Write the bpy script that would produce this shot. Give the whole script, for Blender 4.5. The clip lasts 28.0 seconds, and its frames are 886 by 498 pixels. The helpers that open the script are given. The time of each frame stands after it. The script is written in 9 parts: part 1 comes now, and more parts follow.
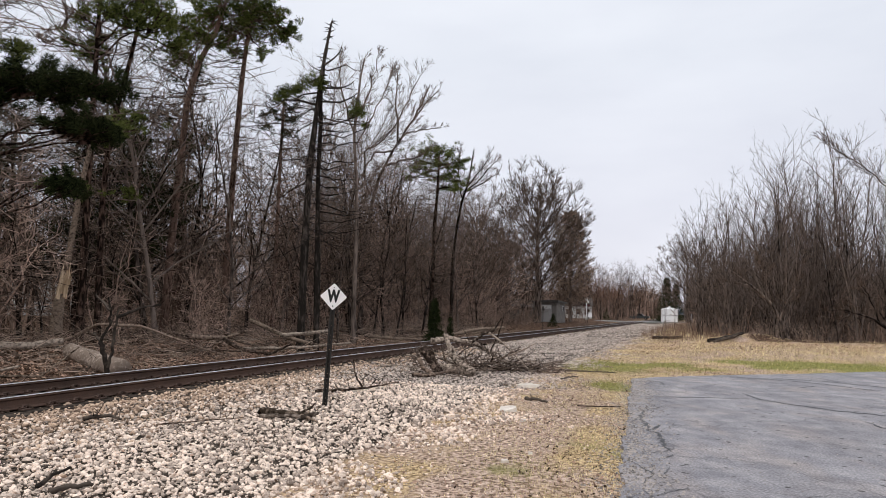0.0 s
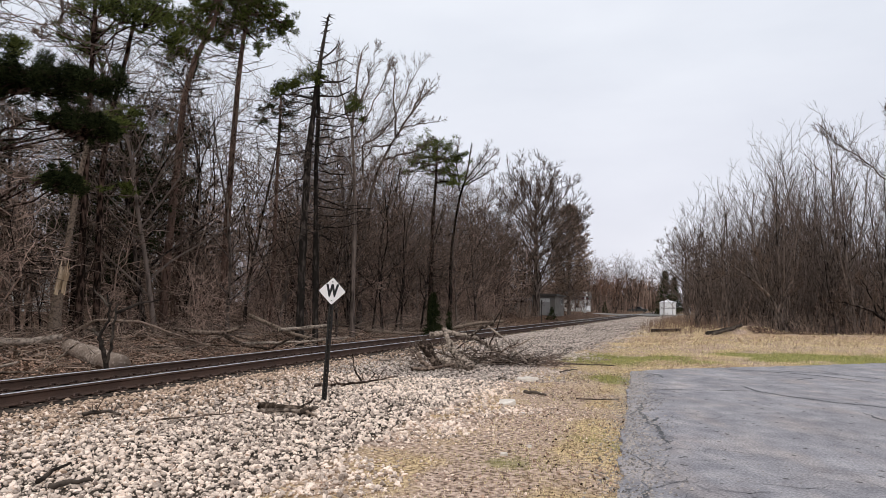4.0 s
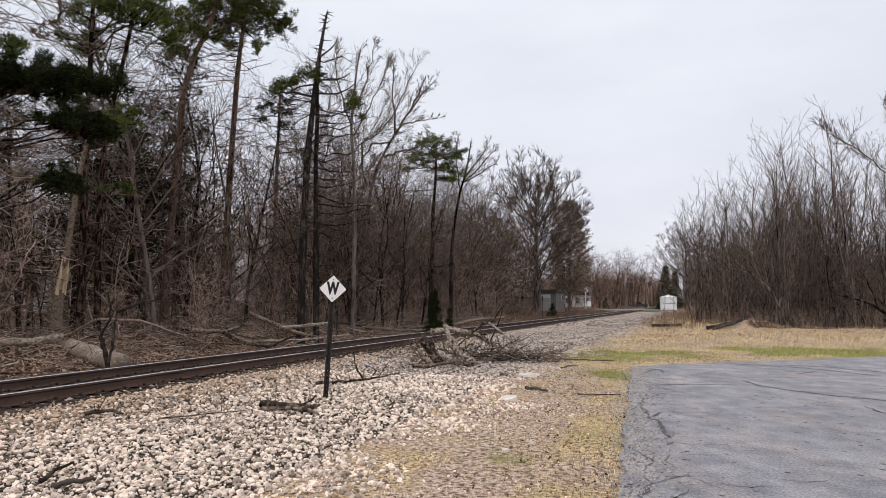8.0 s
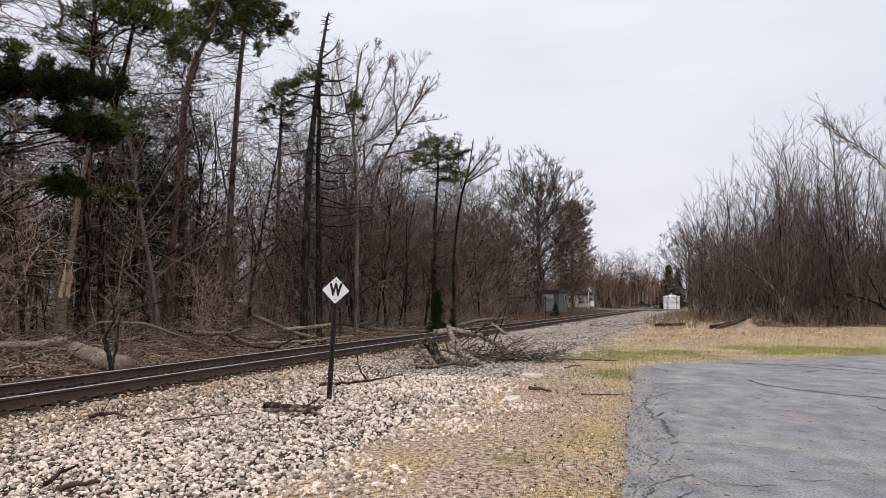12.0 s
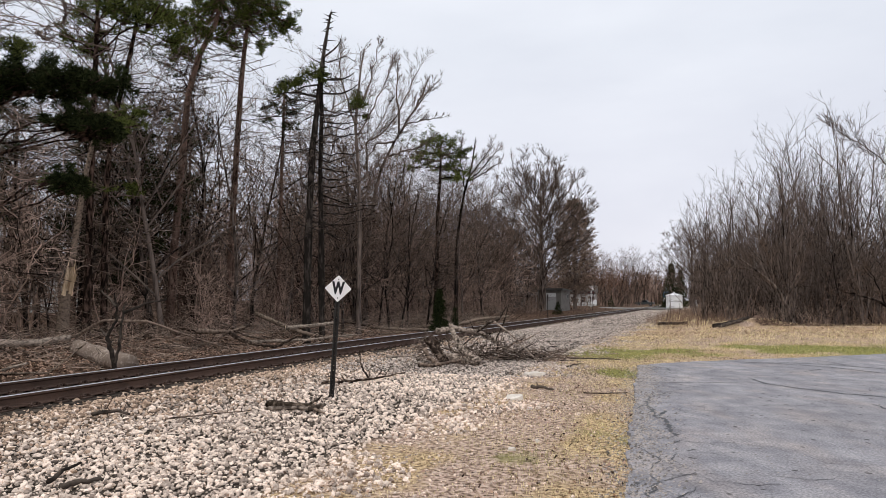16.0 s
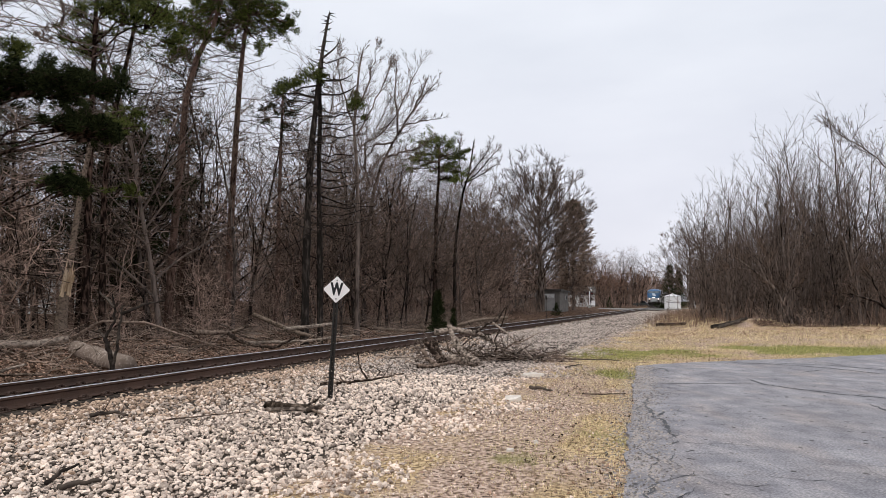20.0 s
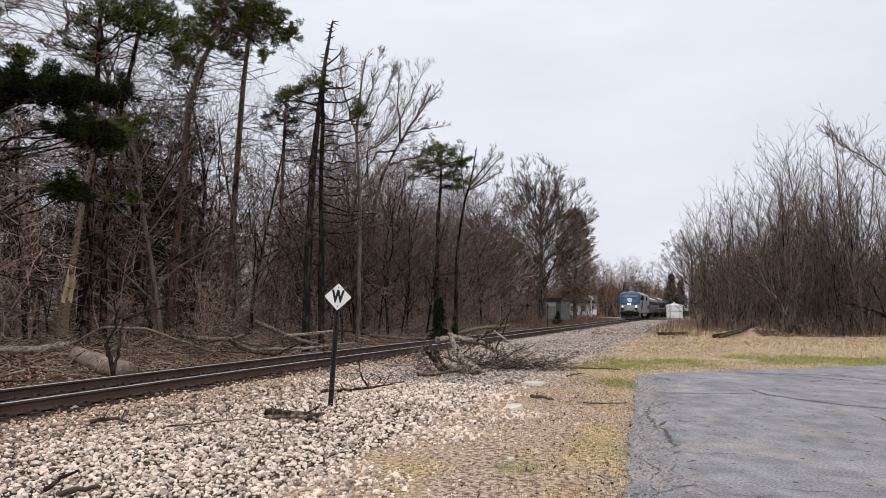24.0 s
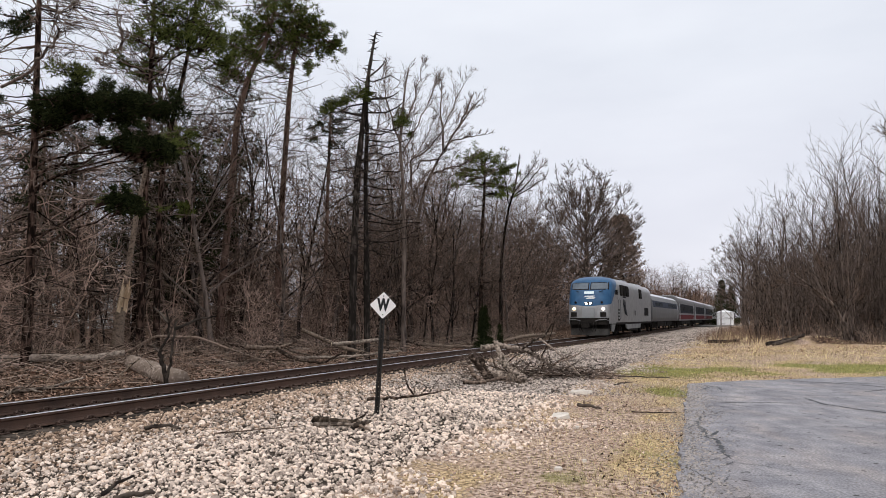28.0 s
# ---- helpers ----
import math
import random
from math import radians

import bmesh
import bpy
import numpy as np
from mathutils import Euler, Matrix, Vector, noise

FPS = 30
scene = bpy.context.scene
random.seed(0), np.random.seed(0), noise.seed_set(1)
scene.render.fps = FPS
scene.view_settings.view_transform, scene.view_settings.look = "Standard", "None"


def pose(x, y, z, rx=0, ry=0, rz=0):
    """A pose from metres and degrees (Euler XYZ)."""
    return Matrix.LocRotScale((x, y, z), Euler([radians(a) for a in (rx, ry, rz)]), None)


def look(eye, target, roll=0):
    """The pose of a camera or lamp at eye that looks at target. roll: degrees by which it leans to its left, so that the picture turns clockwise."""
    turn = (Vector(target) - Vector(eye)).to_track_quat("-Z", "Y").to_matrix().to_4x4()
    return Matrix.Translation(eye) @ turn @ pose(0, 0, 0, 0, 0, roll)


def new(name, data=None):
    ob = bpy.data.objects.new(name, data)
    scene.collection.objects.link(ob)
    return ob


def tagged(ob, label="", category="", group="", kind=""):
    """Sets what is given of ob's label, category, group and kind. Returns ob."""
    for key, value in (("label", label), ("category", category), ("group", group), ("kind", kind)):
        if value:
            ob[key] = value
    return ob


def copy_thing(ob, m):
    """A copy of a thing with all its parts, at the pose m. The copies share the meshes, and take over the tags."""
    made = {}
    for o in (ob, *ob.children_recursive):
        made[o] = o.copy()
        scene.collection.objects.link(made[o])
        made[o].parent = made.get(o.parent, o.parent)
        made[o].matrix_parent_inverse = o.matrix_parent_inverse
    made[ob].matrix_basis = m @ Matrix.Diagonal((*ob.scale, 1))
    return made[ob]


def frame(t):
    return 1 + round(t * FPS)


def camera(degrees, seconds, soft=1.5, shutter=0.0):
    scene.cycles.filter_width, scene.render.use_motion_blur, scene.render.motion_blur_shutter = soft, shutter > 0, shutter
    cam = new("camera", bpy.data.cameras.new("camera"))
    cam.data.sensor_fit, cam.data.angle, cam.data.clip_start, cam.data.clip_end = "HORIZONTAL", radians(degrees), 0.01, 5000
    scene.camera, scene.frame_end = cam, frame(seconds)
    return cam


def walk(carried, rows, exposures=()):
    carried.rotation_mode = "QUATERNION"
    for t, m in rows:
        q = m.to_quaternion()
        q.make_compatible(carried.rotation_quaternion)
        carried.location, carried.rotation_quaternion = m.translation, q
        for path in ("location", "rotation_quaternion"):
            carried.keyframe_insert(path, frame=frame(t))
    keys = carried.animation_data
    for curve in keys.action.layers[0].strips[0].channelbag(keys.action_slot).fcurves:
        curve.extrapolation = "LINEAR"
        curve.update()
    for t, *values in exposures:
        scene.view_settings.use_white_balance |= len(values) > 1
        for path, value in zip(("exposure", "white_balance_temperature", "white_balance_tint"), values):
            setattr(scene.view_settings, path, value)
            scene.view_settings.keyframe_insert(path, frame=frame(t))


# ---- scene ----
cam = camera(64.3, 28.0, soft=0.6)
EYE = Vector((0.0, 0.0, 1.55))


def aim(yaw, pitch, roll):
    """Camera pose from compass turn to the right, upward tilt and lean, in degrees."""
    y, p = radians(yaw), radians(pitch)
    return look(EYE, EYE + Vector((math.sin(y) * math.cos(p), math.cos(y) * math.cos(p), math.sin(p))), roll)


# seconds, turn to the right, tilt, lean: a phone held in the hand by somebody who stands still
TURNS = [
    (0.0, 0.166, 4.991, 1.048),
    (0.5, 0.219, 4.911, 1.046),
    (1.0, 0.251, 4.824, 1.024),
    (1.5, 0.273, 4.738, 0.974),
    (2.0, 0.276, 4.671, 0.926),
    (2.5, 0.257, 4.622, 0.882),
    (3.0, 0.246, 4.580, 0.842),
    (3.5, 0.253, 4.542, 0.799),
    (5.5, 0.439, 4.385, 0.657),
    (6.0, 0.410, 4.330, 0.629),
    (6.5, 0.370, 4.284, 0.585),
    (7.0, 0.327, 4.260, 0.524),
    (7.5, 0.297, 4.252, 0.432),
    (8.0, 0.282, 4.244, 0.306),
    (8.5, 0.280, 4.226, 0.161),
    (9.0, 0.283, 4.202, 0.040),
    (9.5, 0.277, 4.196, -0.029),
    (10.0, 0.256, 4.215, -0.037),
    (10.5, 0.233, 4.242, -0.013),
    (11.0, 0.207, 4.262, -0.017),
    (11.5, 0.154, 4.280, -0.039),
    (12.0, 0.073, 4.306, -0.036),
    (12.5, -0.016, 4.332, 0.007),
    (14.5, -0.100, 4.305, 0.114),
    (15.0, -0.109, 4.255, 0.099),
    (15.5, -0.117, 4.219, 0.072),
    (16.0, -0.124, 4.180, 0.019),
    (16.5, -0.116, 4.140, -0.010),
    (17.0, -0.091, 4.122, -0.008),
    (17.5, -0.063, 4.120, -0.006),
    (18.0, -0.042, 4.138, 0.002),
    (18.5, -0.031, 4.175, 0.010),
    (19.0, -0.019, 4.211, 0.008),
    (19.5, -0.005, 4.243, 0.003),
    (20.0, -0.000, 4.257, 0.000),
    (20.5, -0.001, 4.267, 0.017),
    (21.0, -0.003, 4.307, 0.049),
    (21.5, -0.004, 4.374, 0.060),
    (23.5, -0.089, 4.816, 0.286),
    (24.0, -0.134, 4.895, 0.322),
    (24.5, -0.180, 4.961, 0.326),
    (25.0, -0.265, 4.998, 0.292),
    (25.5, -0.445, 5.006, 0.249),
    (26.0, -0.778, 5.021, 0.214),
    (26.5, -1.282, 5.083, 0.164),
    (27.0, -1.960, 5.210, 0.120),
    (27.5, -2.805, 5.372, 0.110),
    (28.0, -3.742, 5.530, 0.096),
]
walk(cam, [(t, aim(a, b, c)) for t, a, b, c in TURNS])

# ---- world and sun: bright overcast ----
world = bpy.data.worlds.new("overcast")
scene.world = world
world.use_nodes = True
wn, wl = world.node_tree.nodes, world.node_tree.links
wn.clear()
w_out, w_bg = wn.new("ShaderNodeOutputWorld"), wn.new("ShaderNodeBackground")
w_sky = wn.new("ShaderNodeTexSky")
w_sky.sky_type, w_sky.sun_disc = "NISHITA", False
w_sky.sun_elevation, w_sky.sun_rotation = radians(48), radians(215)
w_co, w_sep = wn.new("ShaderNodeTexCoord"), wn.new("ShaderNodeSeparateXYZ")
w_map = wn.new("ShaderNodeMapping")
w_map.inputs["Scale"].default_value = (1.0, 1.0, 3.2)
w_noise = wn.new("ShaderNodeTexNoise")
w_noise.inputs["Scale"].default_value, w_noise.inputs["Detail"].default_value = 2.2, 5.0
w_noise.inputs["Roughness"].default_value = 0.5
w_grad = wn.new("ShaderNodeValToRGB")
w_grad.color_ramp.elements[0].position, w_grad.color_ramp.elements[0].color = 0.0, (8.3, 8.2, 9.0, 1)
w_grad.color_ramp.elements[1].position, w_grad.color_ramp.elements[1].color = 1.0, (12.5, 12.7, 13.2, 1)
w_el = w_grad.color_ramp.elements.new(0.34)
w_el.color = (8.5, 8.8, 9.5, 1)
w_cl = wn.new("ShaderNodeValToRGB")
w_cl.color_ramp.elements[0].position, w_cl.color_ramp.elements[0].color = 0.36, (0.93, 0.935, 0.955, 1)
w_cl.color_ramp.elements[1].position, w_cl.color_ramp.elements[1].color = 0.66, (1.05, 1.05, 1.05, 1)
w_mul, w_mix = wn.new("ShaderNodeMixRGB"), wn.new("ShaderNodeMixRGB")
w_mul.blend_type = "MULTIPLY"
w_mul.inputs[0].default_value, w_mix.inputs[0].default_value = 1.0, 0.93
wl.new(w_co.outputs["Generated"], w_map.inputs["Vector"])
wl.new(w_map.outputs[0], w_noise.inputs["Vector"])
wl.new(w_co.outputs["Generated"], w_sep.inputs[0])
wl.new(w_sep.outputs["Z"], w_grad.inputs[0])
wl.new(w_noise.outputs["Fac"], w_cl.inputs[0])
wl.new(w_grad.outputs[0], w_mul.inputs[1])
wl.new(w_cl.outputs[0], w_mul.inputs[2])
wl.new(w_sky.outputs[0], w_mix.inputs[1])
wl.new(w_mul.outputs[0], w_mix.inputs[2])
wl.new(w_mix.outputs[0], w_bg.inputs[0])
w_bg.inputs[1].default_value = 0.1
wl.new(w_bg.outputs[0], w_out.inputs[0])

sun = new("sun", bpy.data.lights.new("sun", "SUN"))
sun.data.energy, sun.data.angle, sun.data.color = 1.1, radians(24), (1.0, 0.97, 0.93)
sun.matrix_world = look((-25, -32, 50), (0, 0, 0))
scene.view_settings.exposure = 0.0


# ---- materials ----
def mat(name, color, rough=0.85, metal=0.0, vary=0.25, scale=3.0, fine=40.0, bump=0.3, tint=None, island=False, spec=0.3, emit=0.0, dark=0.12):
    """A surface with two scales of mottling, a fine relief and, for many small pieces, a shade of its own for each."""
    m = bpy.data.materials.new(name)
    m.use_nodes = True
    n, l = m.node_tree.nodes, m.node_tree.links
    b = n["Principled BSDF"]
    b.inputs["Roughness"].default_value, b.inputs["Metallic"].default_value = rough, metal
    b.inputs["Specular IOR Level"].default_value = spec
    co = n.new("ShaderNodeTexCoord")
    big, small = n.new("ShaderNodeTexNoise"), n.new("ShaderNodeTexNoise")
    for t, s in ((big, scale), (small, fine)):
        t.inputs["Scale"].default_value, t.inputs["Detail"].default_value = s, 4.0
        l.new(co.outputs["Object"], t.inputs["Vector"])
    add = n.new("ShaderNodeMath")
    add.operation = "MULTIPLY_ADD"
    l.new(small.outputs["Fac"], add.inputs[0])
    add.inputs[1].default_value = 0.5
    l.new(big.outputs["Fac"], add.inputs[2])
    fac = add.outputs[0]
    if island:
        geo, more = n.new("ShaderNodeNewGeometry"), n.new("ShaderNodeMath")
        more.operation = "MULTIPLY_ADD"
        l.new(geo.outputs["Random Per Island"], more.inputs[0])
        more.inputs[1].default_value = 0.9
        shift = n.new("ShaderNodeMath")
        shift.operation = "SUBTRACT"
        shift.inputs[1].default_value = 0.45
        l.new(fac, shift.inputs[0])
        l.new(shift.outputs[0], more.inputs[2])
        fac = more.outputs[0]
    else:
        info, more = n.new("ShaderNodeObjectInfo"), n.new("ShaderNodeMath")
        more.operation = "MULTIPLY_ADD"
        l.new(info.outputs["Random"], more.inputs[0])
        more.inputs[1].default_value = 0.16
        l.new(fac, more.inputs[2])
        fac = more.outputs[0]
    ramp = n.new("ShaderNodeValToRGB")
    c = np.array(color)
    t = np.array(tint) if tint is not None else c
    e = ramp.color_ramp.elements
    e[0].position, e[0].color = 0.4, (*np.clip(c * (1 - vary), 0, 1), 1)
    e[1].position, e[1].color = 1.15 if not island else 1.0, (*np.clip(t * (1 + vary), 0, 1), 1)
    if island:
        e[0].position = dark
    l.new(fac, ramp.inputs[0])
    l.new(ramp.outputs[0], b.inputs["Base Color"])
    if bump:
        bp = n.new("ShaderNodeBump")
        bp.inputs["Strength"].default_value, bp.inputs["Distance"].default_value = bump, 0.02
        l.new(small.outputs["Fac"], bp.inputs["Height"])
        l.new(bp.outputs[0], b.inputs["Normal"])
    if emit:
        b.inputs["Emission Color"].default_value = (*color, 1)
        b.inputs["Emission Strength"].default_value = emit
    return m


def bark(name, a, b, stretch=0.18, scale=9.0, bump=0.7):
    """Bark with furrows that run along the trunk."""
    m = bpy.data.materials.new(name)
    m.use_nodes = True
    n, l = m.node_tree.nodes, m.node_tree.links
    p = n["Principled BSDF"]
    p.inputs["Roughness"].default_value, p.inputs["Specular IOR Level"].default_value = 0.95, 0.03
    co, mp = n.new("ShaderNodeTexCoord"), n.new("ShaderNodeMapping")
    mp.inputs["Scale"].default_value = (1, 1, stretch)
    l.new(co.outputs["Object"], mp.inputs["Vector"])
    fur, big = n.new("ShaderNodeTexNoise"), n.new("ShaderNodeTexNoise")
    fur.inputs["Scale"].default_value, fur.inputs["Detail"].default_value = scale, 6.0
    big.inputs["Scale"].default_value = 0.7
    l.new(mp.outputs[0], fur.inputs["Vector"])
    l.new(co.outputs["Object"], big.inputs["Vector"])
    info, s1, s2 = n.new("ShaderNodeObjectInfo"), n.new("ShaderNodeMath"), n.new("ShaderNodeMath")
    s1.operation = s2.operation = "MULTIPLY_ADD"
    l.new(info.outputs["Random"], s1.inputs[0])
    s1.inputs[1].default_value, s1.inputs[2].default_value = 0.3, -0.15
    l.new(big.outputs["Fac"], s2.inputs[0])
    s2.inputs[1].default_value = 0.4
    l.new(s1.outputs[0], s2.inputs[2])
    tot = n.new("ShaderNodeMath")
    l.new(fur.outputs["Fac"], tot.inputs[0])
    l.new(s2.outputs[0], tot.inputs[1])
    ramp = n.new("ShaderNodeValToRGB")
    ramp.color_ramp.elements[0].position, ramp.color_ramp.elements[0].color = 0.56, (*a, 1)
    ramp.color_ramp.elements[1].position, ramp.color_ramp.elements[1].color = 0.86, (*b, 1)
    l.new(tot.outputs[0], ramp.inputs[0])
    l.new(ramp.outputs[0], p.inputs["Base Color"])
    bp = n.new("ShaderNodeBump")
    bp.inputs["Strength"].default_value, bp.inputs["Distance"].default_value = bump, 0.03
    l.new(fur.outputs["Fac"], bp.inputs["Height"])
    l.new(bp.outputs[0], p.inputs["Normal"])
    return m


# Near-black low ends put the wood's deep shade into bark and twig colours.
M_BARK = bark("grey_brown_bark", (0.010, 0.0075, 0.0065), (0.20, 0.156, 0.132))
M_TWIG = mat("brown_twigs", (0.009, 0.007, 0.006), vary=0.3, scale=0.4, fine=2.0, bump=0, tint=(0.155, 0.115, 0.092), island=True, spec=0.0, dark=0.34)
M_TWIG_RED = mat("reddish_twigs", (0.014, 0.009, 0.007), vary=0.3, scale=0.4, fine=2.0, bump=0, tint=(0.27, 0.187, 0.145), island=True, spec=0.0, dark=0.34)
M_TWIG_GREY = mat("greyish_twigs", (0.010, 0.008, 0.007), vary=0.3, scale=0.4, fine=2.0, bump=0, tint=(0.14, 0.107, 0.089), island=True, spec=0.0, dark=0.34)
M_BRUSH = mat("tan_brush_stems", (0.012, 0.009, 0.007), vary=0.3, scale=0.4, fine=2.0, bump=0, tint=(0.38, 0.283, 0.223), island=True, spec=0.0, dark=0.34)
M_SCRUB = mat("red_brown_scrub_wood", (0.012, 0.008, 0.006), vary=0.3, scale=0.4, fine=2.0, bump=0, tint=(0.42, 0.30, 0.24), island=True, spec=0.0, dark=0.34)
M_TWIG_RUSSET = mat("russet_twigs_with_clinging_leaves", (0.05, 0.028, 0.019), vary=0.3, scale=0.4, fine=2.0, bump=0, tint=(0.21, 0.115, 0.075), island=True, spec=0.0, dark=0.34)
M_PINE_BARK = bark("orange_brown_pine_bark", (0.012, 0.008, 0.006), (0.20, 0.128, 0.10), 0.3, 9.0)
M_PALE_WOOD = bark("pale_split_wood", (0.42, 0.30, 0.19), (0.78, 0.62, 0.44), 0.1, 12.0, 0.5)
M_PEELED = bark("peeling_fallen_log", (0.20, 0.155, 0.125), (0.50, 0.41, 0.34), 1.0, 13.0, 1.0)
M_DEAD_WOOD = bark("weathered_dead_wood", (0.05, 0.038, 0.03), (0.40, 0.325, 0.265), 1.0, 12.0, 0.9)
M_LOG_BARK = bark("log_bark", (0.035, 0.026, 0.019), (0.24, 0.182, 0.14), 1.0, 14.0, 0.9)
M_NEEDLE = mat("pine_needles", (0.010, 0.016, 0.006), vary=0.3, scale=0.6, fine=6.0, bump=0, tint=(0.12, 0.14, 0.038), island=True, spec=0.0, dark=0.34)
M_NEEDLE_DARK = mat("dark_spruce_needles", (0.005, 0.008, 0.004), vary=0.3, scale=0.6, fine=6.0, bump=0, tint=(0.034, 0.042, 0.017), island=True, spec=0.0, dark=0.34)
M_BROWN_NEEDLE = mat("brown_cedar_sprays", (0.016, 0.012, 0.009), vary=0.35, scale=0.6, fine=6.0, bump=0, tint=(0.33, 0.24, 0.185), island=True, spec=0.0, dark=0.34)
M_STONE = mat("limestone_ballast", (0.20, 0.155, 0.128), rough=0.92, vary=0.3, scale=0.5, fine=60.0, bump=0.6, tint=(0.74, 0.605, 0.505), island=True, spec=0.04)
M_STONE_FAR = mat("greyer_limestone_ballast", (0.12, 0.098, 0.086), rough=0.92, vary=0.3, scale=0.5, fine=60.0, bump=0.5, tint=(0.52, 0.435, 0.375), island=True, spec=0.04)
M_STONE_RUST = mat("rust_stained_ballast", (0.09, 0.058, 0.038), rough=0.92, vary=0.25, scale=0.5, fine=60.0, bump=0.5, tint=(0.50, 0.365, 0.27), island=True, spec=0.04)
M_LEAF_PALE = mat("pale_dead_leaves", (0.24, 0.16, 0.10), rough=0.85, vary=0.25, scale=0.5, fine=8.0, bump=0, tint=(0.52, 0.38, 0.26), island=True, spec=0.04)
M_GRIT = mat("grey_brown_grit", (0.08, 0.072, 0.068), rough=0.95, vary=0.3, scale=1.0, fine=40.0, bump=0.2, tint=(0.30, 0.265, 0.24), island=True)
M_TIE = bark("creosoted_tie_wood", (0.025, 0.02, 0.017), (0.10, 0.08, 0.065), 1.0, 8.0)
M_RAIL = mat("rusty_rail_steel", (0.055, 0.036, 0.028), rough=0.7, metal=0.25, vary=0.3, scale=2.0, fine=50.0, bump=0.2, tint=(0.085, 0.05, 0.036))
M_RAIL_TOP = mat("polished_rail_head", (0.55, 0.55, 0.56), rough=0.28, metal=1.0, vary=0.15, scale=2.0, fine=80.0, bump=0.03)
M_PLATE = mat("rusty_iron", (0.06, 0.036, 0.027), rough=0.8, metal=0.3, vary=0.4, scale=4.0, fine=60.0, tint=(0.075, 0.048, 0.037))
M_LEAF = mat("dead_leaves", (0.03, 0.018, 0.012), rough=0.8, vary=0.3, scale=0.5, fine=8.0, bump=0, tint=(0.36, 0.235, 0.17), island=True, dark=0.34, spec=0.04)
M_STRAW = mat("dry_grass_blades", (0.15, 0.093, 0.048), rough=0.85, vary=0.3, scale=0.6, fine=5.0, bump=0, tint=(0.86, 0.645, 0.38), island=True, spec=0.04, dark=0.36)
M_GREEN = mat("green_grass_blades", (0.10, 0.11, 0.03), rough=0.8, vary=0.3, scale=0.6, fine=5.0, bump=0, tint=(0.36, 0.335, 0.125), island=True, spec=0.04)
M_WEED = mat("brown_weed_stalks", (0.13, 0.08, 0.055), vary=0.35, scale=0.6, fine=4.0, bump=0, tint=(0.21, 0.142, 0.105), island=True, spec=0.0)


# ---- mesh helpers ----
class Geo:
    """Collects vertices and faces of one mesh."""

    def __init__(self):
        self.v, self.f = [], []

    def tube(self, pts, rad, sides=6, tip=True, cap=False):
        base, n = len(self.v), len(pts)
        d = pts[1] - pts[0]
        side = d.cross(Vector((0.31, 0.87, 0.38)))
        if side.length < 1e-6:
            side = d.cross(Vector((1, 0, 0)))
        side.normalize()
        rings = n - 1 if tip else n
        cs = [(math.cos(2 * math.pi * k / sides), math.sin(2 * math.pi * k / sides)) for k in range(sides)]
        for i in range(rings):
            t = (pts[min(i + 1, n - 1)] - pts[max(i - 1, 0)]).normalized()
            side = (side - t * side.dot(t)).normalized()
            up = t.cross(side)
            p, r = pts[i], rad[i]
            for c, s in cs:
                self.v.append(p + side * (c * r) + up * (s * r))
        for i in range(rings - 1):
            a = base + i * sides
            for k in range(sides):
                q = (k + 1) % sides
                self.f.append((a + k, a + q, a + sides + q, a + sides + k))
        if tip:
            self.v.append(pts[-1])
            a, e = base + (rings - 1) * sides, len(self.v) - 1
            for k in range(sides):
                self.f.append((a + k, a + (k + 1) % sides, e))
        elif cap:
            self.f.append(tuple(range(len(self.v) - sides, len(self.v))))
        if cap:
            self.f.append(tuple(range(base + sides - 1, base - 1, -1)))

    def sliver(self, a, b, r):
        """The thinnest twig: one narrow three-cornered blade."""
        d = b - a
        s = d.cross(Vector((0.37 - d.y, 0.71 + d.x, 0.29))).normalized() * r
        k = len(self.v)
        self.v += [a + s, a - s, b]
        self.f.append((k, k + 1, k + 2))

    def box(self, lo, hi, bevel=0.0):
        """A box, its four long edges chamfered if asked."""
        x0, y0, z0 = lo
        x1, y1, z1 = hi
        b = len(self.v)
        if bevel:
            ring = [(x0 + bevel, y0), (x1 - bevel, y0), (x1, y0 + bevel), (x1, y1 - bevel), (x1 - bevel, y1), (x0 + bevel, y1), (x0, y1 - bevel), (x0, y0 + bevel)]
        else:
            ring = [(x0, y0), (x1, y0), (x1, y1), (x0, y1)]
        n = len(ring)
        for z in (z0, z1):
            self.v += [Vector((x, y, z)) for x, y in ring]
        self.f += [(b + k, b + (k + 1) % n, b + n + (k + 1) % n, b + n + k) for k in range(n)]
        self.f += [tuple(range(b + n - 1, b - 1, -1)), tuple(range(b + n, b + 2 * n))]

    def prism(self, poly, a, b, axis=0):
        """A polygon of two coordinates drawn out along one axis from a to b."""
        n, s = len(poly), len(self.v)
        for e in (a, b):
            for p, q in poly:
                self.v.append(Vector({0: (e, p, q), 1: (p, e, q), 2: (p, q, e)}[axis]))
        self.f += [(s + k, s + (k + 1) % n, s + n + (k + 1) % n, s + n + k) for k in range(n)]
        self.f += [tuple(range(s + n - 1, s - 1, -1)), tuple(range(s + n, s + 2 * n))]

    def mesh(self, name, smooth=False):
        me = bpy.data.meshes.new(name)
        me.from_pydata([tuple(p) for p in self.v], [], self.f)
        if smooth:
            me.polygons.foreach_set("use_smooth", [True] * len(me.polygons))
        me.update()
        return me


def put(name, geo, material, parent=None, label="", smooth=False, at=None):
    """Links a Geo or a mesh as one object, under a thing where one is given."""
    me = geo.mesh(name, smooth) if isinstance(geo, Geo) else geo
    if not me.materials:
        me.materials.append(material)
    ob = new(name, me)
    if parent is not None:
        ob.parent = parent
    if at is not None:
        ob.matrix_basis = at
    if label:
        ob["label"] = label
    return ob


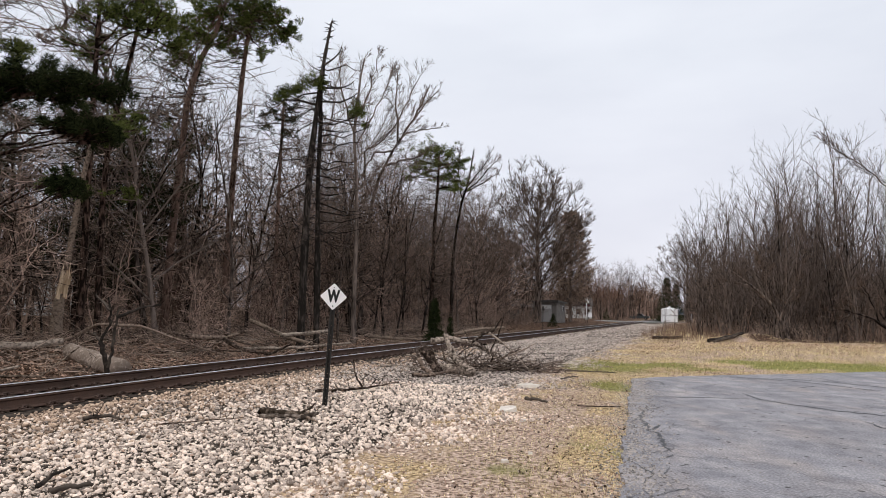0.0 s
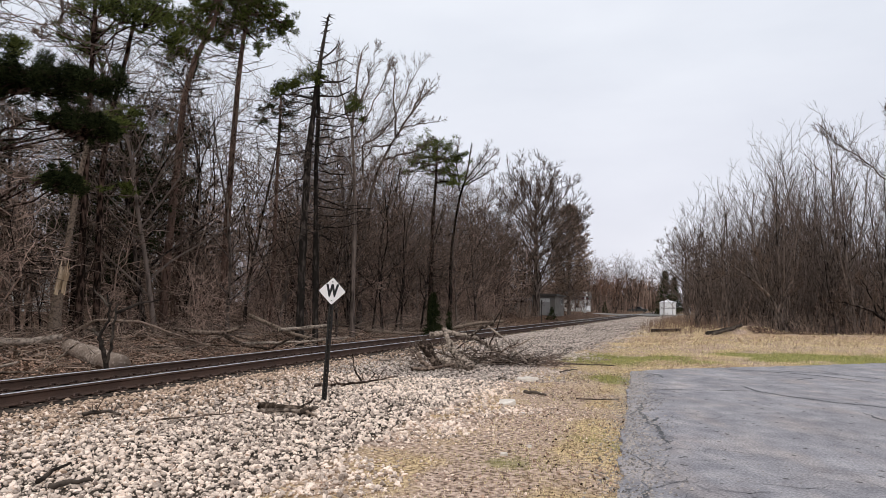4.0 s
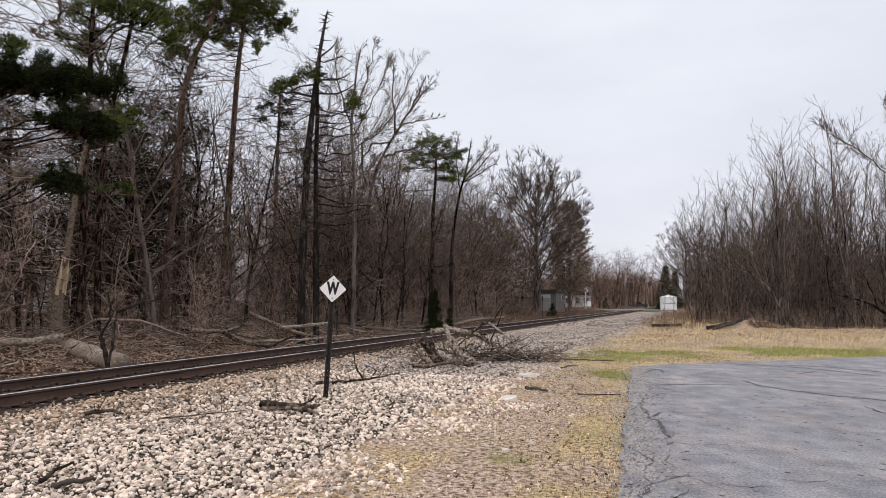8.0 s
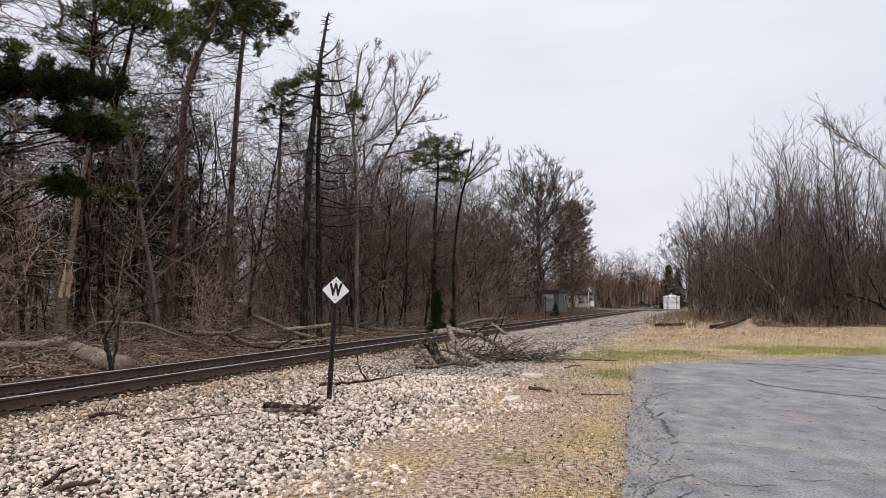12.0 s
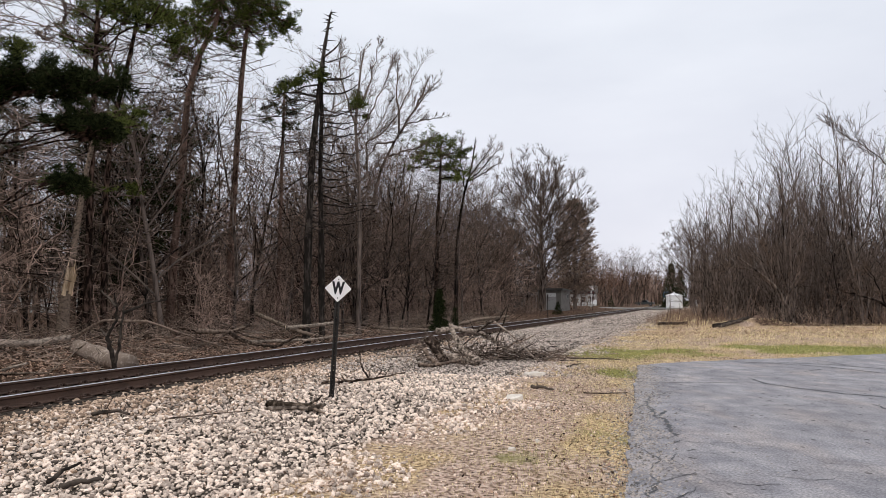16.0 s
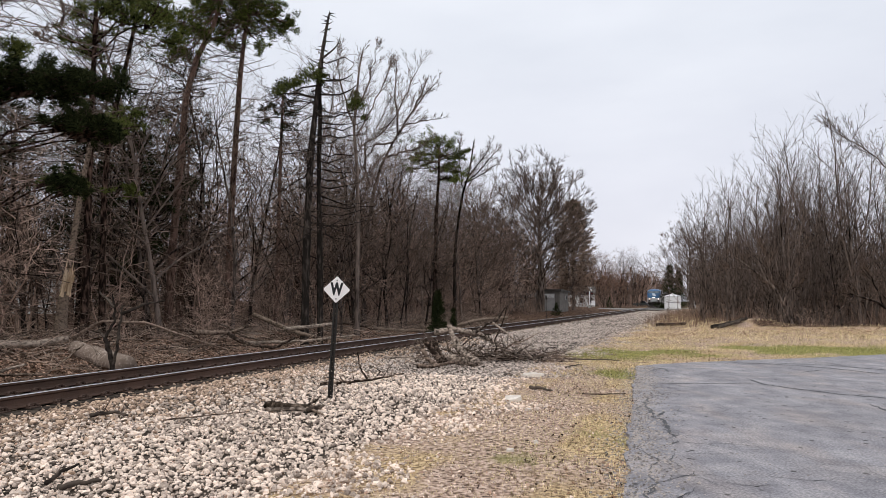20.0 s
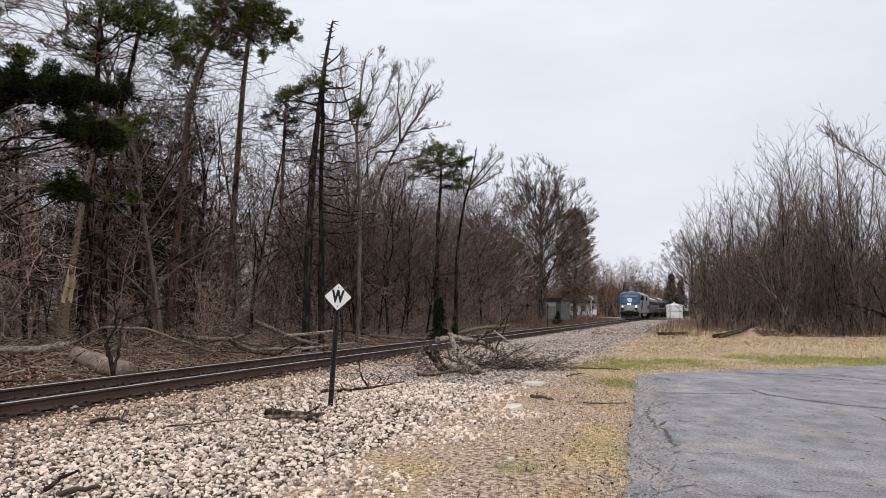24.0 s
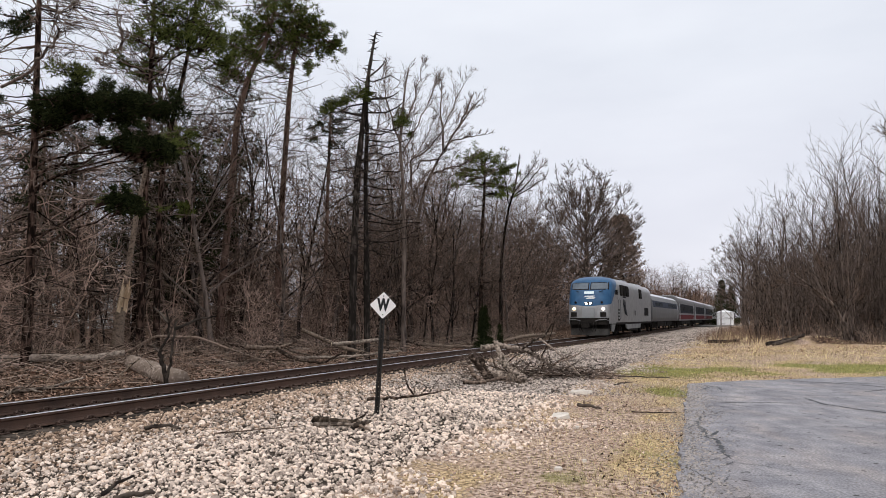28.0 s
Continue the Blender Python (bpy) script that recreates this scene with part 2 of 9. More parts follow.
def fix(me):
    """Turns the faces of a closed mesh outward."""
    bm = bmesh.new()
    bm.from_mesh(me)
    bmesh.ops.recalc_face_normals(bm, faces=bm.faces)
    bm.to_mesh(me)
    bm.free()
    return me


def big_mesh(name, verts, faces, material):
    """A large mesh of triangles (or quads) from arrays."""
    me = bpy.data.meshes.new(name)
    k = faces.shape[1]
    me.vertices.add(len(verts))
    me.vertices.foreach_set("co", np.ascontiguousarray(verts, dtype=np.float32).ravel())
    me.loops.add(faces.size)
    me.loops.foreach_set("vertex_index", np.ascontiguousarray(faces, dtype=np.int32).ravel())
    me.polygons.add(len(faces))
    me.polygons.foreach_set("loop_start", np.arange(0, faces.size, k, dtype=np.int32))
    me.polygons.foreach_set("loop_total", np.full(len(faces), k, dtype=np.int32))
    me.update(calc_edges=True)
    me.shade_flat()
    me.materials.append(material)
    return me


def thing(name, label, category, group="", at=None, kind=""):
    ob = tagged(new(name), label, category, group, kind)
    ob.empty_display_size = 0.2
    if at is not None:
        ob.matrix_basis = at
    return ob


# ---- the line of the track and the lie of the land ----
SLOPE = 0.367
HEADING = math.degrees(math.atan(SLOPE))


def cx(y):
    """Centre line of the track: straight, with an easy curve at its near end."""
    return -11.42 + SLOPE * y + 0.00138 * np.maximum(0, 30 - y) ** 2


def track_point(y, u, z=0.0):
    """A point beside the centre line: u metres to its right."""
    s = SLOPE - 0.00276 * max(0, 30 - y)
    k = 1 / math.hypot(1, s)
    return Vector((float(cx(y)) + u * k, y - u * k * s, z))


def across(x, y):
    """Distance to the right of the track's centre line."""
    s = SLOPE - 0.00276 * np.maximum(0, 30 - y)
    return (x - cx(y)) / np.sqrt(1 + s * s)


def smooth01(a, b, v):
    t = np.clip((v - a) / (b - a), 0, 1)
    return t * t * (3 - 2 * t)


def ripple(x, y):
    return 0.5 * np.sin(0.9 * x + 1.3 * np.sin(0.31 * y)) * np.sin(0.8 * y + 1.1 * np.sin(0.37 * x)) + 0.3 * np.sin(2.3 * x - 1.7 * y + 2 * np.sin(0.6 * x))


def yard_left(y):
    """Left border of the paved yard."""
    return -0.19 + 0.283 * y


def yard_back(x):
    """Far border of the paved yard."""
    return 17.55 + 0.40 * (x - 4.85) - 0.25 * np.exp(-np.maximum(0, x - 4.85) / 0.5)


def on_yard(x, y):
    return (x > yard_left(y) + 0.03) & (y < yard_back(x) + 0.03)


def thicket_edge(y):
    """Where the thicket begins, to the right of the track."""
    return np.maximum(17.3 + 0.206 * (y - 38), -1.0 + SLOPE * y)


def in_thicket(x, y):
    return (y > 36.4 + 0.1 * (x - 17)) & (x > thicket_edge(y))


def ground_z(x, y):
    u = across(x, y)
    far = smooth01(30, 130, y) * 0.2
    z = -0.035 - 0.012 * smooth01(1.5, 6.5, u) + far * smooth01(3, 9, u)
    z = z + 0.02 * ripple(x * 1.3, y * 1.3) * smooth01(1.6, 3.0, u)
    # the ditch and the wood's floor beyond the track
    left = smooth01(-2.0, -3.4, u)
    floor = -0.32 + 0.42 * smooth01(-4.0, -11.0, u) + 0.35 * smooth01(-11, -40, u) + 0.10 * ripple(x * 0.6, y * 0.6) * smooth01(-3, -6, u) + far * 1.5
    z = z * (1 - left) + floor * left
    # grassy bank before the thicket
    z = z + 0.42 * np.exp(-(((x - 16.3) / 2.0) ** 2 + ((y - 37.6) / 1.3) ** 2)) + 0.12 * np.exp(-(((x - 22) / 5) ** 2 + ((y - 37.5) / 1.6) ** 2))
    z = z + 0.22 * smooth01(24, 35, y) * smooth01(8.5, 12, u)
    # level under the paved yard
    yard = smooth01(-0.5, 0.25, x - 0.283 * y) * (1 - smooth01(0.1, 3.0, y - yard_back(x))) * smooth01(0, 1, u - 6)
    return z * (1 - yard) + (-0.03) * yard


def gz(x, y):
    return float(ground_z(np.array(float(x)), np.array(float(y))))


def ground_material():
    m = bpy.data.materials.new("ground_soil_grass_and_gravel")
    m.use_nodes = True
    n, l = m.node_tree.nodes, m.node_tree.links
    p = n["Principled BSDF"]
    p.inputs["Roughness"].default_value, p.inputs["Specular IOR Level"].default_value = 0.95, 0.02
    co = n.new("ShaderNodeTexCoord")

    def tex(scale, detail=5.0):
        t = n.new("ShaderNodeTexNoise")
        t.inputs["Scale"].default_value, t.inputs["Detail"].default_value = scale, detail
        l.new(co.outputs["Object"], t.inputs["Vector"])
        return t.outputs["Fac"]

    def ramp(fac, *stops):
        r = n.new("ShaderNodeValToRGB")
        e = r.color_ramp.elements
        while len(e) < len(stops):
            e.new(0.5)
        for k, (pos, c) in enumerate(stops):
            e[k].position, e[k].color = pos, (*c, 1)
        l.new(fac, r.inputs[0])
        return r.outputs[0]

    def blend(fac, a, b):
        x = n.new("ShaderNodeMixRGB")
        l.new(fac, x.inputs[0])
        l.new(a, x.inputs[1])
        l.new(b, x.inputs[2])
        return x.outputs[0]

    def mask(name):
        a = n.new("ShaderNodeAttribute")
        a.attribute_name = name
        return a.outputs["Fac"]

    def edge(fac, noise_fac, amount=0.5):
        """A mask whose border is frayed by noise."""
        a = n.new("ShaderNodeMath")
        a.operation = "MULTIPLY_ADD"
        l.new(noise_fac, a.inputs[0])
        a.inputs[1].default_value = amount
        l.new(fac, a.inputs[2])
        return ramp(a.outputs[0], (0.5 + amount * 0.5 - 0.12, (0, 0, 0)), (0.5 + amount * 0.5 + 0.12, (1, 1, 1)))

    vor = n.new("ShaderNodeTexVoronoi")
    vor.inputs["Scale"].default_value = 17.0
    l.new(co.outputs["Object"], vor.inputs["Vector"])
    # Near-black under the stones: shade of the ballast gaps put into the ground colour.
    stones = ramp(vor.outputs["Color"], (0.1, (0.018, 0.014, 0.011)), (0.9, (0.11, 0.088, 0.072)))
    litter = ramp(tex(7.0, 8.0), (0.34, (0.016, 0.010, 0.007)), (0.5, (0.075, 0.046, 0.032)), (0.68, (0.26, 0.17, 0.12)))
    straw = ramp(tex(20.0, 12.0), (0.38, (0.14, 0.092, 0.055)), (0.48, (0.42, 0.30, 0.17)), (0.62, (0.66, 0.495, 0.30)))
    soil = ramp(tex(18.0, 12.0), (0.38, (0.12, 0.08, 0.06)), (0.48, (0.37, 0.262, 0.20)), (0.62, (0.62, 0.475, 0.385)))
    green = ramp(tex(7.0), (0.3, (0.13, 0.13, 0.04)), (0.7, (0.33, 0.31, 0.12)))
    fray, patch = tex(1.6), tex(0.8)
    c = blend(ramp(patch, (0.42, (0, 0, 0)), (0.6, (1, 1, 1))), straw, soil)
    c = blend(mask("litter"), c, litter)
    c = blend(edge(mask("soil"), fray, 0.7), c, soil)
    c = blend(edge(mask("green"), fray, 0.7), c, green)
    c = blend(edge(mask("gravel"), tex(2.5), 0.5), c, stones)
    l.new(c, p.inputs["Base Color"])
    bp = n.new("ShaderNodeBump")
    bp.inputs["Strength"].default_value, bp.inputs["Distance"].default_value = 0.8, 0.05
    l.new(tex(22.0, 8.0), bp.inputs["Height"])
    l.new(bp.outputs[0], p.inputs["Normal"])
    return m


def green_mask(x, y):
    """Where the grass is green: a strip behind the yard and a few small patches."""
    rag = np.clip(0.72 + 0.45 * np.sin(0.7 * x + 1.7 * np.sin(0.5 * y)) + 0.4 * np.sin(1.9 * x - 1.1 * y) * np.sin(1.3 * y + 0.4 * x), 0, 1.3)
    strip = rag * 1.15 * np.exp(-(((y - 22.3 - 0.16 * (x - 8)) / 2.6) ** 2)) * smooth01(2.2, 5, x)
    return strip + 0.9 * np.exp(-(((x - 3.75) / 0.45) ** 2 + ((y - 15.9) / 1.0) ** 2)) + 0.5 * np.exp(-(((x - 0.75) / 0.45) ** 2 + ((y - 7.4) / 0.9) ** 2)) + 0.6 * np.clip(np.sin(1.7 * x + 0.9 * y) * np.sin(0.8 * y - 1.1 * x) - 0.15, 0, 1) * smooth01(-1.9, -0.9, x - yard_left(y)) * (y < 17)


def build_ground():
    xs = np.concatenate([[-2500, -1200, -600, -300, -160], np.arange(-100, -24, 4), np.arange(-24, 30, 0.3), np.arange(30, 110, 4), [130, 180, 300, 600, 1200, 2500]])
    ys = np.concatenate([[-900, -300, -100, -50, -25, -12, -6], np.arange(-2, 4, 1), np.arange(4, 48, 0.3), np.arange(48, 180, 3), np.arange(180, 420, 20), [450, 500, 600, 900, 1500, 3000]])
    X, Y = np.meshgrid(xs, ys)
    Z = ground_z(X, Y)
    nx, ny = len(xs), len(ys)
    idx = np.arange(nx * ny).reshape(ny, nx)
    faces = np.stack([idx[:-1, :-1], idx[:-1, 1:], idx[1:, 1:], idx[1:, :-1]], -1).reshape(-1, 4)
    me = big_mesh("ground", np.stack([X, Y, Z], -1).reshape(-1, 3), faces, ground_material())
    u = across(X, Y)
    masks = {
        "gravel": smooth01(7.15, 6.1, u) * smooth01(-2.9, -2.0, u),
        "litter": np.maximum(smooth01(-2.2, -2.8, u), in_thicket(X + 1.0, Y + 0.5) * 1.0),
        "soil": 0.85 * np.exp(-((u - 8.2) / 0.7) ** 2) * smooth01(21, 16, Y) + 0.55 * np.exp(-(((Y - 28.5) / 2.2) ** 2)) * smooth01(7.5, 9, u),
        "green": green_mask(X, Y),
    }
    for k, v in masks.items():
        a = me.attributes.new(k, "FLOAT", "POINT")
        a.data.foreach_set("value", np.ascontiguousarray(v, dtype=np.float32).ravel())
    me.polygons.foreach_set("use_smooth", [True] * len(me.polygons))
    tagged(new("ground", me), "uneven ground of gravel, dry grass and leaf litter", "ground", kind="structure")


build_ground()


# ---- the paved yard ----
def asphalt_material():
    m = bpy.data.materials.new("worn_asphalt")
    m.use_nodes = True
    n, l = m.node_tree.nodes, m.node_tree.links
    p = n["Principled BSDF"]
    p.inputs["Roughness"].default_value, p.inputs["Specular IOR Level"].default_value = 0.78, 0.35
    co = n.new("ShaderNodeTexCoord")

    def tex(scale, detail=6.0, stretch=None):
        t = n.new("ShaderNodeTexNoise")
        t.inputs["Scale"].default_value, t.inputs["Detail"].default_value = scale, detail
        if stretch:
            mp = n.new("ShaderNodeMapping")
            mp.inputs["Scale"].default_value = stretch
            l.new(co.outputs["Object"], mp.inputs["Vector"])
            l.new(mp.outputs[0], t.inputs["Vector"])
        else:
            l.new(co.outputs["Object"], t.inputs["Vector"])
        return t.outputs["Fac"]

    def ramp(fac, *stops):
        r = n.new("ShaderNodeValToRGB")
        e = r.color_ramp.elements
        while len(e) < len(stops):
            e.new(0.5)
        for k, (pos, c) in enumerate(stops):
            e[k].position, e[k].color = pos, (*c, 1)
        l.new(fac, r.inputs[0])
        return r.outputs[0]

    def mix(kind, fac, a, b):
        x = n.new("ShaderNodeMixRGB")
        x.blend_type = kind
        if isinstance(fac, float):
            x.inputs[0].default_value = fac
        else:
            l.new(fac, x.inputs[0])
        l.new(a, x.inputs[1])
        l.new(b, x.inputs[2])
        return x.outputs[0]

    base = ramp(tex(1.1, 6.0, (1, 0.35, 1)), (0.3, (0.20, 0.192, 0.205)), (0.5, (0.24, 0.232, 0.247)), (0.68, (0.29, 0.28, 0.295)))
    dust = ramp(tex(1.5, 10.0, (1, 0.45, 1)), (0.50, (0, 0, 0)), (0.68, (0.5, 0.5, 0.5)))
    tan = ramp(tex(3.0), (0.3, (0.26, 0.225, 0.215)), (0.7, (0.40, 0.345, 0.315)))
    c = mix("MIX", dust, base, tan)
    grain = ramp(tex(40.0, 12.0), (0.36, (0.68, 0.68, 0.68)), (0.5, (1, 1, 1)), (0.64, (1.36, 1.34, 1.33)))
    blot = ramp(tex(1.9, 9.0), (0.36, (0.80, 0.80, 0.82)), (0.5, (1, 1, 1)), (0.64, (1.17, 1.15, 1.12)))
    c = mix("MULTIPLY", 0.9, c, blot)
    c = mix("MULTIPLY", 1.0, c, grain)
    streak = ramp(tex(5.0, 12.0, (1, 0.45, 1)), (0.34, (0.82, 0.81, 0.82)), (0.5, (1.0, 1.0, 1.0)), (0.66, (1.16, 1.14, 1.12)))
    c = mix("MULTIPLY", 0.8, c, streak)
    # small dark pits and specks
    pit = n.new("ShaderNodeTexVoronoi")
    pit.inputs["Scale"].default_value = 4.5
    l.new(co.outputs["Object"], pit.inputs["Vector"])
    c = mix("MULTIPLY", 1.0, c, ramp(pit.outputs["Distance"], (0.10, (0.22, 0.21, 0.20)), (0.15, (1, 1, 1))))
    # fine map cracking
    warp = n.new("ShaderNodeMixRGB")
    warp.inputs[0].default_value = 0.12
    wv = n.new("ShaderNodeTexNoise")
    wv.inputs["Scale"].default_value = 1.5
    l.new(co.outputs["Object"], wv.inputs["Vector"])
    l.new(co.outputs["Object"], warp.inputs[1])
    l.new(wv.outputs["Color"], warp.inputs[2])
    vor = n.new("ShaderNodeTexVoronoi")
    vor.feature = "DISTANCE_TO_EDGE"
    vor.inputs["Scale"].default_value = 3.0
    l.new(warp.outputs[0], vor.inputs["Vector"])
    lines = ramp(vor.outputs["Distance"], (0.0, (0.22, 0.22, 0.22)), (0.035, (1, 1, 1)))
    where = ramp(tex(0.7, 3.0), (0.52, (0, 0, 0)), (0.68, (0.7, 0.7, 0.7)))
    c = mix("MULTIPLY", where, c, lines)
    l.new(c, p.inputs["Base Color"])
    bp = n.new("ShaderNodeBump")
    bp.inputs["Strength"].default_value, bp.inputs["Distance"].default_value = 0.5, 0.01
    l.new(tex(90.0, 4.0), bp.inputs["Height"])
    l.new(bp.outputs[0], p.inputs["Normal"])
    return m


M_ASPHALT = asphalt_material()
M_TAR = mat("crack_filler_tar", (0.03, 0.03, 0.034), rough=0.6, vary=0.3, scale=3.0, fine=30.0, bump=0.2, tint=(0.055, 0.055, 0.06))


def build_yard():
    rng = random.Random(4)
    left, back = [], []
    y = -30.0
    while y < 17.2:
        left.append((yard_left(y) + (0.025 * math.sin(1.3 * y) + 0.012 * math.sin(4.1 * y) + rng.uniform(-0.03, 0.03) if y > 2 else 0), y))
        y += 0.1 if y > 2 else 4
    x = 4.80
    while x < 60:
        yy = float(yard_back(x))
        back.append((x, yy + (rng.uniform(-0.06, 0.06) + 0.05 * math.sin(1.1 * x) if x < 25 else 0)))
        x += 0.13 if x < 25 else 6
    ring = left + back + [(60, -30)]
    bm = bmesh.new()
    top = [bm.verts.new((a, b, 0.0)) for a, b in ring]
    low = [bm.verts.new((a + (0.02 if i < len(left) else 0), b, -0.16)) for i, (a, b) in enumerate(ring)]
    bm.faces.new(top)
    k = len(ring)
    for i in range(k):
        bm.faces.new((top[i], low[i], low[(i + 1) % k], top[(i + 1) % k]))
    bmesh.ops.recalc_face_normals(bm, faces=bm.faces)
    me = bpy.data.meshes.new("pavement")
    bm.to_mesh(me)
    bm.free()
    me.materials.append(M_ASPHALT)
    yard = tagged(new("pavement", me), "worn grey asphalt yard with sealed cracks", "pavement", kind="structure")

    def seam(pts, w, seed):
        """A crack sealed with tar: a thin ragged ribbon."""
        r = random.Random(seed)
        line = []
        for (x0, y0), (x1, y1) in zip(pts, pts[1:]):
            n = max(2, int(math.hypot(x1 - x0, y1 - y0) / 0.07))
            for i in range(n):
                t = i / n
                line.append(Vector((x0 + (x1 - x0) * t + r.uniform(-0.025, 0.025), y0 + (y1 - y0) * t + r.uniform(-0.03, 0.03), 0.004)))
        g = Geo()
        for i in range(len(line) - 1):
            d = (line[i + 1] - line[i]).normalized()
            s = Vector((-d.y, d.x, 0))
            a = w * r.uniform(0.35, 0.9) * min(1, (i + 1) / 6, (len(line) - 1 - i) / 6)
            g.v += [line[i] + s * a, line[i] - s * a]
        for i in range(len(line) - 2):
            g.f.append((2 * i, 2 * i + 1, 2 * i + 3, 2 * i + 2))
        put("sealed_crack", g, M_TAR, yard)

    seam([(3.31, 11.52), (3.05, 10.8), (2.94, 10.15), (2.82, 9.6), (2.9, 9.4), (2.8, 8.99), (2.67, 8.43), (2.62, 8.0)], 0.05, 1)
    seam([(2.94, 10.15), (3.1, 10.05), (2.8, 9.5)], 0.06, 2)
    seam([(2.62, 8.0), (2.5, 7.8), (2.32, 7.61)], 0.03, 11)
    seam([(2.74, 10.9), (2.95, 10.6), (2.72, 10.1), (2.6, 9.7)], 0.022, 12)
    seam([(3.47, 11.67), (3.81, 12.14), (4.14, 12.25)], 0.028, 13)
    seam([(4.02, 13.55), (4.6, 13.46), (5.4, 13.48), (6.0, 13.42)], 0.040, 3)
    seam([(6.12, 14.37), (6.0, 13.4), (6.2, 12.8), (6.41, 12.42), (6.66, 11.91), (7.16, 11.44), (7.8, 11.0)], 0.05, 4)
    seam([(4.95, 15.6), (5.1, 16.3), (4.9, 17.0)], 0.05, 14)
    seam([(4.6, 15.9), (4.95, 16.4), (5.4, 16.6)], 0.04, 15)
    seam([(7.1, 18.23), (8.11, 17.67), (8.98, 16.65), (9.46, 15.09)], 0.06, 5)
    seam([(8.3, 17.88), (9.36, 17.34), (10.09, 16.09), (11.0, 15.2)], 0.06, 6)
    seam([(7.78, 15.51), (8.83, 16.37)], 0.045, 7)
    seam([(6.45, 10.75), (6.36, 10.4), (6.33, 10.1), (6.6, 9.7)], 0.035, 8)
    seam([(1.83, 6.42), (1.86, 6.25), (1.72, 5.94), (1.61, 5.76), (1.66, 5.3)], 0.03, 9)
    seam([(2.05, 7.6), (2.1, 7.0), (1.86, 6.6), (1.83, 6.42)], 0.016, 10)
    # a net of fine cracks along the broken edge
    for k in range(120):
        yy = rng.uniform(5.0, 16.5)
        xx = yard_left(yy) + abs(rng.gauss(0.0, 0.45))
        a = rng.uniform(-0.9, 0.9) + (0 if rng.random() < 0.5 else 1.5)
        line = [(xx, yy)]
        for _ in range(rng.randrange(2, 5)):
            a += rng.uniform(-0.7, 0.7)
            xx, yy = xx + 0.28 * math.cos(a), yy + 0.28 * math.sin(a)
            if xx > yard_left(yy) + 0.05:
                line.append((xx, yy))
        if len(line) > 2 and line[-1][1] < 17:
            seam(line, rng.uniform(0.005, 0.012), 40 + k)
    # crumbs of stone on the paving
    g = Geo()
    for _ in range(1500):
        yy = rng.uniform(5, 20)
        xx = yard_left(min(yy, 17)) + rng.random() ** 3.0 * 9 + 0.02
        if yy > yard_back(xx) - 0.2:
            continue
        s = rng.uniform(0.003, 0.013)
        b = len(g.v)
        a = rng.uniform(0, 6)
        g.v += [Vector((xx + s * math.cos(a + k * 2.1), yy + s * math.sin(a + k * 2.1), 0.001)) for k in range(3)] + [Vector((xx + s * 0.3, yy, s * 0.7))]
        g.f += [(b, b + 1, b + 3), (b + 1, b + 2, b + 3), (b + 2, b, b + 3)]
    for _ in range(5200):
        # the crumbling left edge
        yy = rng.uniform(4.5, 17.2)
        xx = yard_left(yy) + rng.gauss(0.10, 0.20)
        s = rng.uniform(0.004, 0.020)
        b = len(g.v)
        a = rng.uniform(0, 6)
        z = 0.0 if xx > yard_left(yy) else gz(xx, yy)
        g.v += [Vector((xx + s * math.cos(a + k * 1.57), yy + s * math.sin(a + k * 1.57), z)) for k in range(4)] + [Vector((xx + s * 0.3, yy, z + s * 0.8))]
        g.f += [(b + k, b + (k + 1) % 4, b + 4) for k in range(4)]
    tagged(put("loose_grit", g, M_GRIT), "loose grit on the asphalt", "grit", kind="stuff")


build_yard()


# ---- the railway ----
GAUGE = 0.755
RAIL_TOP = 0.18
RAIL = [(-0.075, 0.0), (0.075, 0.0), (0.075, 0.012), (0.014, 0.032), (0.009, 0.06), (0.009, 0.125), (0.030, 0.140), (0.037, 0.148), (0.037, 0.178), (0.028, 0.186), (-0.028, 0.186), (-0.037, 0.178), (-0.037, 0.148), (-0.030, 0.140), (-0.009, 0.125), (-0.009, 0.06), (-0.014, 0.032), (-0.075, 0.012)]


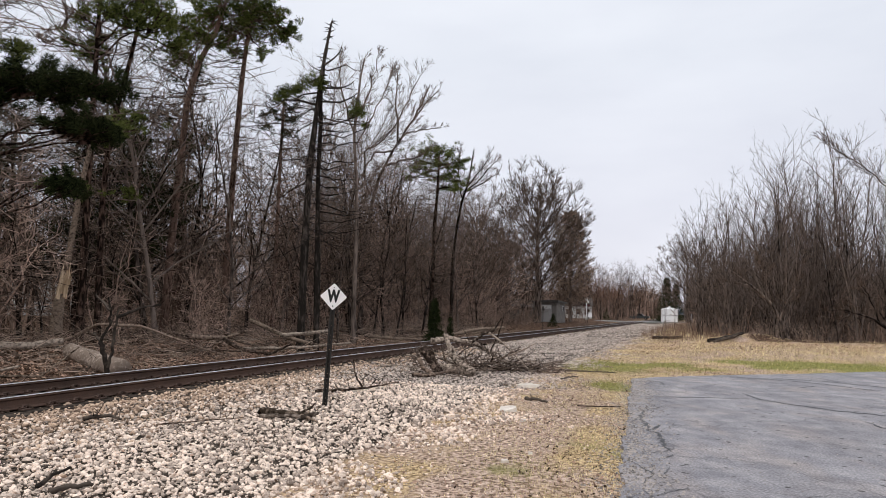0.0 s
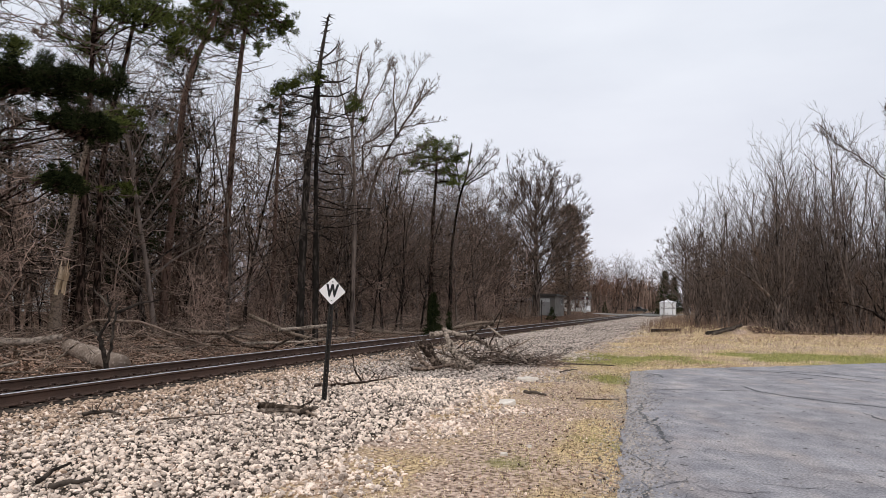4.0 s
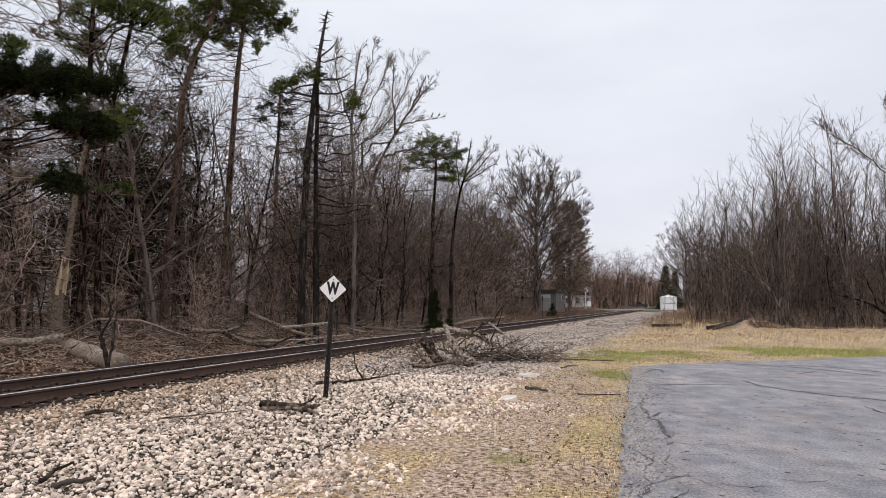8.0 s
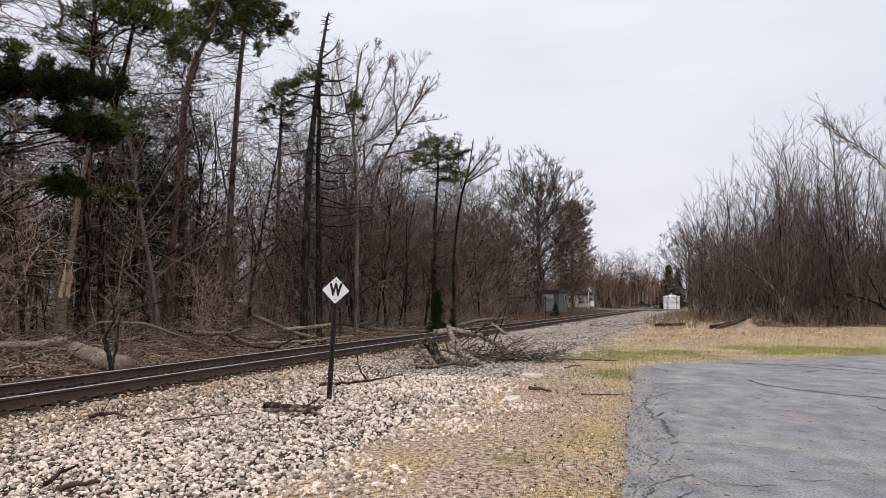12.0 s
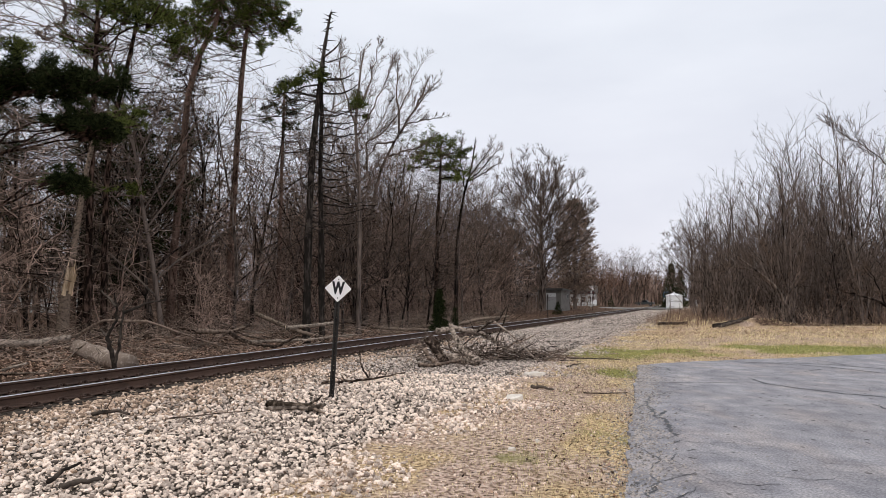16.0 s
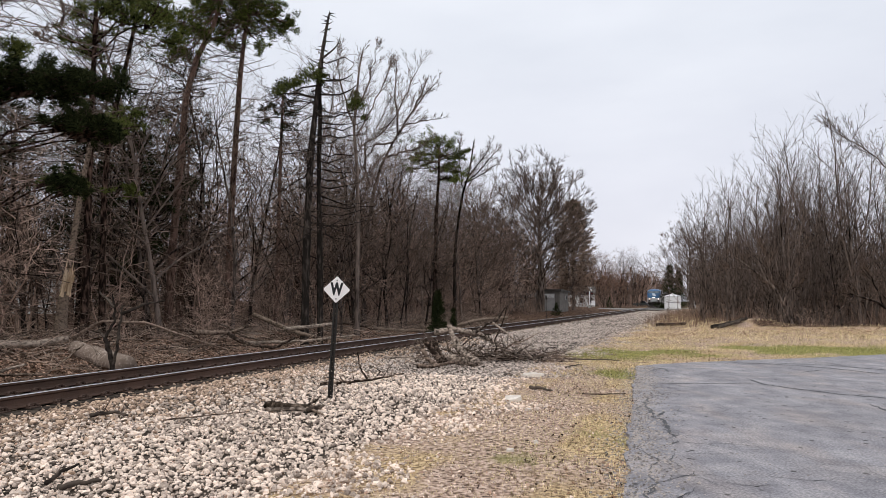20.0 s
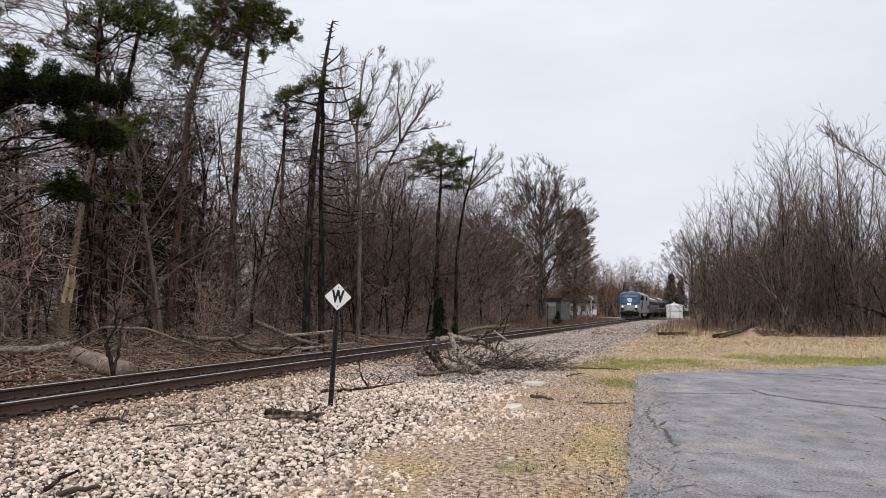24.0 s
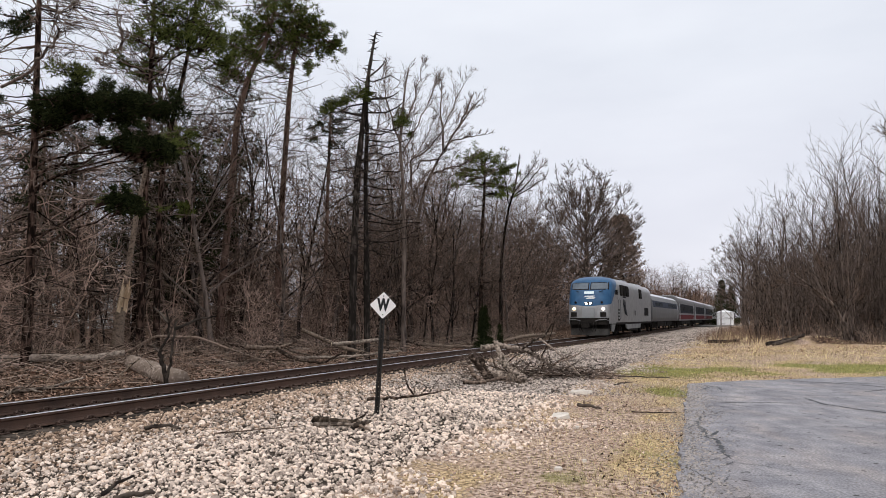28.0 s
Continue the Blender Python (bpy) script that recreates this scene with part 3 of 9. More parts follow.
def build_track():
    track = thing("railway_track", "single railway track with rusty rails on wooden ties", "railway track", kind="structure")
    ys = list(np.arange(-20, 40, 1.0)) + list(np.arange(40, 120, 5.0)) + list(np.arange(120, 700, 20.0))
    for side in (-1, 1):
        g = Geo()
        for y in ys:
            c = track_point(y, side * GAUGE)
            r = (track_point(y, side * GAUGE + 0.5) - c) * 2
            for a, h in RAIL:
                g.v.append(c + r * a + Vector((0, 0, RAIL_TOP - 0.186 + h)))
        n = len(RAIL)
        for i in range(len(ys) - 1):
            for k in range(n):
                q = (k + 1) % n
                g.f.append((i * n + k, i * n + q, i * n + n + q, i * n + n + k))
        me = g.mesh("rail")
        me.materials.append(M_RAIL)
        me.materials.append(M_RAIL_TOP)
        for i, f in enumerate(me.polygons):
            if i % n in (8, 9, 10):
                f.material_index = 1
        put("rail", fix(me), None, track, "rusty steel rail with a polished running surface")
    tie = Geo()
    tie.box((-1.3, -0.115, -0.20), (1.3, 0.115, 0.0), 0.012)
    tie = fix(tie.mesh("tie"))
    tie.materials.append(M_TIE)
    plate = Geo()
    plate.box((-0.17, -0.10, 0.0), (0.17, 0.10, 0.016))
    for s in (-1, 1):
        for e in (-0.07, 0.07):
            plate.box((s * 0.10 - 0.022, e - 0.022, 0.014), (s * 0.10 + 0.022, e + 0.022, 0.05))
        plate.tube([Vector((s * 0.13, -0.08, 0.03)), Vector((s * 0.10, -0.05, 0.062)), Vector((s * 0.085, 0.0, 0.055)), Vector((s * 0.10, 0.05, 0.062)), Vector((s * 0.13, 0.085, 0.03))], [0.015] * 5, 5, tip=False, cap=True)
    plate = fix(plate.mesh("tie_plate"))
    plate.materials.append(M_PLATE)
    rng = random.Random(8)
    y, k = -3.0, 0
    rest, pv = Geo(), Geo()
    step = 0.5
    while y < 300:
        s = SLOPE - 0.00276 * max(0, 30 - y)
        turn = -math.degrees(math.atan(s))
        if y < 62:
            c = track_point(y, rng.uniform(-0.03, 0.03), -0.024)
            put("tie", tie, None, track, at=pose(c.x, c.y, c.z + rng.uniform(-0.006, 0.0), 0, 0, turn + rng.uniform(-0.7, 0.7)))
            for e in (-1, 1):
                c = track_point(y, e * GAUGE, -0.022)
                put("tie_plate", plate, None, track, at=pose(*c, 0, 0, turn))
        else:
            b = len(rest.v)
            for a, h in ((-1.3, -0.115), (1.3, -0.115), (1.3, 0.115), (-1.3, 0.115)):
                p = track_point(y + h, a)
                rest.v += [p + Vector((0, 0, -0.10)), p + Vector((0, 0, -0.022))]
            rest.f += [(b + 1, b + 3, b + 5, b + 7), (b, b + 2, b + 3, b + 1), (b + 2, b + 4, b + 5, b + 3), (b + 4, b + 6, b + 7, b + 5), (b + 6, b, b + 1, b + 7)]
        y += step * math.cos(math.atan(s)) * rng.uniform(0.96, 1.04)
    put("ties_further_on", rest, M_TIE, track)["kind"] = "stuff"


build_track()


# ---- ballast stones ----
def stone_shapes(count, fine):
    """Rough broken-stone shapes: chipped lumps or octahedra of unit size."""
    rng = np.random.default_rng(5)
    bm = bmesh.new()
    if fine:
        bmesh.ops.create_icosphere(bm, subdivisions=1, radius=1.0)
    else:
        for p in ((1, 0, 0), (0, 1, 0), (-1, 0, 0), (0, -1, 0), (0, 0, 1), (0, 0, -1)):
            bm.verts.new(p)
        bm.verts.ensure_lookup_table()
        for a in range(4):
            b = (a + 1) % 4
            bm.faces.new((bm.verts[a], bm.verts[b], bm.verts[4]))
            bm.faces.new((bm.verts[b], bm.verts[a], bm.verts[5]))
    bm.verts.index_update()
    v = np.array([tuple(p.co) for p in bm.verts])
    f = np.array([[p.index for p in q.verts] for q in bm.faces])
    bm.free()
    out = []
    for _ in range(count):
        w = (v * rng.uniform(0.70, 1.22, (len(v), 1)) + rng.normal(0, 0.13, v.shape)) * np.array([rng.uniform(0.85, 1.35), rng.uniform(0.65, 1.05), rng.uniform(0.55, 0.95)])
        out.append(w)
    return np.array(out), f


def scatter_stones(name, pos, size, fine, material, label, seed):
    rng = np.random.default_rng(seed)
    shapes, f = stone_shapes(14, fine)
    n, k = len(pos), shapes.shape[1]
    v = shapes[rng.integers(0, 14, n)] * size[:, None, None]
    a, b = rng.uniform(0, 2 * np.pi, n), rng.normal(0, 0.7, n)
    ca, sa, cb, sb = np.cos(a), np.sin(a), np.cos(b), np.sin(b)
    x, y, z = v[..., 0], v[..., 1], v[..., 2]
    y, z = y * cb[:, None] - z * sb[:, None], y * sb[:, None] + z * cb[:, None]
    x, y = x * ca[:, None] - y * sa[:, None], x * sa[:, None] + y * ca[:, None]
    w = np.stack([x, y, z], -1) + pos[:, None, :]
    faces = (f[None] + (np.arange(n) * k)[:, None, None]).reshape(-1, 3)
    tagged(new(name, big_mesh(name, w.reshape(-1, 3), faces, material)), label, "gravel", kind="stuff")


def build_ballast():
    rng = np.random.default_rng(3)

    def field(y0, y1, u0, u1, per_m2, lo, hi, lift):
        n = int((y1 - y0) * (u1 - u0) * per_m2)
        y, u = rng.uniform(y0, y1, n), rng.uniform(u0, u1, n)
        s = SLOPE - 0.00276 * np.maximum(0, 30 - y)
        k = 1 / np.hypot(1, s)
        x, yy = cx(y) + u * k, y - u * k * s
        fray = 7.45 + 0.45 * np.sin(1.1 * y) + 0.35 * np.sin(2.9 * y + 1)
        keep = (u < fray - 0.15 + 0.5 * rng.normal(0, 1, n)) | (rng.random(n) < 0.2 * np.exp(-np.maximum(0, u - fray) / 0.9))
        keep &= (yy > 4.3) & ~on_yard(x, yy)
        x, yy, u = x[keep], yy[keep], u[keep]
        size = (lo + (hi - lo) * rng.random(len(x)) ** 2.0) * np.where(u > fray[keep], 0.55, 1.0)
        z = ground_z(x, yy) + size * rng.uniform(0.05, 0.55, len(x)) * lift
        return np.stack([x, yy, z], -1), size, u

    near = [field(4, 11.0, 1.35, 9.4, 600, 0.010, 0.037, 1.4), field(11, 17, 1.35, 9.2, 340, 0.013, 0.043, 1.4)]
    pos, size, u = [np.concatenate(q) for q in zip(*near)]
    rust = u < 2.7 + rng.normal(0, 0.9, len(u))
    scatter_stones("ballast_gravel", pos[~rust], size[~rust], True, M_STONE, "pale crushed limestone ballast beside the track", 1)
    scatter_stones("rusty_ballast", pos[rust], size[rust], True, M_STONE_RUST, "rust-stained crushed stone ballast next to the rail", 2)
    mid = [field(17, 21, 1.35, 9.0, 260, 0.015, 0.045, 1.1), field(21, 48, 1.35, 8.6, 95, 0.022, 0.054, 1.1), field(48, 118, 1.35, 7.8, 20, 0.04, 0.09, 0.8)]
    pos, size, u = [np.concatenate(q) for q in zip(*mid)]
    rust = (u < 2.2 + rng.normal(0, 0.7, len(u))) & (pos[:, 1] < 30)
    scatter_stones("distant_ballast", pos[~rust], size[~rust], False, M_STONE_FAR, "pale crushed stone ballast further along the track", 3)
    scatter_stones("distant_rusty_ballast", pos[rust], size[rust], False, M_STONE_RUST, "rust-stained ballast further along the rail", 5)
    bed = [field(4, 30, -2.5, 1.35, 46, 0.02, 0.055, 0.7), field(30, 80, -2.5, 1.35, 18, 0.03, 0.07, 0.7)]
    pos, size, u = [np.concatenate(q) for q in zip(*bed)]
    pos[:, 2] -= 0.012
    scatter_stones("track_bed_stones", pos, size, False, M_STONE_RUST, "brown stained stones between the ties", 4)


build_ballast()


# ---- trees ----
def grow(seed, height, r0, kids, lean=0.0, clear=0.35, angle=(42, 45, 50, 55), ratio=(0.42, 0.5, 0.55, 0.5), up=(0.03, 0.12, 0.06, 0.03), sides=(7, 4, 3, 3), fork=0, wob=0.10, low=0.0, rtwig=0.007, top_thin=0.26):
    """A bare deciduous tree: trunk with limbs in one mesh, branchlets and twigs in another."""
    rng = random.Random(seed)
    wood, fine = Geo(), Geo()
    segs = (9, 4, 2, 1, 1)
    Z = Vector((0, 0, 1))

    def branch(lv, p, d, length, r):
        n = segs[lv]
        if lv == len(kids) and lv > 2:
            d = (d + Vector((rng.gauss(0, 1), rng.gauss(0, 1), rng.gauss(0, 0.5))) * wob * 0.6 + Z * up[3]).normalized()
            fine.sliver(p, p + d * length * 1.35, r * 0.62)
            return
        pts, rad = [p], [r]
        for i in range(n):
            d = (d + Vector((rng.gauss(0, 1), rng.gauss(0, 1), rng.gauss(0, 0.5))) * wob * (1 if lv else 0.45) + Z * up[min(lv, 3)]).normalized()
            p = p + d * (length / n)
            pts.append(p)
            rad.append(max(rtwig * 0.7, r * (1 - (i + 1) / n * (1 - top_thin))))
        if lv == 0:
            rad[0] *= 1.35
        (wood if lv < 2 else fine).tube(pts, rad, sides[min(lv, 3)])
        if lv >= len(kids):
            return
        k = kids[lv]
        start = clear if lv == 0 else 0.18
        az = rng.uniform(0, 6.28)
        for j in range(k):
            t = start + (1 - start) * ((j + rng.random() * 0.9) / k)
            q = min(int(t * n), n - 1)
            f = t * n - q
            pos = pts[q].lerp(pts[q + 1], f)
            dd = (pts[q + 1] - pts[q]).normalized()
            az += 2.4 + rng.uniform(-0.5, 0.5)
            side = dd.orthogonal().normalized()
            side.rotate(Matrix.Rotation(az, 3, dd))
            an = radians(angle[lv] * rng.uniform(0.6, 1.3))
            nd = dd * math.cos(an) + side * math.sin(an)
            grow_len = length * ratio[lv] * rng.uniform(0.65, 1.25) * (1.15 - 0.55 * t)
            rr = max(rtwig, (rad[q] + (rad[q + 1] - rad[q]) * f) * rng.uniform(0.46, 0.7))
            branch(lv + 1, pos, nd, grow_len, rr)

    d0 = Vector((lean * math.cos(seed), lean * math.sin(seed), 1)).normalized()
    branch(0, Vector((0, 0, -0.15)), d0, height, r0)
    for i in range(fork):
        a = seed + i * 2.4
        branch(0, Vector((0.12 * math.cos(a), 0.12 * math.sin(a), -0.15)), Vector((0.22 * math.cos(a), 0.22 * math.sin(a), 1)).normalized(), height * rng.uniform(0.75, 0.95), r0 * rng.uniform(0.6, 0.85))
    return wood.mesh("trunk", True), fine.mesh("crown")


def tree_from(meshes, wood, twig, label, group, at, category="tree", name="bare_tree"):
    t = thing(name, label, category, group, at)
    put("trunk", meshes[0], wood, t)
    put("crown", meshes[1], twig, t)
    return t


def placed(x, y, turn, scale, tilt=0.0, z=None):
    return Matrix.LocRotScale((x, y, gz(x, y) if z is None else z), Euler((radians(tilt), radians(tilt * 0.6), radians(turn))), (scale, scale, scale))


# ten bare trees, from which the woods are made
TALL = [grow(10 + i, 15.0, 0.12, (20, 8, 5), clear=0.12, lean=0.08, angle=(50, 46, 44, 40), ratio=(0.36, 0.5, 0.55, 0.55), up=(0.03, 0.10, 0.07, 0.07), wob=0.16, rtwig=0.015) for i in range(4)]
SLIM = [grow(30 + i, 12.0, 0.07, (18, 6, 4), clear=0.10, lean=0.09, angle=(58, 50, 44, 40), ratio=(0.34, 0.5, 0.6, 0.5), up=(0.03, 0.08, 0.06, 0.08), wob=0.22, rtwig=0.0165) for i in range(3)]
WHIP = [grow(50 + i, 11.0, 0.085, (13, 5, 4), clear=0.06, lean=0.05, fork=2, angle=(33, 32, 32, 30), ratio=(0.40, 0.42, 0.5, 0.5), up=(0.03, 0.12, 0.08, 0.10), wob=0.10, rtwig=0.0125) for i in range(3)]


POLE_TREES = [grow(60 + i, 11.4, 0.075, (22, 5, 4), clear=0.16, lean=0.05, angle=(38, 38, 38, 35), ratio=(0.24, 0.48, 0.55, 0.5), up=(0.03, 0.10, 0.06, 0.08), wob=0.12, rtwig=0.0105) for i in range(2)]


def dome_tree(seed, height, radius, limbs):
    """A broad bare tree: limbs rise steeply from a stout trunk and fan out to a rounded crown of fine twigs."""
    rng = random.Random(seed)
    wood, fine = Geo(), Geo()
    stem = [Vector((0.08 * math.sin(i), 0.06 * math.cos(2 * i), height * 0.68 * i / 7 - (0.15 if i == 0 else 0))) for i in range(8)]
    wood.tube(stem, [0.46, 0.36, 0.30, 0.24, 0.18, 0.13, 0.09, 0.05], 9)

    def jog(k):
        return Vector((rng.gauss(0, k), rng.gauss(0, k), rng.gauss(0, k)))

    def spread(q, length, r, level):
        """Shoots that leave a branch at a narrow angle and bend upward."""
        for j in range((9, 6)[level]):
            t = rng.uniform(0.22, 0.97)
            p = along_line(q, t)
            d = (along_line(q, min(1, t + 0.1)) - along_line(q, max(0, t - 0.1))).normalized()
            d = (d + jog(0.46) + Vector((0, 0, 0.12))).normalized()
            ln = length * (0.46 if level == 0 else 0.52) * rng.uniform(0.6, 1.15) * (1.15 - 0.5 * t)
            mid = p + d * ln * 0.5 + jog(0.03 * ln)
            end = p + (d + Vector((0, 0, 0.14)) + jog(0.08)).normalized() * ln
            rr = max(0.013, r * (1 - 0.6 * t) * 0.6)
            fine.tube([p, mid, end], [rr, rr * 0.75, 0.011], 3)
            if level == 0:
                spread([p, mid, end], ln, rr, 1)
            else:
                for _ in range(6):
                    b = along_line([p, mid, end], rng.uniform(0.3, 1.0))
                    fine.sliver(b, b + (d + jog(0.42) + Vector((0, 0, 0.1))).normalized() * ln * rng.uniform(0.45, 1.0), 0.013)

    for k in range(limbs):
        f = (k + 0.5) / limbs
        az = k * 2.4 + rng.uniform(-0.3, 0.3)
        el = math.asin(-0.38 + 1.36 * f)
        e = Vector((math.cos(az) * math.cos(el) * radius, math.sin(az) * math.cos(el) * radius, height * (0.55 + 0.42 * math.sin(el)))) * rng.uniform(0.88, 0.98)
        a = along_line(stem, min(0.97, 0.20 + 0.72 * f + rng.uniform(-0.08, 0.05)))
        a.z = min(a.z, e.z - 0.12 * height)
        pull = Vector((e.x * 0.55, e.y * 0.55, a.z + (e.z - a.z) * 0.40))
        q = [a * (1 - t) ** 2 + pull * (2 * t * (1 - t)) + e * t * t + jog(0.06 if 0 < t < 1 else 0) for t in (0, 0.2, 0.4, 0.6, 0.8, 1)]
        r = rng.uniform(0.05, 0.09)
        wood.tube(q, [r, r * 0.82, r * 0.64, r * 0.46, r * 0.3, 0.014], 5)
        spread(q, (e - a).length * 0.75, r * 0.7, 0)
    return wood.mesh("trunk", True), fine.mesh("crown")


def along_line(pts, t):
    k = min(int(t * (len(pts) - 1)), len(pts) - 2)
    return pts[k].lerp(pts[k + 1], t * (len(pts) - 1) - k)


FAN = [dome_tree(70, 18.2, 5.7, 66), dome_tree(71, 16.5, 5.8, 36)]
SCRUB = [grow(110 + i, 6.2, 0.036, (9, 5, 3), clear=0.06, lean=0.2, fork=4, angle=(60, 55, 50, 45), ratio=(0.40, 0.55, 0.62, 0.6), up=(0.0, 0.0, 0.02, 0.02), wob=0.30, rtwig=0.0145) for i in range(3)]

BASE = []
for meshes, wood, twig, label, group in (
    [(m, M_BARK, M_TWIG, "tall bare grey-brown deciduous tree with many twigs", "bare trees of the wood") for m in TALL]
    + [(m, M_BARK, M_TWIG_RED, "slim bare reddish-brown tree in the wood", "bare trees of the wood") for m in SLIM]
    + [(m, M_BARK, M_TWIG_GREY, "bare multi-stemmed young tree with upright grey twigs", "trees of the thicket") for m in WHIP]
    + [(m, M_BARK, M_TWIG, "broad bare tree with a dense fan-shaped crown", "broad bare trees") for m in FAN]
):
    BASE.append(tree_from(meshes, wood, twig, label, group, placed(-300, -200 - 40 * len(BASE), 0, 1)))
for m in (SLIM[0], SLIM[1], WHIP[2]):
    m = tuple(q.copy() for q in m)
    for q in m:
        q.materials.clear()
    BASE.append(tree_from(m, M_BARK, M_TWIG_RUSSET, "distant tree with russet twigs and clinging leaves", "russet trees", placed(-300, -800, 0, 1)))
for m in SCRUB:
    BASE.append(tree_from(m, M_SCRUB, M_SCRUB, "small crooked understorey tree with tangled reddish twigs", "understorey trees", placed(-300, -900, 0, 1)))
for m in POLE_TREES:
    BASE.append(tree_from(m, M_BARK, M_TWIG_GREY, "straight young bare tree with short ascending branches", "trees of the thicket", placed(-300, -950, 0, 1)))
USED = [False] * len(BASE)


def clear_spot(x, y):
    """Neither on the track nor on the road."""
    return abs(float(across(np.array(x), np.array(y)))) > 6.5 and abs(y - (139.5 - 0.135 * (x - 12))) > 4.5


def tallest(x, y):
    """How tall the wood stands at a place: it steps down from the pines towards the far end."""
    k = x / max(y, 1)
    rise = float(np.interp(k, (-0.75, -0.52, -0.45, -0.30, -0.24, -0.20, -0.13, -0.06, 0.02, 0.08, 0.12), (0.28, 0.32, 0.44, 0.50, 0.46, 0.31, 0.25, 0.215, 0.19, 0.165, 0.15)))
    return 1.5 + rise * y


def open_view(x, y):
    """Where the wood is thin and the sky shows through it."""
    return -0.315 < x / max(y, 1) < -0.235 and y > 24


JOINED = {}


def plant(k, x, y, turn, scale, tilt=0.0, mass=""):
    """Sets one tree. Those deep inside a wood, which nobody could count, are gathered into a mass of that name."""
    if k < 7 and float(across(np.array(x), np.array(y))) < 0 and y < 100:
        scale = min(scale, tallest(x, y) / (15.5 if k < 4 else 12.5))
    m = placed(x, y, turn, scale, tilt)
    if mass and USED[k]:
        return JOINED.setdefault(mass, []).append((k, m))
    if not USED[k]:
        USED[k] = True
        BASE[k].matrix_basis = m
        return BASE[k]
    return copy_thing(BASE[k], m)


def wood_left():
    rng = random.Random(21)
    # rows that run along the track, deeper and deeper into the wood
    for row, (u, step, y0, y1) in enumerate(((-8.6, 3.6, 34, 78), (-10.4, 3.6, 26, 80), (-12.4, 3.8, 12, 84), (-15.0, 4.0, 8, 92), (-18.5, 4.4, 5, 104), (-24, 6.0, 4, 112))):
        y = y0
        while y < y1:
            p = track_point(y, u + rng.uniform(-1.6, 0.8))
            near = p.length < 62
            if u < -11 and open_view(p.x, p.y) and rng.random() < 0.65:
                y += step
                continue
            if rng.random() < (0.6 if near else 0.25):
                k, s = rng.randrange(0, 4), rng.uniform(0.78, 1.12)
            else:
                k, s = rng.randrange(4, 7), rng.uniform(0.7, 1.15)
            if p.y > 70:
                s *= 1.1
            plant(k, p.x, p.y, rng.uniform(0, 360), s, rng.uniform(-4, 4), "wood_mass" if u < -14 else "")
            y += step * rng.uniform(0.7, 1.3)


def edge_spot(k, depth):
    """A spot behind the thicket's border: k metres along it from the right, then on beside the track."""
    if k < 20:
        return 37.5 - k, 36.8 + 0.1 * (20.5 - k) + depth
    y = 38.0 + (k - 20)
    return float(thicket_edge(y)) + depth * 0.9, y + depth * 0.4


def wood_right():
    rng = random.Random(22)
    for depth, step in ((0.6, 2.6), (1.8, 2.1), (3.2, 2.0), (5.0, 2.0), (7.5, 2.2), (10.5, 2.7), (14.0, 3.4)):
        k = 4.0 if depth > 1 else 8.0
        while k < 74:
            x, y = edge_spot(k, depth)
            far = max(0, k - 20)
            want = 11.5 - 0.05 * far + (0.6 if k < 16 else 0) + 0.06 * depth
            s = want / 11.2 * rng.uniform(0.72, 1.06)
            if depth < 1:
                s *= 0.86
            kind = rng.choice((7, 8, 9, 18, 19, 18, 19))
            if kind > 9:
                s *= 0.84 if k < 20 else 0.70
            elif k > 17:
                s *= 0.86
            plant(kind, x + rng.uniform(-0.6, 0.6), y + rng.uniform(-0.6, 0.6), rng.uniform(0, 360), s, rng.uniform(-6, 6), "thicket_mass" if depth > 3.5 or k > 50 else "")
            k += step * rng.uniform(0.7, 1.3) * (1 + 0.010 * far)


def understorey():
    """Small crooked trees that hide the feet of the trunks."""
    rng = random.Random(24)
    for u, step, y0, y1, lo, hi in ((-7.6, 4.4, 20, 70, 0.45, 0.75), (-9.6, 3.0, 13, 80, 0.6, 1.05), (-12.2, 3.2, 11, 84, 0.8, 1.3), (-16, 4.4, 9, 90, 1.0, 1.5)):
        y = y0
        while y < y1:
            p = track_point(y, u + rng.uniform(-1.0, 1.0))
            if abs(p.x / p.y + 0.53) < 0.05 and p.y < 25:
                y += step
                continue
            plant(15 + rng.randrange(3), p.x, p.y, rng.uniform(0, 360), rng.uniform(lo, hi) * (1 + p.y / 250), rng.uniform(-10, 10), "wood_mass" if u < -11 else "")
            y += step * rng.uniform(0.6, 1.4) * (1 + y / 160)


def wood_heart():
    """Crowded slimmer trees where the wood bends away beside the track."""
    rng = random.Random(29)
    for k in range(46):
        y = rng.uniform(36, 66)
        x = (-0.20 + 0.24 * rng.random()) * y
        if float(across(np.array(x), np.array(y))) < -6.5:
            plant(rng.choice((0, 1, 2, 3, 4, 5, 6)), x, y, rng.uniform(0, 360), rng.uniform(0.6, 0.9), rng.uniform(-8, 8), "wood_mass" if k % 2 else "")


wood_left()
wood_heart()
wood_right()
understorey()


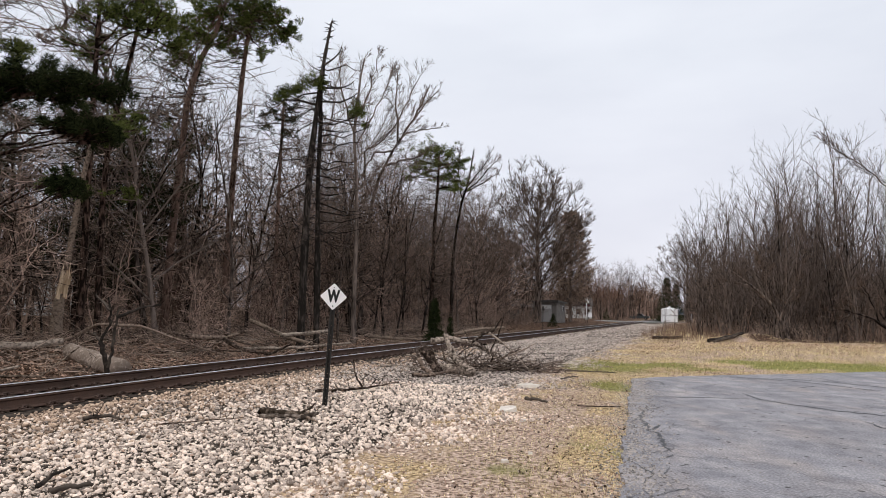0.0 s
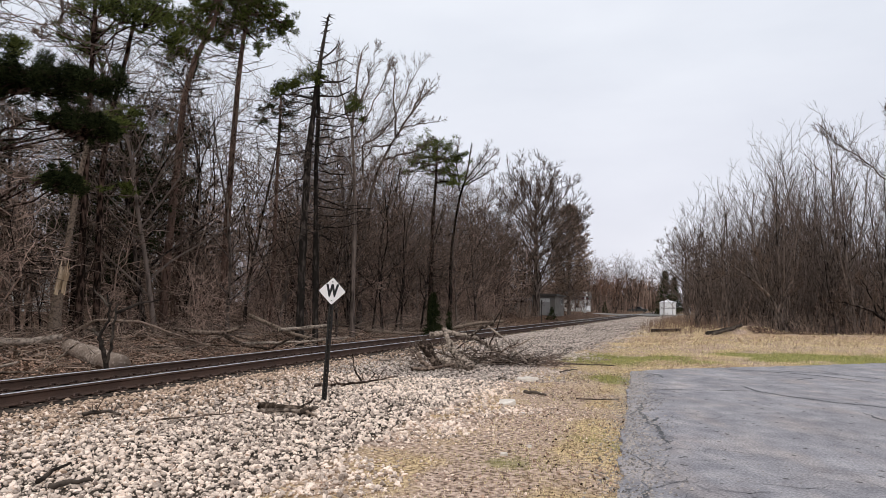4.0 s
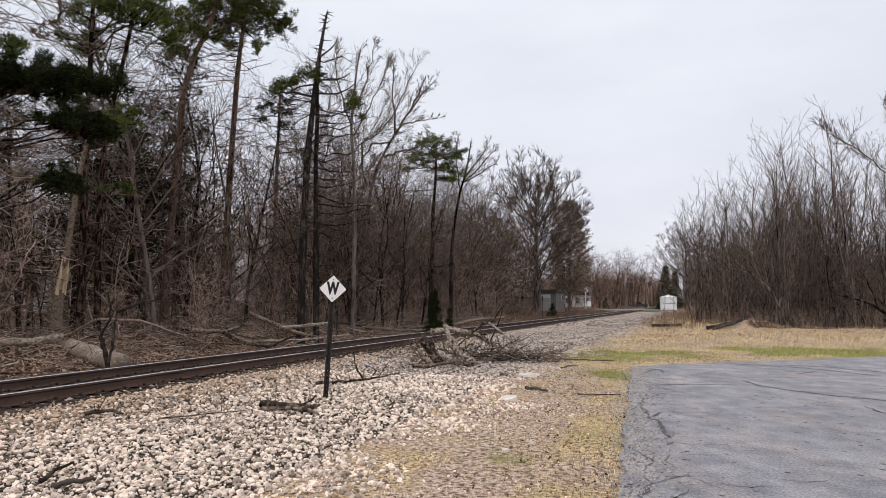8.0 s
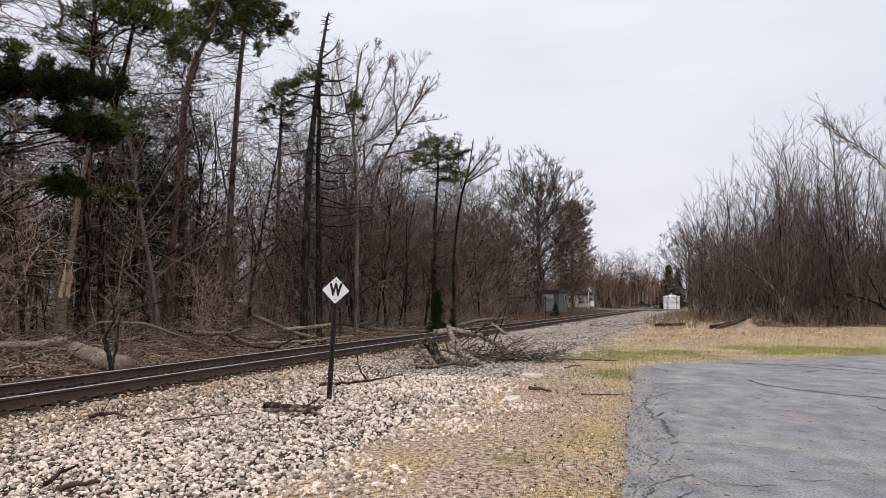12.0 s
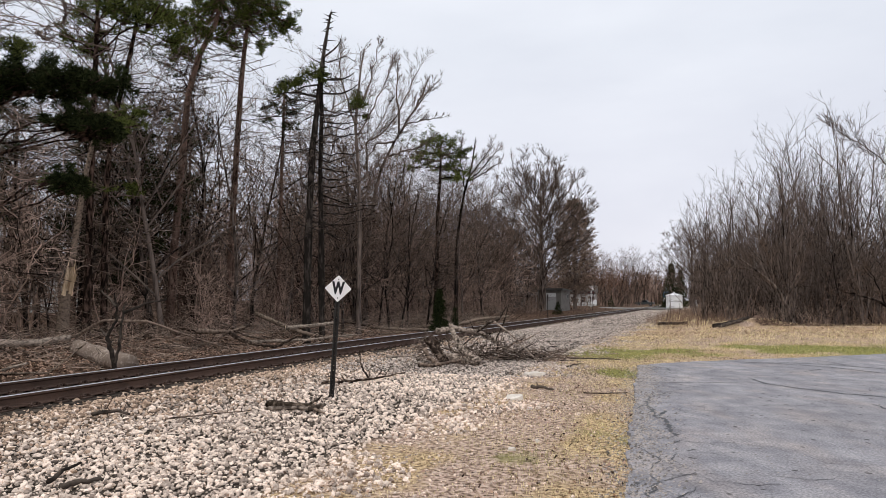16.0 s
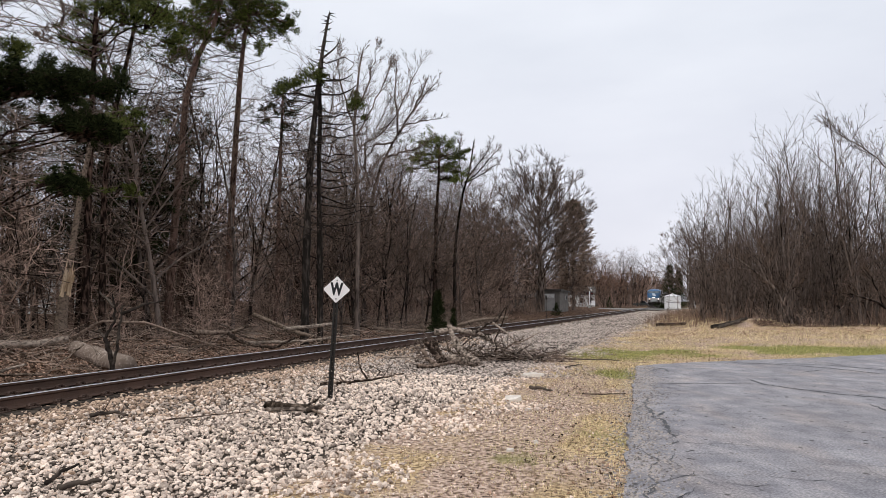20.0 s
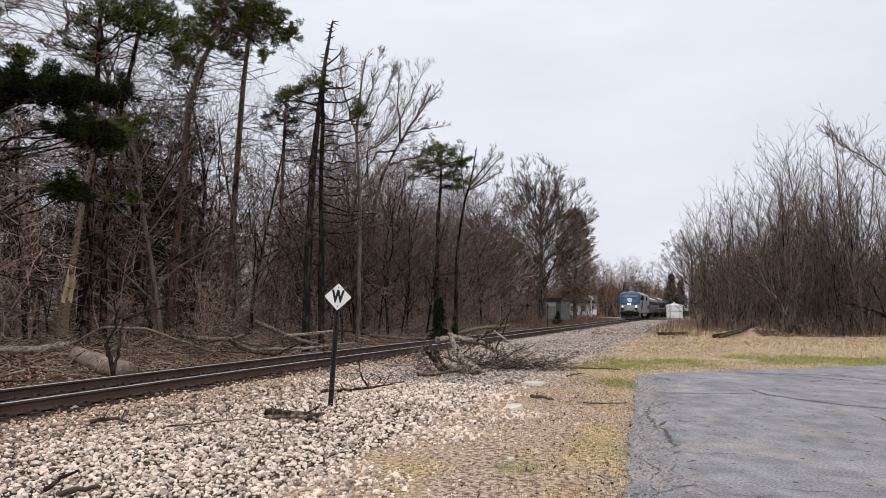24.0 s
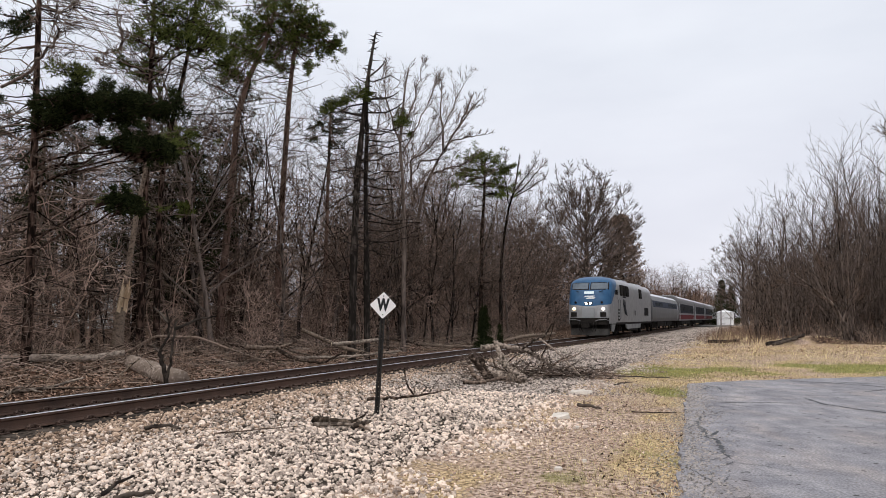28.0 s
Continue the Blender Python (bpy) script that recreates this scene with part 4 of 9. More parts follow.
# ---- conifers and the dead trees at the wood's edge ----
def needles(g, c, r, n, rng, long=0.24, flat=0.8):
    """A clump of needle sprays: thin blades that point outward and up."""
    long *= 0.62
    for _ in range(int(n * 3.0)):
        d = Vector((rng.gauss(0, 1), rng.gauss(0, 1), rng.gauss(0, 0.9))).normalized()
        q = r * rng.random() ** 0.45
        p = c + Vector((d.x * q * 1.15, d.y * q * 1.15, d.z * q * flat + 0.25 * r * math.sin(7 * d.x + 5 * d.y)))
        for _k in range(3):
            o = (d + Vector((rng.gauss(0, 0.8), rng.gauss(0, 0.8), rng.gauss(0.25, 0.6)))).normalized()
            s = o.orthogonal().normalized()
            s.rotate(Matrix.Rotation(rng.uniform(0, 6.28), 3, o))
            ln = long * rng.uniform(0.5, 1.2)
            b = len(g.v)
            g.v += [p + s * (ln * 0.10), p - s * (ln * 0.10), p + o * ln * 1.15]
            g.f.append((b, b + 1, b + 2))


def bent(a, b, sag, rng, n=5, wob=0.08):
    """A bough from a to b that sags (or lifts) and wanders a little."""
    pts = []
    size = (b - a).length
    for i in range(n + 1):
        t = i / n
        pts.append(a.lerp(b, t) + Vector((rng.gauss(0, wob * size * 0.3), rng.gauss(0, wob * size * 0.3), -sag * 4 * t * (1 - t) + rng.gauss(0, wob * size * 0.2))) * (1 if 0 < i < n else 0))
    return pts


COUNT = [100]


def along(pts, t):
    k = min(int(t * (len(pts) - 1)), len(pts) - 2)
    return pts[k].lerp(pts[k + 1], t * (len(pts) - 1) - k)


def thin(r0, n, end=0.3):
    return [r0 * (1 - (1 - end) * i / (n - 1)) for i in range(n)]


def stretched(line, k):
    """More points along a trunk line, so that it bends softly."""
    return [along(line, i / k) for i in range(k + 1)]


def conifer(label, line, r0, clumps, leaf, dense, dead_count=95, droop=0.0):
    COUNT[0] += 1
    rng = random.Random(COUNT[0])
    line = [Vector(p) for p in line]
    line[0].z = gz(line[0].x, line[0].y) - 0.1
    base = line[0].copy()
    line = [p - base for p in line]
    wood, leafy, dead = Geo(), Geo(), Geo()
    pts = stretched(line, 14)
    wood.tube(pts, [r0 * 1.15] + thin(r0, 14, 0.35), 9)
    for x, y, z, r in clumps:
        c = Vector((x, y, z)) - base
        # the bough leaves the trunk a little below its clump
        want = min(c.z - 0.15 - 0.25 * (c - Vector((along(pts, 0.6).x, along(pts, 0.6).y, c.z))).length, pts[-1].z - 0.1)
        t = min(0.98, max(0.25, want / pts[-1].z))
        a = along(pts, t)
        wood.tube(bent(a, c, -0.05 * (c - a).length, rng), thin(max(0.02, r0 * 0.28), 6, 0.35), 5)
        for _ in range(10):
            e = c + Vector((rng.gauss(0, 1.15) * r, rng.gauss(0, 1.15) * r, rng.gauss(0.2, 0.7) * r))
            wood.tube([a.lerp(c, 0.75), c.lerp(e, 0.5), e], [0.022, 0.016, 0.01], 4)
            needles(leafy, e, r * rng.uniform(0.25, 0.5), dense // 16, rng, min(0.30, 0.14 + r * 0.22))
        needles(leafy, c, r * 0.8, dense // 4, rng, min(0.30, 0.14 + r * 0.22))
    # dead lower boughs
    for _ in range(dead_count):
        t = rng.uniform(0.15, 0.92)
        a = along(pts, t)
        az = rng.uniform(0, 6.28)
        ln = rng.uniform(0.8, 2.6) * (1 + droop)
        e = a + Vector((math.cos(az) * ln, math.sin(az) * ln, rng.uniform(-0.4, 0.5) - droop * rng.uniform(0.3, 1.6)))
        q = bent(a, e, rng.uniform(-0.1, 0.25) - 0.2 * droop, rng)
        dead.tube(q, thin(0.022, 6, 0.3), 4)
        for _k in range(8):
            p = along(q, rng.uniform(0.3, 0.95))
            dead.tube([p, p + Vector((rng.gauss(0, 0.35), rng.gauss(0, 0.35), rng.gauss(0.0, 0.25)))], [0.010, 0.004], 3)
    t = thing("pine_tree", label, "pine tree", "pines of the wood", pose(*base))
    put("trunk", wood.mesh("trunk", True), M_PINE_BARK, t, "orange-brown trunk with boughs")
    put("dead_bough_tangle", dead, M_TWIG, t, "bare dead lower boughs")["kind"] = "stuff"
    put("foliage", leafy, leaf, t, "green needle clumps")
    return t


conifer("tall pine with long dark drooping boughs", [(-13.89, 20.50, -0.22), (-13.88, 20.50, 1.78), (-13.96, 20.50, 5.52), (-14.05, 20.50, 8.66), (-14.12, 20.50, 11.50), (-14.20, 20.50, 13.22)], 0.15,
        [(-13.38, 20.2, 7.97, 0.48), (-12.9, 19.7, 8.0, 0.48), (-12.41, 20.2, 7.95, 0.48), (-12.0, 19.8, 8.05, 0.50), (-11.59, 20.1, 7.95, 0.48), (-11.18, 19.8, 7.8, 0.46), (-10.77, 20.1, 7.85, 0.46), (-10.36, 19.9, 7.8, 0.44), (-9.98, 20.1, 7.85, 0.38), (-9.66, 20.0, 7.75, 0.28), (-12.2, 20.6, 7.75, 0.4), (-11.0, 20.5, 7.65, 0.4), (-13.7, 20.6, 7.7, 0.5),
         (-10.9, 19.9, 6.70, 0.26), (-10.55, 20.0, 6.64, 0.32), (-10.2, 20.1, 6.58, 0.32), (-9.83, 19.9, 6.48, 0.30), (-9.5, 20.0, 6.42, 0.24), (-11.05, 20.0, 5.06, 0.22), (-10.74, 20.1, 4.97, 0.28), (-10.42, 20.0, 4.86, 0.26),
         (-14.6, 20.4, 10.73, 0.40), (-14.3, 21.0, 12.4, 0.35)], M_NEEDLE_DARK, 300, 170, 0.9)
conifer("tall pine with a bare orange-brown trunk", [(-13.17, 26.00, 0.18), (-13.17, 26.00, 3.51), (-13.20, 26.00, 6.47), (-13.18, 26.00, 9.48), (-13.17, 26.00, 12.54), (-13.16, 26.00, 15.88)], 0.15,
        [(-12.29, 24.86, 12.27, 0.63), (-12.25, 26.10, 12.69, 0.58), (-13.67, 27.05, 12.07, 0.38), (-12.43, 25.71, 13.51, 0.83), (-11.56, 25.32, 11.93, 0.52), (-11.15, 25.81, 12.35, 0.58), (-10.23, 24.87, 11.75, 0.50), (-13.30, 25.33, 13.77, 0.83), (-14.12, 25.85, 11.38, 0.25), (-13.80, 25.99, 12.42, 0.29), (-12.37, 25.36, 7.85, 0.46), (-12.89, 25.35, 7.91, 0.33), (-11.74, 25.33, 7.90, 0.29), (-14.13, 25.90, 5.81, 0.42), (-13.39, 25.50, 5.64, 0.33), (-13.87, 24.85, 5.74, 0.21), (-13.46, 26.81, 15.63, 0.73), (-11.79, 26.14, 14.38, 0.73), (-13.60, 26.34, 11.02, 0.38)], M_NEEDLE, 200)
conifer("tall pine leaning over its neighbour", [(-12.99, 27.00, 0.13), (-13.07, 27.00, 3.58), (-13.09, 27.00, 6.66), (-12.76, 27.00, 9.11), (-12.25, 27.00, 11.59), (-11.96, 27.00, 13.65), (-11.81, 27.00, 15.96)], 0.13,
        [(-11.80, 26.25, 13.20, 0.54), (-11.84, 28.18, 13.58, 0.56), (-11.12, 27.86, 13.09, 0.43), (-11.22, 26.09, 14.13, 0.76), (-12.12, 26.60, 8.44, 0.30), (-12.10, 27.53, 8.91, 0.35), (-12.33, 27.51, 5.85, 0.26), (-11.16, 28.05, 11.98, 0.39), (-11.45, 26.81, 15.40, 0.65)], M_NEEDLE, 200)
conifer("tall pine with a spreading flat crown", [(-12.44, 32.00, -0.13), (-12.30, 32.00, 3.96), (-12.09, 32.00, 7.60), (-11.87, 32.00, 11.04), (-11.45, 32.00, 12.78), (-10.70, 32.00, 14.40), (-10.21, 32.00, 16.16), (-10.15, 32.00, 18.08)], 0.19,
        [(-12.14, 32.79, 15.13, 0.56), (-11.33, 32.41, 15.25, 0.67), (-10.39, 31.53, 15.28, 0.67), (-11.64, 32.21, 14.21, 0.51), (-12.56, 32.92, 14.07, 0.56), (-12.82, 32.83, 14.73, 0.41), (-11.93, 32.01, 13.05, 0.46), (-11.03, 32.21, 16.54, 0.77), (-9.82, 30.88, 16.31, 0.82), (-11.08, 31.38, 13.75, 0.36), (-10.47, 32.71, 14.41, 0.31), (-12.24, 31.79, 12.97, 0.38), (-9.14, 31.22, 15.81, 0.62), (-10.77, 32.12, 17.73, 0.64)], M_NEEDLE, 230)
conifer("forked pine with a broad flat crown", [(-10.09, 33.00, -0.18), (-10.03, 33.00, 4.03), (-9.90, 33.00, 7.79), (-9.72, 33.00, 11.89), (-9.57, 33.00, 13.82), (-9.41, 33.00, 15.22), (-9.27, 33.00, 16.34)], 0.17,
        [(-9.78, 33.49, 15.56, 0.58), (-9.07, 33.42, 15.62, 0.64), (-8.19, 32.70, 15.09, 0.58), (-9.99, 32.85, 14.88, 0.53), (-9.22, 33.02, 14.81, 0.53), (-8.57, 33.67, 14.93, 0.48), (-7.73, 33.05, 14.62, 0.37), (-7.44, 32.74, 14.78, 0.26), (-10.42, 32.98, 14.37, 0.37), (-10.33, 31.87, 13.67, 0.26), (-8.49, 31.90, 13.28, 0.24), (-10.29, 33.49, 13.86, 0.24), (-8.28, 34.16, 15.99, 0.37), (-9.16, 33.22, 16.16, 0.58), (-9.71, 32.74, 15.81, 0.48), (-8.35, 32.21, 15.44, 0.48)], M_NEEDLE, 210)
conifer("pine with a rounded green crown above bare twigs", [(-0.64, 50.00, -1.08), (-0.56, 50.00, 3.70), (-0.48, 50.00, 7.74), (-0.32, 50.00, 10.19), (-0.24, 50.00, 12.65)], 0.18,
        [(-1.38, 50.01, 12.73, 0.52), (-0.79, 51.16, 13.33, 0.56), (-0.08, 50.65, 13.21, 0.56), (0.45, 50.10, 12.75, 0.48), (-1.61, 50.86, 12.34, 0.48), (-0.76, 49.36, 12.02, 0.56), (0.04, 50.03, 12.04, 0.56), (0.66, 51.09, 11.97, 0.48), (1.26, 50.19, 11.99, 0.36), (1.46, 49.90, 12.22, 0.28), (0.44, 49.45, 10.98, 0.44), (0.85, 50.12, 10.82, 0.40), (0.25, 51.10, 10.46, 0.40), (0.95, 48.81, 10.06, 0.32), (-1.19, 50.68, 11.55, 0.36), (-2.02, 50.77, 11.78, 0.36), (-2.44, 50.93, 11.18, 0.28), (-0.37, 50.58, 11.11, 0.32)], M_NEEDLE, 190)
conifer("slender conifer with thin green boughs", [(-8.49, 36.00, -0.34), (-8.45, 36.00, 4.26), (-8.41, 36.00, 8.36), (-8.35, 36.00, 11.63), (-8.28, 36.00, 13.13)], 0.12,
        [(-8.20, 35.28, 12.60, 0.26), (-7.93, 36.01, 12.83, 0.29), (-7.62, 35.96, 12.37, 0.23), (-8.57, 35.66, 12.27, 0.23), (-8.84, 35.63, 11.52, 0.35), (-8.36, 36.09, 11.35, 0.35), (-9.45, 36.30, 11.56, 0.26), (-7.97, 36.27, 11.85, 0.23), (-7.73, 35.90, 11.30, 0.26), (-8.92, 34.87, 10.59, 0.23), (-8.03, 35.35, 10.42, 0.26)], M_NEEDLE_DARK, 80)

def dark_pine(x, y, height, low, seed, count):
    """A pine deeper in the wood, with ragged dark boughs."""
    rng = random.Random(seed)
    spots = []
    for k in range(count):
        t = low + (1 - low) * (k + rng.random()) / count
        a, r = rng.uniform(0, 6.28), rng.uniform(0.3, 1.9) * (1.2 - 0.6 * t)
        spots.append((x + r * math.cos(a), y + r * math.sin(a), height * t, rng.uniform(0.35, 0.7)))
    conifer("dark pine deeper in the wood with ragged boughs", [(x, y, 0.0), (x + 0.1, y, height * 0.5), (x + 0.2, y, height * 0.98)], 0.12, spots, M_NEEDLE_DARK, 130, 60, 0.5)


for k, (x, y, h, low, count) in enumerate(((-17.5, 26.0, 9.5, 0.3, 13), (-15.5, 30.0, 10.0, 0.4, 12), (-13.5, 36.0, 14.0, 0.4, 14), (-20.5, 33.0, 11.0, 0.35, 12), (-13.6, 31.0, 9.0, 0.2, 13), (-12.6, 34.0, 9.5, 0.45, 8))):
    dark_pine(x, y, h, low, 300 + k, count)


def bough_tree(label, y, r0, trunk, boughs, seed, tufts=()):
    """A bare tree with a few main boughs of its own, from which ascending shoots and twigs grow."""
    rng = random.Random(seed)
    base = Vector((trunk[0][0], y, gz(trunk[0][0], y)))
    t = thing("bare_tree", label, "tree", "bare trees of the wood", pose(*base))
    w, f = Geo(), Geo()

    def jog(k):
        return Vector((rng.gauss(0, k), rng.gauss(0, k), rng.gauss(0, k)))

    def shoots(q, length, r, level):
        for _ in range(int((3.4 if level == 0 else 5.0) * max(1.0, length)) + 3):
            k = rng.uniform(0.12, 0.98)
            p = along(q, k)
            d = (along(q, min(1, k + 0.12)) - along(q, max(0, k - 0.12))).normalized()
            d = (d + jog(0.42) + Vector((0, 0, 0.16))).normalized()
            ln = length * (0.36 if level == 0 else 0.5) * rng.uniform(0.5, 1.2) * (1.1 - 0.72 * k)
            m = p + d * ln * 0.5 + jog(0.05 * ln)
            e = p + (d + Vector((0, 0, 0.15)) + jog(0.1)).normalized() * ln
            rr = max(0.008, r * 0.36 * (1 - 0.5 * k))
            f.tube([p, m, e], [rr, rr * 0.75, 0.006], 3)
            if level == 0:
                shoots([p, m, e], ln, rr, 1)
            else:
                for _k in range(3):
                    c = along([p, m, e], rng.uniform(0.3, 1))
                    f.sliver(c, c + (d + jog(0.4)).normalized() * ln * rng.uniform(0.5, 1.1), 0.008)

    line = [Vector((trunk[0][0], 0, gz(trunk[0][0], y) - 0.1))] + [Vector((x, rng.gauss(0, 0.1), z)) for x, z in trunk]
    line = [p - Vector((base.x, 0, base.z)) for p in line]
    q = stretched(line, 14)
    w.tube(q, [r0 * 1.3] + thin(r0, 14, 0.25), 8)
    shoots(q[7:], 3.0, r0 * 0.5, 0)
    for pts in boughs:
        drift = rng.uniform(-0.5, 0.5)
        n = len(pts)
        q = stretched([Vector((x - base.x, drift * i, z - base.z)) for i, (x, z) in enumerate(pts)], 3 * n)
        q = [p + jog(0.04) for p in q]
        r = r0 * rng.uniform(0.36, 0.5)
        w.tube(q, thin(r, len(q), 0.25), 6)
        shoots(q, sum((b - a).length for a, b in zip(q, q[1:])), r * 0.55, 0)
    put("trunk", w.mesh("trunk", True), M_BARK, t)
    put("crown", f, M_TWIG, t)
    if tufts:
        g = Geo()
        for x, z, r in tufts:
            needles(g, Vector((x - base.x, rng.uniform(-0.3, 0.3), z - base.z)), r, 60, rng, 0.2)
        put("green_tuft", g, M_NEEDLE, t, "green clump high in the crown")


bough_tree("slim bare tree with a green clump near its top", 36.0, 0.13, [(-4.37, 2.5), (-4.34, 5.4), (-4.45, 8.4), (-4.6, 10.4), (-4.54, 11.9), (-4.35, 13.7), (-4.13, 15.0)],
           [[(-4.53, 10.4), (-5.28, 12.5), (-5.59, 14.0), (-5.31, 15.3)], [(-4.44, 10.1), (-3.66, 11.6), (-2.93, 13.4), (-2.64, 14.0)], [(-4.56, 11.3), (-3.81, 12.8), (-3.39, 14.9)], [(-4.4, 7.5), (-3.6, 8.4), (-2.9, 9.4)], [(-4.4, 8.0), (-5.3, 9.2), (-6.0, 10.6)]], 401,
           ((-4.6, 12.3, 0.26), (-4.35, 12.0, 0.26), (-4.2, 11.6, 0.24), (-4.75, 11.6, 0.20), (-4.1, 11.1, 0.16)))
bough_tree("bare tree whose long boughs sweep outward", 44.0, 0.17, [(-4.93, 4.5), (-4.43, 8.0), (-3.98, 9.9), (-3.2, 11.5), (-2.85, 12.1)],
           [[(-2.85, 12.1), (-2.96, 13.9), (-3.04, 15.3), (-2.87, 16.8)], [(-2.85, 12.1), (-1.96, 13.5), (-1.24, 14.4), (-0.34, 15.4)], [(-2.85, 12.1), (-2.31, 12.8), (-1.24, 13.1), (0.02, 13.4)], [(-3.2, 11.5), (-4.27, 11.5), (-4.98, 10.6), (-5.15, 9.9)], [(-4.6, 9.0), (-4.99, 11.3), (-3.92, 12.0), (-2.85, 13.3), (-2.14, 14.8), (-1.42, 16.2)], [(-1.9, 13.6), (-1.24, 15.0), (-0.88, 16.0)], [(-3.6, 10.6), (-2.4, 11.0), (-1.4, 11.2), (-0.6, 11.8)]], 402)
bough_tree("bare tree fanning out behind a pine", 56.0, 0.15, [(0.92, 4.9), (1.15, 7.6), (1.61, 10.3), (2.06, 11.7), (2.3, 13.0), (2.53, 14.8)],
           [[(1.75, 11.0), (2.97, 12.1), (3.89, 13.3), (4.94, 14.5)], [(1.93, 11.4), (3.21, 13.0), (4.03, 14.5)], [(1.61, 10.5), (1.29, 12.6), (1.39, 14.7)], [(1.84, 11.0), (3.66, 12.1), (4.8, 13.0)]], 403)
bough_tree("bare tree with a long bough reaching over the brush", 18.0, 0.09, [(-14.2, 3.0), (-14.1, 6.0), (-13.9, 7.6), (-13.8, 9.5)],
           [[(-13.3, 7.8), (-12.09, 8.16), (-11.51, 8.35), (-10.78, 8.57), (-10.57, 8.73), (-9.84, 8.96), (-9.47, 8.99)], [(-9.98, 8.87), (-9.85, 9.22), (-9.79, 9.6)], [(-10.71, 8.57), (-10.33, 8.39), (-9.95, 8.08), (-9.5, 7.78)]], 404, ((-11.43, 8.30, 0.26), (-11.21, 8.2, 0.26), (-10.91, 8.12, 0.22), (-11.73, 8.3, 0.26)))

# trees that lean out of the thicket's front
bough_tree("bare tree leaning far out over the dry grass", 37.0, 0.12, [(18.3, 0.4), (18.05, 0.95), (17.4, 2.25), (16.2, 3.2), (14.9, 4.2)], [[(17.2, 2.4), (16.9, 3.6), (16.2, 5.0)], [(16.3, 3.2), (15.2, 3.3), (14.4, 3.0)], [(17.8, 1.5), (18.4, 3.0), (18.6, 4.6)]], 405)
bough_tree("low bare tree with arching boughs at the thicket's edge", 36.6, 0.11, [(24.0, 0.5), (23.1, 1.1), (22.4, 1.55), (21.1, 1.95), (20.0, 1.95)], [[(22.9, 1.2), (22.3, 2.6), (21.6, 3.8)], [(21.4, 1.9), (20.6, 1.3), (19.8, 0.7)], [(23.4, 1.2), (22.8, 2.2), (22.3, 3.4)]], 406)
bough_tree("taller bare tree rising over the thicket", 39.0, 0.11, [(28.2, 2.0), (28.0, 5.0), (27.4, 7.6), (27.0, 9.6), (26.6, 11.4)], [[(27.3, 7.0), (25.9, 8.4), (24.6, 9.9), (23.3, 10.9), (22.4, 11.7)], [(27.0, 9.0), (26.0, 10.4), (25.0, 11.6), (24.3, 12.6)], [(27.5, 6.5), (28.6, 8.5), (29.2, 10.5)]], 407)


